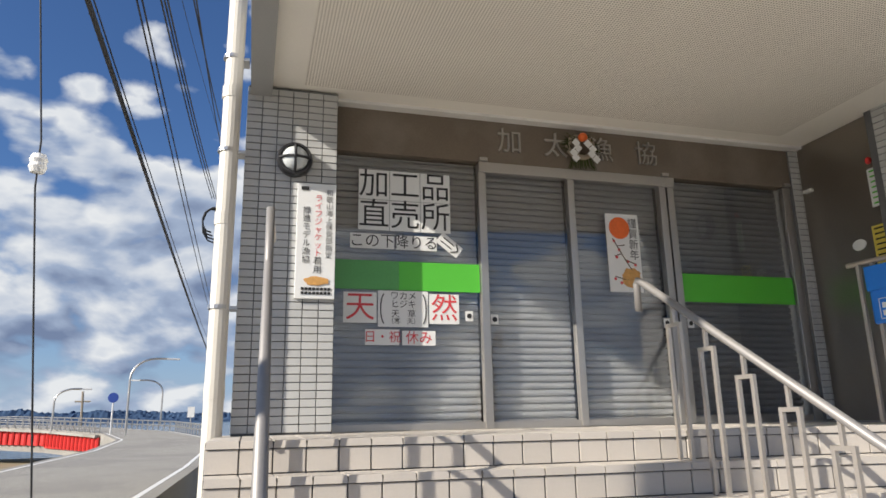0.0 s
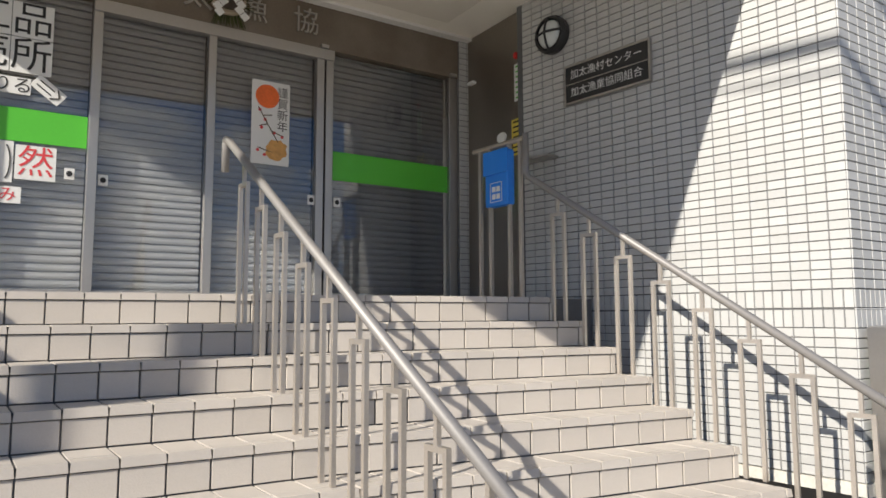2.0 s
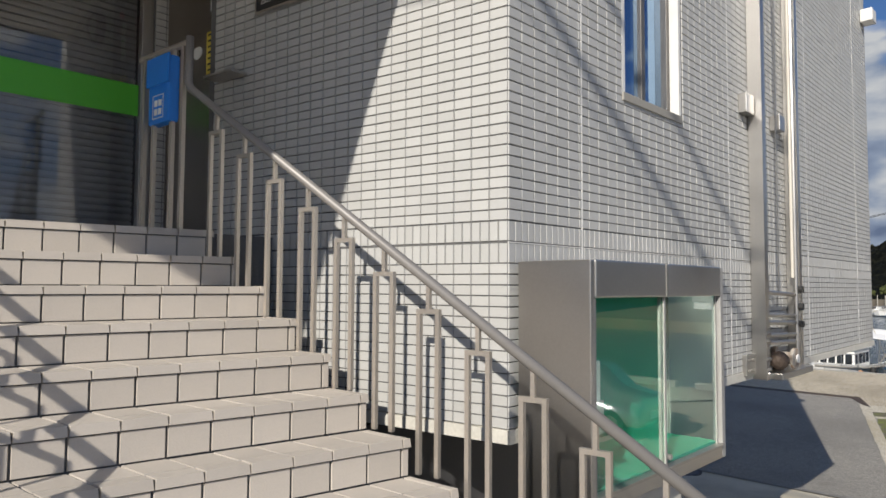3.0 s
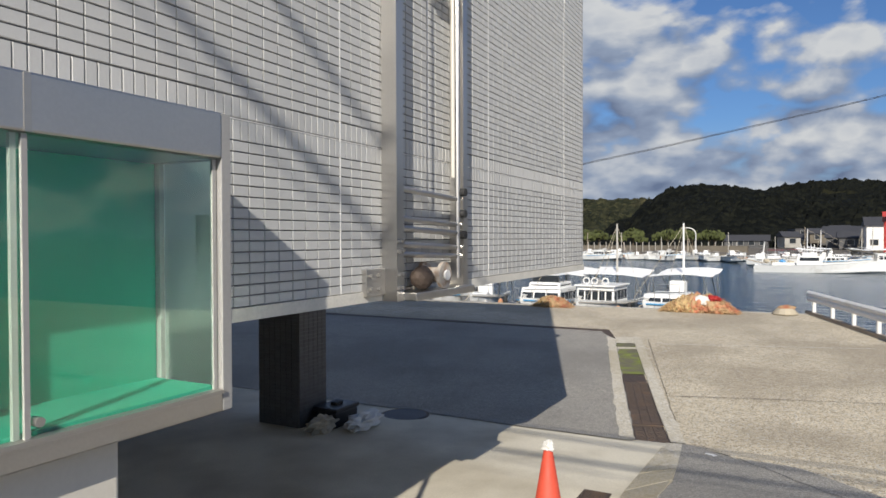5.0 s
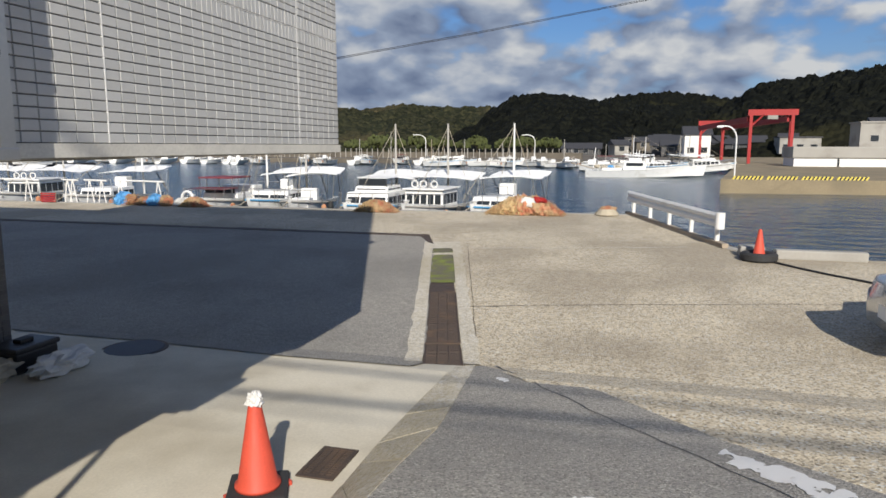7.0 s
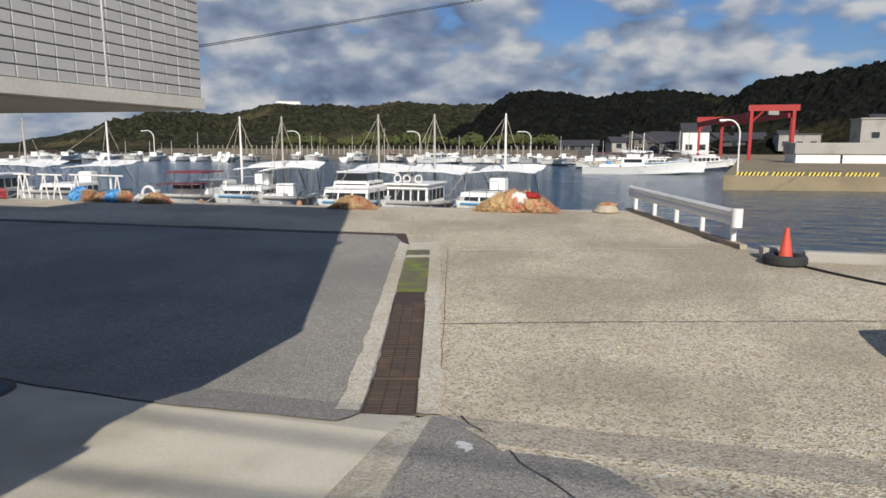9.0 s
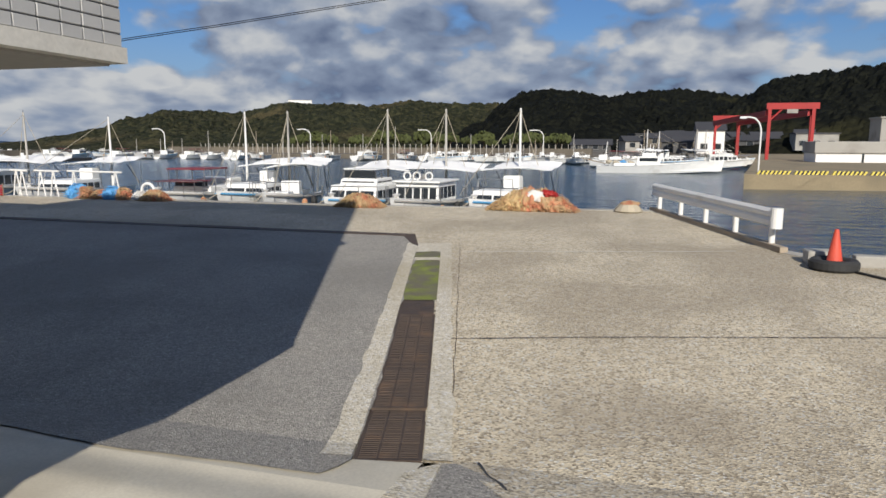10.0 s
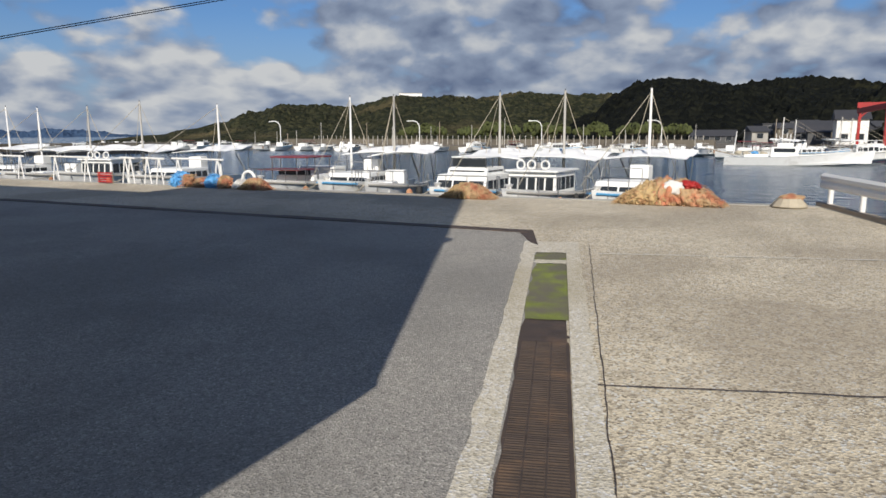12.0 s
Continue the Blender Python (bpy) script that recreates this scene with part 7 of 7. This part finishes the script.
for a, b, r in CABLES:
    a, b = Vector(a), Vector(b)
    c = thing("overhead_cable", "thick twisted black overhead cable" if r > 0.03 else "thin black overhead cable above the street", "cable", group="street cables")
    a2 = a + (a - b).normalized() * 5.5
    pts = [a2 + (b - a2) * (i / 10) + Vector((0, 0, -0.25 * math.sin(math.pi * i / 10))) for i in range(11)]
    if b.y > 40:
        pts = [a2 + (a - b).normalized() * 24] + pts
    part("strand", path_tube(bmesh.new(), pts, r, 6), M["cable"], c)
    if r > 0.03:
        bm = bmesh.new()
        for i in range(-40, 90):
            p = a2 + (b - a2) * (i / 90) + Vector((0, 0, -0.25 * math.sin(math.pi * max(i, 0) / 90)))
            bmesh.ops.create_icosphere(bm, subdivisions=1, radius=r * 1.35, matrix=Matrix.Translation(p) @ Matrix.Diagonal((0.8, 2.2, 0.8, 1)))
        tagged(part("spiral_wrap", bm, M["cable"], c), kind="stuff")
loop = thing("cable_loops", "bundle of looped black service cables on the eaves", "cable")
bm = bmesh.new()
for k in range(4):
    r = 0.55 + 0.1 * k
    path_tube(bm, [Vector((-1.25 + 0.05 * k + 0.5 * r * math.cos(i * 0.6), 24.5, 7.0 - 0.5 * r + r * 0.75 * math.sin(i * 0.6))) for i in range(9)], 0.03, 5)
part("loops", bm, M["cable"], loop)
guy = thing("guy_wire", "thin steel guy wire with a white ball insulator", "guy wire")
part("wire", path_tube(bmesh.new(), [Vector((-1.10, 6.68, -1.3)), Vector((-1.40, 6.6, 1.9)), Vector((-1.40, 6.6, 2.3)), Vector((-1.85, 6.45, 6.6))], 0.008, 5), M["cable"], guy)
part("insulator", lathe(bmesh.new(), [(0.0, -0.085), (0.05, -0.075), (0.068, -0.03), (0.058, 0.0), (0.068, 0.03), (0.05, 0.075), (0.0, 0.085)], 14, Matrix.Translation((-1.40, 6.6, 2.1))), M["white_paint"], guy)

# downpipe at the building corner
dp = thing("downpipe", "cream plastic downpipe with steel clamps at the building corner", "pipe")
part("pipe", rod(bmesh.new(), (0.10, 5.10, -1.4), (0.125, 5.10, 7.0), 0.057, 16), M["pvc"], dp)
for z in (-0.35, 0.75, 1.75, 2.4):
    part("clamp", rod(bmesh.new(), (0.10, 5.10, z - 0.012), (0.10, 5.10, z + 0.012), 0.062, 16), M["steel"], dp)
    part("clamp_arm", box(bmesh.new(), 0.15, 0.205, 5.09, 5.2, z - 0.01, z + 0.01), M["steel"], dp)
for z in (0.25, 1.30, 2.15):
    part("socket", rod(bmesh.new(), (0.105, 5.10, z - 0.04), (0.105, 5.10, z + 0.04), 0.0595, 16), M["pvc"], dp)

# utility pole on the street behind the walk, whose shadow falls on the steps
up = thing("utility_pole", "concrete utility pole with crossarms beside the street", "utility pole")
part("shaft", rod(bmesh.new(), (-3.4, 1.75, -1.4), (-3.4, 1.75, 7.6), 0.16, 14, 0.11), M["concrete"], up)
for z in (5.4, 6.4):
    part("crossarm", box(bmesh.new(), -4.3, -2.5, 1.70, 1.80, z, z + 0.09), M["steel"], up)

# ---- silver car at the quay side ----
car = thing("car", "silver small hatchback parked on the quay", "car", at=pose(16.15, -4.85, pad_z(16) - 0.012, 0, 0, 0))
sec = [(-0.70, 0.28), (-0.76, 0.45), (-0.76, 0.72), (-0.70, 0.92), (-0.58, 1.42), (-0.45, 1.50), (0.45, 1.50), (0.58, 1.42), (0.70, 0.92), (0.76, 0.72), (0.76, 0.45), (0.70, 0.28)]
st = [(1.72, 0.80, 0.45), (1.66, 0.95, 0.50), (1.05, 1.0, 0.60), (0.62, 1.0, 0.94), (0.2, 1.0, 1.0), (-1.2, 1.0, 1.0), (-1.6, 0.98, 0.92), (-1.72, 0.92, 0.60)]
bm = bmesh.new()
rings = []
for y, kx, kz in st:
    rings.append([bm.verts.new((x * kx, y, 0.28 + (z - 0.28) * (kz if z > 0.75 else min(1, kz + 0.4)))) for x, z in sec])
for a, b in zip(rings, rings[1:]):
    for j in range(len(a)):
        bm.faces.new((a[j], b[j], b[(j + 1) % len(a)], a[(j + 1) % len(a)]))
bm.faces.new(rings[0])
bm.faces.new(rings[-1][::-1])
bmesh.ops.recalc_face_normals(bm, faces=bm.faces[:])
part("body", bm, M["car"], car, smooth=True)
for x in (-0.68, 0.68):
    for y in (-1.12, 1.12):
        wl = part("wheel", rod(bmesh.new(), (x - 0.08, y, 0.29), (x + 0.08, y, 0.29), 0.29, 20), M["rubber"], car)
        part("rim", rod(bmesh.new(), (x + 0.082 * (1 if x > 0 else -1), y, 0.29), (x + 0.09 * (1 if x > 0 else -1), y, 0.29), 0.18, 14), M["alu"], wl)
for x in (-0.48, 0.48):
    part("headlight", lump(bmesh.new(), (x, 1.60, 0.66), (0.17, 0.09, 0.09), 0.0, 1, 2), M["lamp_glass"], car)
part("number_plate", box(bmesh.new(), -0.165, 0.165, 1.712, 1.725, 0.40, 0.56), M["paper"], car)

# ---- entrance signs and fittings ----
RIGHT, UP = (1, 0, 0), (0, 0, 1)
GY = 5.402


def placard(x0, x1, z0, z1, text, ink, label, size=None, y=GY):
    s = thing("paper_sign", label, "sign", group="paper signs")
    part("sheet", box(bmesh.new(), x0, x1, y - 0.002, y + 0.002, z0, z1), M["paper"], s)
    if text:
        n = len(text)
        w, h = x1 - x0, z1 - z0
        sz = size or min(h * 0.98, w / n * 1.08)
        writing("lettering", text, sz, ((x0 + x1) / 2, y - 0.004, (z0 + z1) / 2 - sz * 0.02), RIGHT, UP, M[ink], s)
    return s


cell = 0.222
for r, row in enumerate(("加工品", "直売所")):
    for c, ch in enumerate(row):
        x0, z1 = 0.98 + c * (cell + 0.003), 1.815 - r * (cell + 0.003)
        placard(x0, x0 + cell - 0.002, z1 - cell + 0.002, z1, ch, "ink", "white sheet with one bold black character on the glass", 0.225)
placard(0.925, 1.235, 1.235, 1.342, "この下", "ink", "white strip with thin black characters on the glass", 0.108)
placard(1.245, 1.545, 1.235, 1.338, "降りる", "ink", "white strip with thin black characters on the glass", 0.106)
arrow = thing("arrow_sign", "tilted white paper with a hollow black arrow", "sign")
am = Matrix.Translation((1.640, GY, 1.285)) @ Matrix.Rotation(radians(38), 4, "Y")
part("sheet", box(bmesh.new(), -0.095, 0.095, -0.002, 0.002, -0.045, 0.045, am), M["paper"], arrow)
bm = bmesh.new()
box(bm, -0.07, 0.03, -0.005, -0.003, 0.012, 0.020, am)
box(bm, -0.07, 0.03, -0.005, -0.003, -0.020, -0.012, am)
for sg in (1, -1):
    box(bm, -0.055, 0.0, -0.006, -0.004, -0.004, 0.004, am @ Matrix.Translation((0.075, 0, 0)) @ Matrix.Rotation(radians(-45 * sg), 4, "Y"))
part("print", bm, M["ink"], arrow)
for x0, x1, mt, lab in ((0.815, 1.268, "green_film2", "pale worn green film band on the glass"), (1.269, 1.862, "green_film", "bright green film band on the glass"), (3.535, 4.595, "green_film", "bright green film band on the glass")):
    if mt not in M:
        M[mt] = mat("worn_green_film", (0.10, 0.36, 0.10), 0.4, vary=0.12, scale=3, bump=0)
    gb2 = thing("green_band", lab, "film", group="green bands")
    part("film", box(bmesh.new(), x0, x1, GY - 0.001, GY + 0.002, 0.945 if x0 < 3 else 0.925, 1.15), M[mt], gb2)
placard(0.885, 1.112, 0.715, 0.925, "天", "red_ink", "white sheet with one large red character on the glass", 0.21)
placard(1.485, 1.700, 0.715, 0.925, "然", "red_ink", "white sheet with one large red character on the glass", 0.20)
mid = placard(1.122, 1.475, 0.690, 0.940, "", "ink", "white sheet with four lines of black writing in brackets")
for txt, z, sz in (("ワカメ", 0.903, 0.062), ("ヒジキ", 0.845, 0.060), ("天　草", 0.778, 0.058), ("（寒　天）", 0.728, 0.045)):
    writing("lettering", txt, sz, (1.30, GY - 0.004, z), RIGHT, UP, M["ink"], mid)
for sx in (-1, 1):
    bm = path_tube(bmesh.new(), [Vector((1.30 + sx * (0.125 + 0.035 * math.cos(a)), GY - 0.003, 0.815 + 0.11 * math.sin(a))) for a in [(-1.2 + 0.3 * i) for i in range(9)]], 0.004, 5)
    part("bracket_mark", bm, M["ink"], mid)
placard(1.035, 1.270, 0.565, 0.672, "日・祝", "red_ink", "white strip with red characters on the glass", 0.085)
placard(1.290, 1.525, 0.565, 0.665, "休み", "red_ink", "white strip with red characters on the glass", 0.095)
for x, z in ((1.775, 0.775), (1.965, 0.755), (3.37, 0.755), (3.58, 0.755)):
    lk = thing("lock_sticker", "small square lock sticker on the glass", "sticker", group="lock stickers")
    part("plate", box(bmesh.new(), x - 0.028, x + 0.028, GY - 0.002, GY + 0.001, z - 0.035, z + 0.035), M["paper"], lk)
    part("keyhole", rod(bmesh.new(), (x, GY - 0.006, z), (x, GY - 0.003, z), 0.018, 12), M["ink"], lk)
poster = thing("new_year_poster", "white New Year poster with an orange sun and plum branch", "poster")
PX0, PX1, PZ0, PZ1 = 2.905, 3.19, 0.985, 1.605
part("sheet", box(bmesh.new(), PX0, PX1, GY - 0.003, GY, PZ0, PZ1), M["paper"], poster)
bm = rod(bmesh.new(), (PX0 + 0.115, GY - 0.007, PZ1 - 0.115), (PX0 + 0.115, GY - 0.0045, PZ1 - 0.115), 0.088, 28)
part("sun_disc", bm, M["orange"], poster)
writing("lettering", "謹賀新年", 0.085, (PX1 - 0.055, GY - 0.0055, PZ1 - 0.205), RIGHT, UP, M["ink"], poster, vertical=True)
bm = lump(bmesh.new(), (PX0 + 0.19, GY - 0.006, PZ0 + 0.11), (0.075, 0.003, 0.075), 0.35, 6, 3)
part("gold_ornament", bm, M["gold"], poster)
bm = bmesh.new()
for a, b in (((0.05, 0.42), (0.12, 0.30)), ((0.12, 0.30), (0.20, 0.17)), ((0.12, 0.30), (0.06, 0.28)), ((0.15, 0.25), (0.24, 0.22)), ((0.05, 0.12), (0.16, 0.09)), ((0.09, 0.36), (0.15, 0.37))):
    rod(bm, (PX0 + a[0], GY - 0.005, PZ0 + a[1]), (PX0 + b[0], GY - 0.005, PZ0 + b[1]), 0.004, 5)
part("branch", bm, M["bark"], poster)
bm = bmesh.new()
for x, z in ((0.06, 0.40), (0.10, 0.33), (0.075, 0.27), (0.17, 0.24), (0.23, 0.215), (0.05, 0.10), (0.10, 0.07)):
    rod(bm, (PX0 + x, GY - 0.007, PZ0 + z), (PX0 + x, GY - 0.005, PZ0 + z), 0.012, 8)
part("blossom", bm, M["red_ink"], poster)

# New Year wreath
wr = thing("new_year_wreath", "New Year straw wreath with an orange and white paper streamers", "wreath")
WC = Vector((2.70, 5.325, 2.07))
bm = bmesh.new()
path_tube(bm, [WC + Vector((0.11 * math.cos(i * 0.45), 0.0, 0.035 + 0.085 * math.sin(i * 0.45))) for i in range(15)], 0.022, 7)
part("straw_ring", bm, M["wood"], wr)
bm = bmesh.new()
for i in range(60):
    a = random.uniform(-0.4, 3.6)
    p = WC + Vector((0.11 * math.cos(a), -0.01, 0.03 + 0.085 * math.sin(a)))
    rod(bm, p, p + Vector((random.uniform(-0.05, 0.05) + 0.03 * math.cos(a), random.uniform(-0.03, 0.0), random.uniform(-0.05, 0.045))), 0.006, 4, 0.002)
for i in range(40):
    x = random.uniform(-0.12, 0.13)
    rod(bm, WC + Vector((x * 0.6, 0, -0.02)), WC + Vector((x, 0.01, -0.15 + random.uniform(0, 0.04))), 0.003, 4)
part("fern_and_straw", bm, M["leaf"], wr)
part("bitter_orange", lump(bmesh.new(), WC + Vector((0.005, -0.035, 0.105)), (0.038, 0.035, 0.034), 0.03, 3, 3), M["orange"], wr, smooth=True)
for sx in (-0.05, 0.05):
    bm = bmesh.new()
    for k in range(4):
        o = WC + Vector((sx + (0.016 if k % 2 else -0.010) + sx * 0.25 * k, -0.045 - 0.002 * k, 0.05 - 0.042 * k))
        box(bm, -0.026, 0.026, -0.001, 0.001, -0.026, 0.026, Matrix.Translation(o) @ Matrix.Rotation(radians(45), 4, "Y"))
    part("paper_streamer", bm, M["paper"], wr)


def bulkhead_lamp(center, out, r, label):
    """Round wall lamp: dark ring, frosted dome and a cross guard."""
    out = Vector(out).normalized()
    q = Matrix.Translation(center) @ out.to_track_quat("Z", "Y").to_matrix().to_4x4()
    l = thing("wall_lamp", label, "wall lamp", group="round wall lamps")
    part("ring", lathe(bmesh.new(), [(r * 0.75, 0.0), (r * 1.18, 0.0), (r * 1.22, 0.05), (r * 1.12, 0.075), (r * 0.96, 0.075), (r * 0.94, 0.05), (r * 0.75, 0.04)], 28, q), M["black_plastic"], l)
    part("dome", lathe(bmesh.new(), [(r * 0.95, 0.045), (r * 0.85, 0.075), (r * 0.6, 0.098), (r * 0.3, 0.108), (0.0, 0.11)], 28, q), M["lamp_glass"], l, smooth=True)
    bm = bmesh.new()
    for a in (0, math.pi / 2):
        m = q @ Matrix.Rotation(a, 4, "Z")
        path_tube(bm, [m @ Vector((x * r, 0, z)) for x, z in ((-1.05, 0.07), (-0.7, 0.10), (0, 0.122), (0.7, 0.10), (1.05, 0.07))], 0.009, 6)
    part("cross_guard", bm, M["black_plastic"], l)
    return l


bulkhead_lamp((0.52, 5.189, 1.75), (0, -1, 0), 0.095, "round wall lamp with black cross guard on the column")
WB = Vector((FX0, FY, 0)) + WN * 0.008


def on_west(u, z, d=0.0):
    p = WB + WU * u + WN * d
    return Vector((p.x, p.y, z))


bulkhead_lamp(on_west(1.87, 1.92, 0.0), WN, 0.115, "round wall lamp with black cross guard on the tiled wall")
WM = Matrix((-WU, Vector((0, 0, 1)), WN)).transposed().to_4x4()

plq = thing("name_plaque", "black stone name plaque with raised pale characters", "plaque")
m = Matrix.Translation(on_west(1.425, 1.51)) @ WM
part("slab", box(bmesh.new(), -0.335, 0.335, -0.13, 0.13, 0.0, 0.022, m, bevel=0.003), mat("black_stone", (0.03, 0.03, 0.03), 0.35, vary=0.3, scale=20, grain=200, bump=0.1), plq)
bm = bmesh.new()
for a in ((-0.34, 0.34, 0.128, 0.14), (-0.34, 0.34, -0.14, -0.128), (-0.346, -0.334, -0.14, 0.14), (0.334, 0.346, -0.14, 0.14)):
    box(bm, a[0], a[1], a[2], a[3], 0.0, 0.026, m)
box(bm, -0.33, 0.33, -0.003, 0.003, 0.022, 0.025, m)
part("frame", bm, M["steel"], plq)
for txt, z in (("加太漁村センター", 0.063), ("加太漁業協同組合", -0.065)):
    writing("lettering", txt, 0.073, m @ Vector((0, z, 0.025)), -WU, UP, M["paper"], plq)

# standing sign on the column
vs_ = thing("vertical_sign", "tall white enamel sign with vertical black and red writing", "sign")
part("board", box(bmesh.new(), 0.545, 0.798, 5.168, 5.188, 0.83, 1.60, bevel=0.004), M["paper"], vs_)
VY = 5.165
writing("lettering", "和歌山海上保安部指定", 0.047, (0.755, VY, 1.325), RIGHT, UP, M["ink"], vs_, vertical=True)
writing("lettering", "ライフジャケット", 0.053, (0.685, VY, 1.31), RIGHT, UP, M["red_ink"], vs_, vertical=True)
writing("lettering", "着用", 0.058, (0.685, VY, 1.045), RIGHT, UP, M["ink"], vs_, vertical=True)
writing("lettering", "推進モデル漁協", 0.055, (0.610, VY, 1.245), RIGHT, UP, M["ink"], vs_, vertical=True)
bm = lump(bmesh.new(), (0.68, VY - 0.001, 0.945), (0.075, 0.002, 0.028), 0.5, 8, 3)
part("picture", bm, M["gold"], vs_)
bm = bmesh.new()
for z in (0.885, 0.858):
    for k in range(8):
        box(bm, 0.585 + k * 0.024, 0.603 + k * 0.024, VY - 0.001, VY + 0.001, z, z + 0.017)
box(bm, 0.57, 0.62, VY - 0.001, VY + 0.001, 1.55, 1.575)
part("small_print", bm, M["ink"], vs_)

# small signs on the steel panel and the landing rail
for nm, y0, y1, z0, z1, mt, lab in (("green_sign", 4.62, 4.70, 1.56, 1.86, "paper", "narrow white and green printed sign on the panel"), ("yellow_sign", 4.62, 4.74, 1.13, 1.42, "yellow", "yellow printed notice on the steel panel"), ("oval_plate", 4.82, 4.92, 1.27, 1.35, "paper", "small white oval plate on the panel")):
    sg = thing(nm, lab, "sign")
    x = 4.772
    if nm == "oval_plate":
        part("plate", lathe(bmesh.new(), [(0.0, 0.0), (0.055, 0.0), (0.05, 0.008), (0.0, 0.009)], 20, Matrix.Translation((x, 4.87, 1.31)) @ Matrix.Rotation(-math.pi / 2, 4, "Y") @ Matrix.Diagonal((0.8, 1.15, 1, 1))), M["paper"], sg)
        continue
    part("plate", box(bmesh.new(), x - 0.004, x, y0, y1, z0, z1), M[mt], sg)
    bm = bmesh.new()
    for k in range(7):
        z = z0 + 0.02 + k * (z1 - z0 - 0.05) / 6
        box(bm, x - 0.0055, x - 0.0042, y0 + 0.02, y1 - 0.02, z, z + 0.012)
    part("print", bm, M["green_film"] if nm == "green_sign" else M["ink"], sg)
bell = thing("alarm_lamp", "small red alarm lamp on the steel panel", "lamp")
part("dome", lump(bmesh.new(), (4.755, 4.66, 1.92), (0.02, 0.025, 0.03), 0, 1, 2), M["red"], bell)
tap = thing("door_stop", "small white latch on the steel panel", "latch")
part("body", box(bmesh.new(), 4.735, 4.775, 5.22, 5.30, 1.86, 1.885, bevel=0.004), M["paper"], tap)

bag = thing("mail_bag", "blue vinyl letter pouch hanging from the landing rail", "pouch")
bmx = pose(4.28, 4.25, 0.02, 0, 0, 3)
part("pouch", box(bmesh.new(), -0.05, 0.015, -0.12, 0.12, 0.60, 0.98, bmx, bevel=0.018), M["blue_bag"], bag)
part("flap", box(bmesh.new(), -0.062, -0.048, -0.125, 0.125, 0.82, 0.985, bmx, bevel=0.006), M["blue_bag"], bag)
bm = bmesh.new()
for y0, y1, z0, z1 in ((-0.06, 0.06, 0.76, 0.764), (-0.06, 0.06, 0.63, 0.634), (-0.06, -0.056, 0.63, 0.764), (0.056, 0.06, 0.63, 0.764), (-0.04, -0.005, 0.70, 0.735), (0.005, 0.04, 0.70, 0.735), (-0.04, -0.005, 0.65, 0.685), (0.005, 0.04, 0.65, 0.685)):
    box(bm, -0.0525, -0.0505, y0, y1, z0, z1, bmx)
part("print", bm, M["paper"], bag)
for y in (-0.09, 0.09):
    bm = path_tube(bmesh.new(), [bmx @ Vector((0.026 * math.cos(a), y, 1.0 + 0.03 * math.sin(a))) for a in [i * 0.7 for i in range(10)]], 0.004, 5)
    part("tie", bm, M["cable"], bag)
ledge = thing("shelf_bracket", "thin grey steel ledge on the tiled wall", "bracket")
m2 = Matrix.Translation(on_west(2.0, 1.02)) @ WM
part("plate", box(bmesh.new(), -0.14, 0.14, -0.008, 0.008, 0.0, 0.12, m2), M["steel"], ledge)
hook = thing("wall_hook", "small steel hook high on the tiled wall", "hook")
part("arm", path_tube(bmesh.new(), [on_west(0.93, 2.06, 0.0), on_west(0.93, 2.06, 0.05), on_west(0.93, 2.10, 0.07)], 0.008, 6), M["steel"], hook)
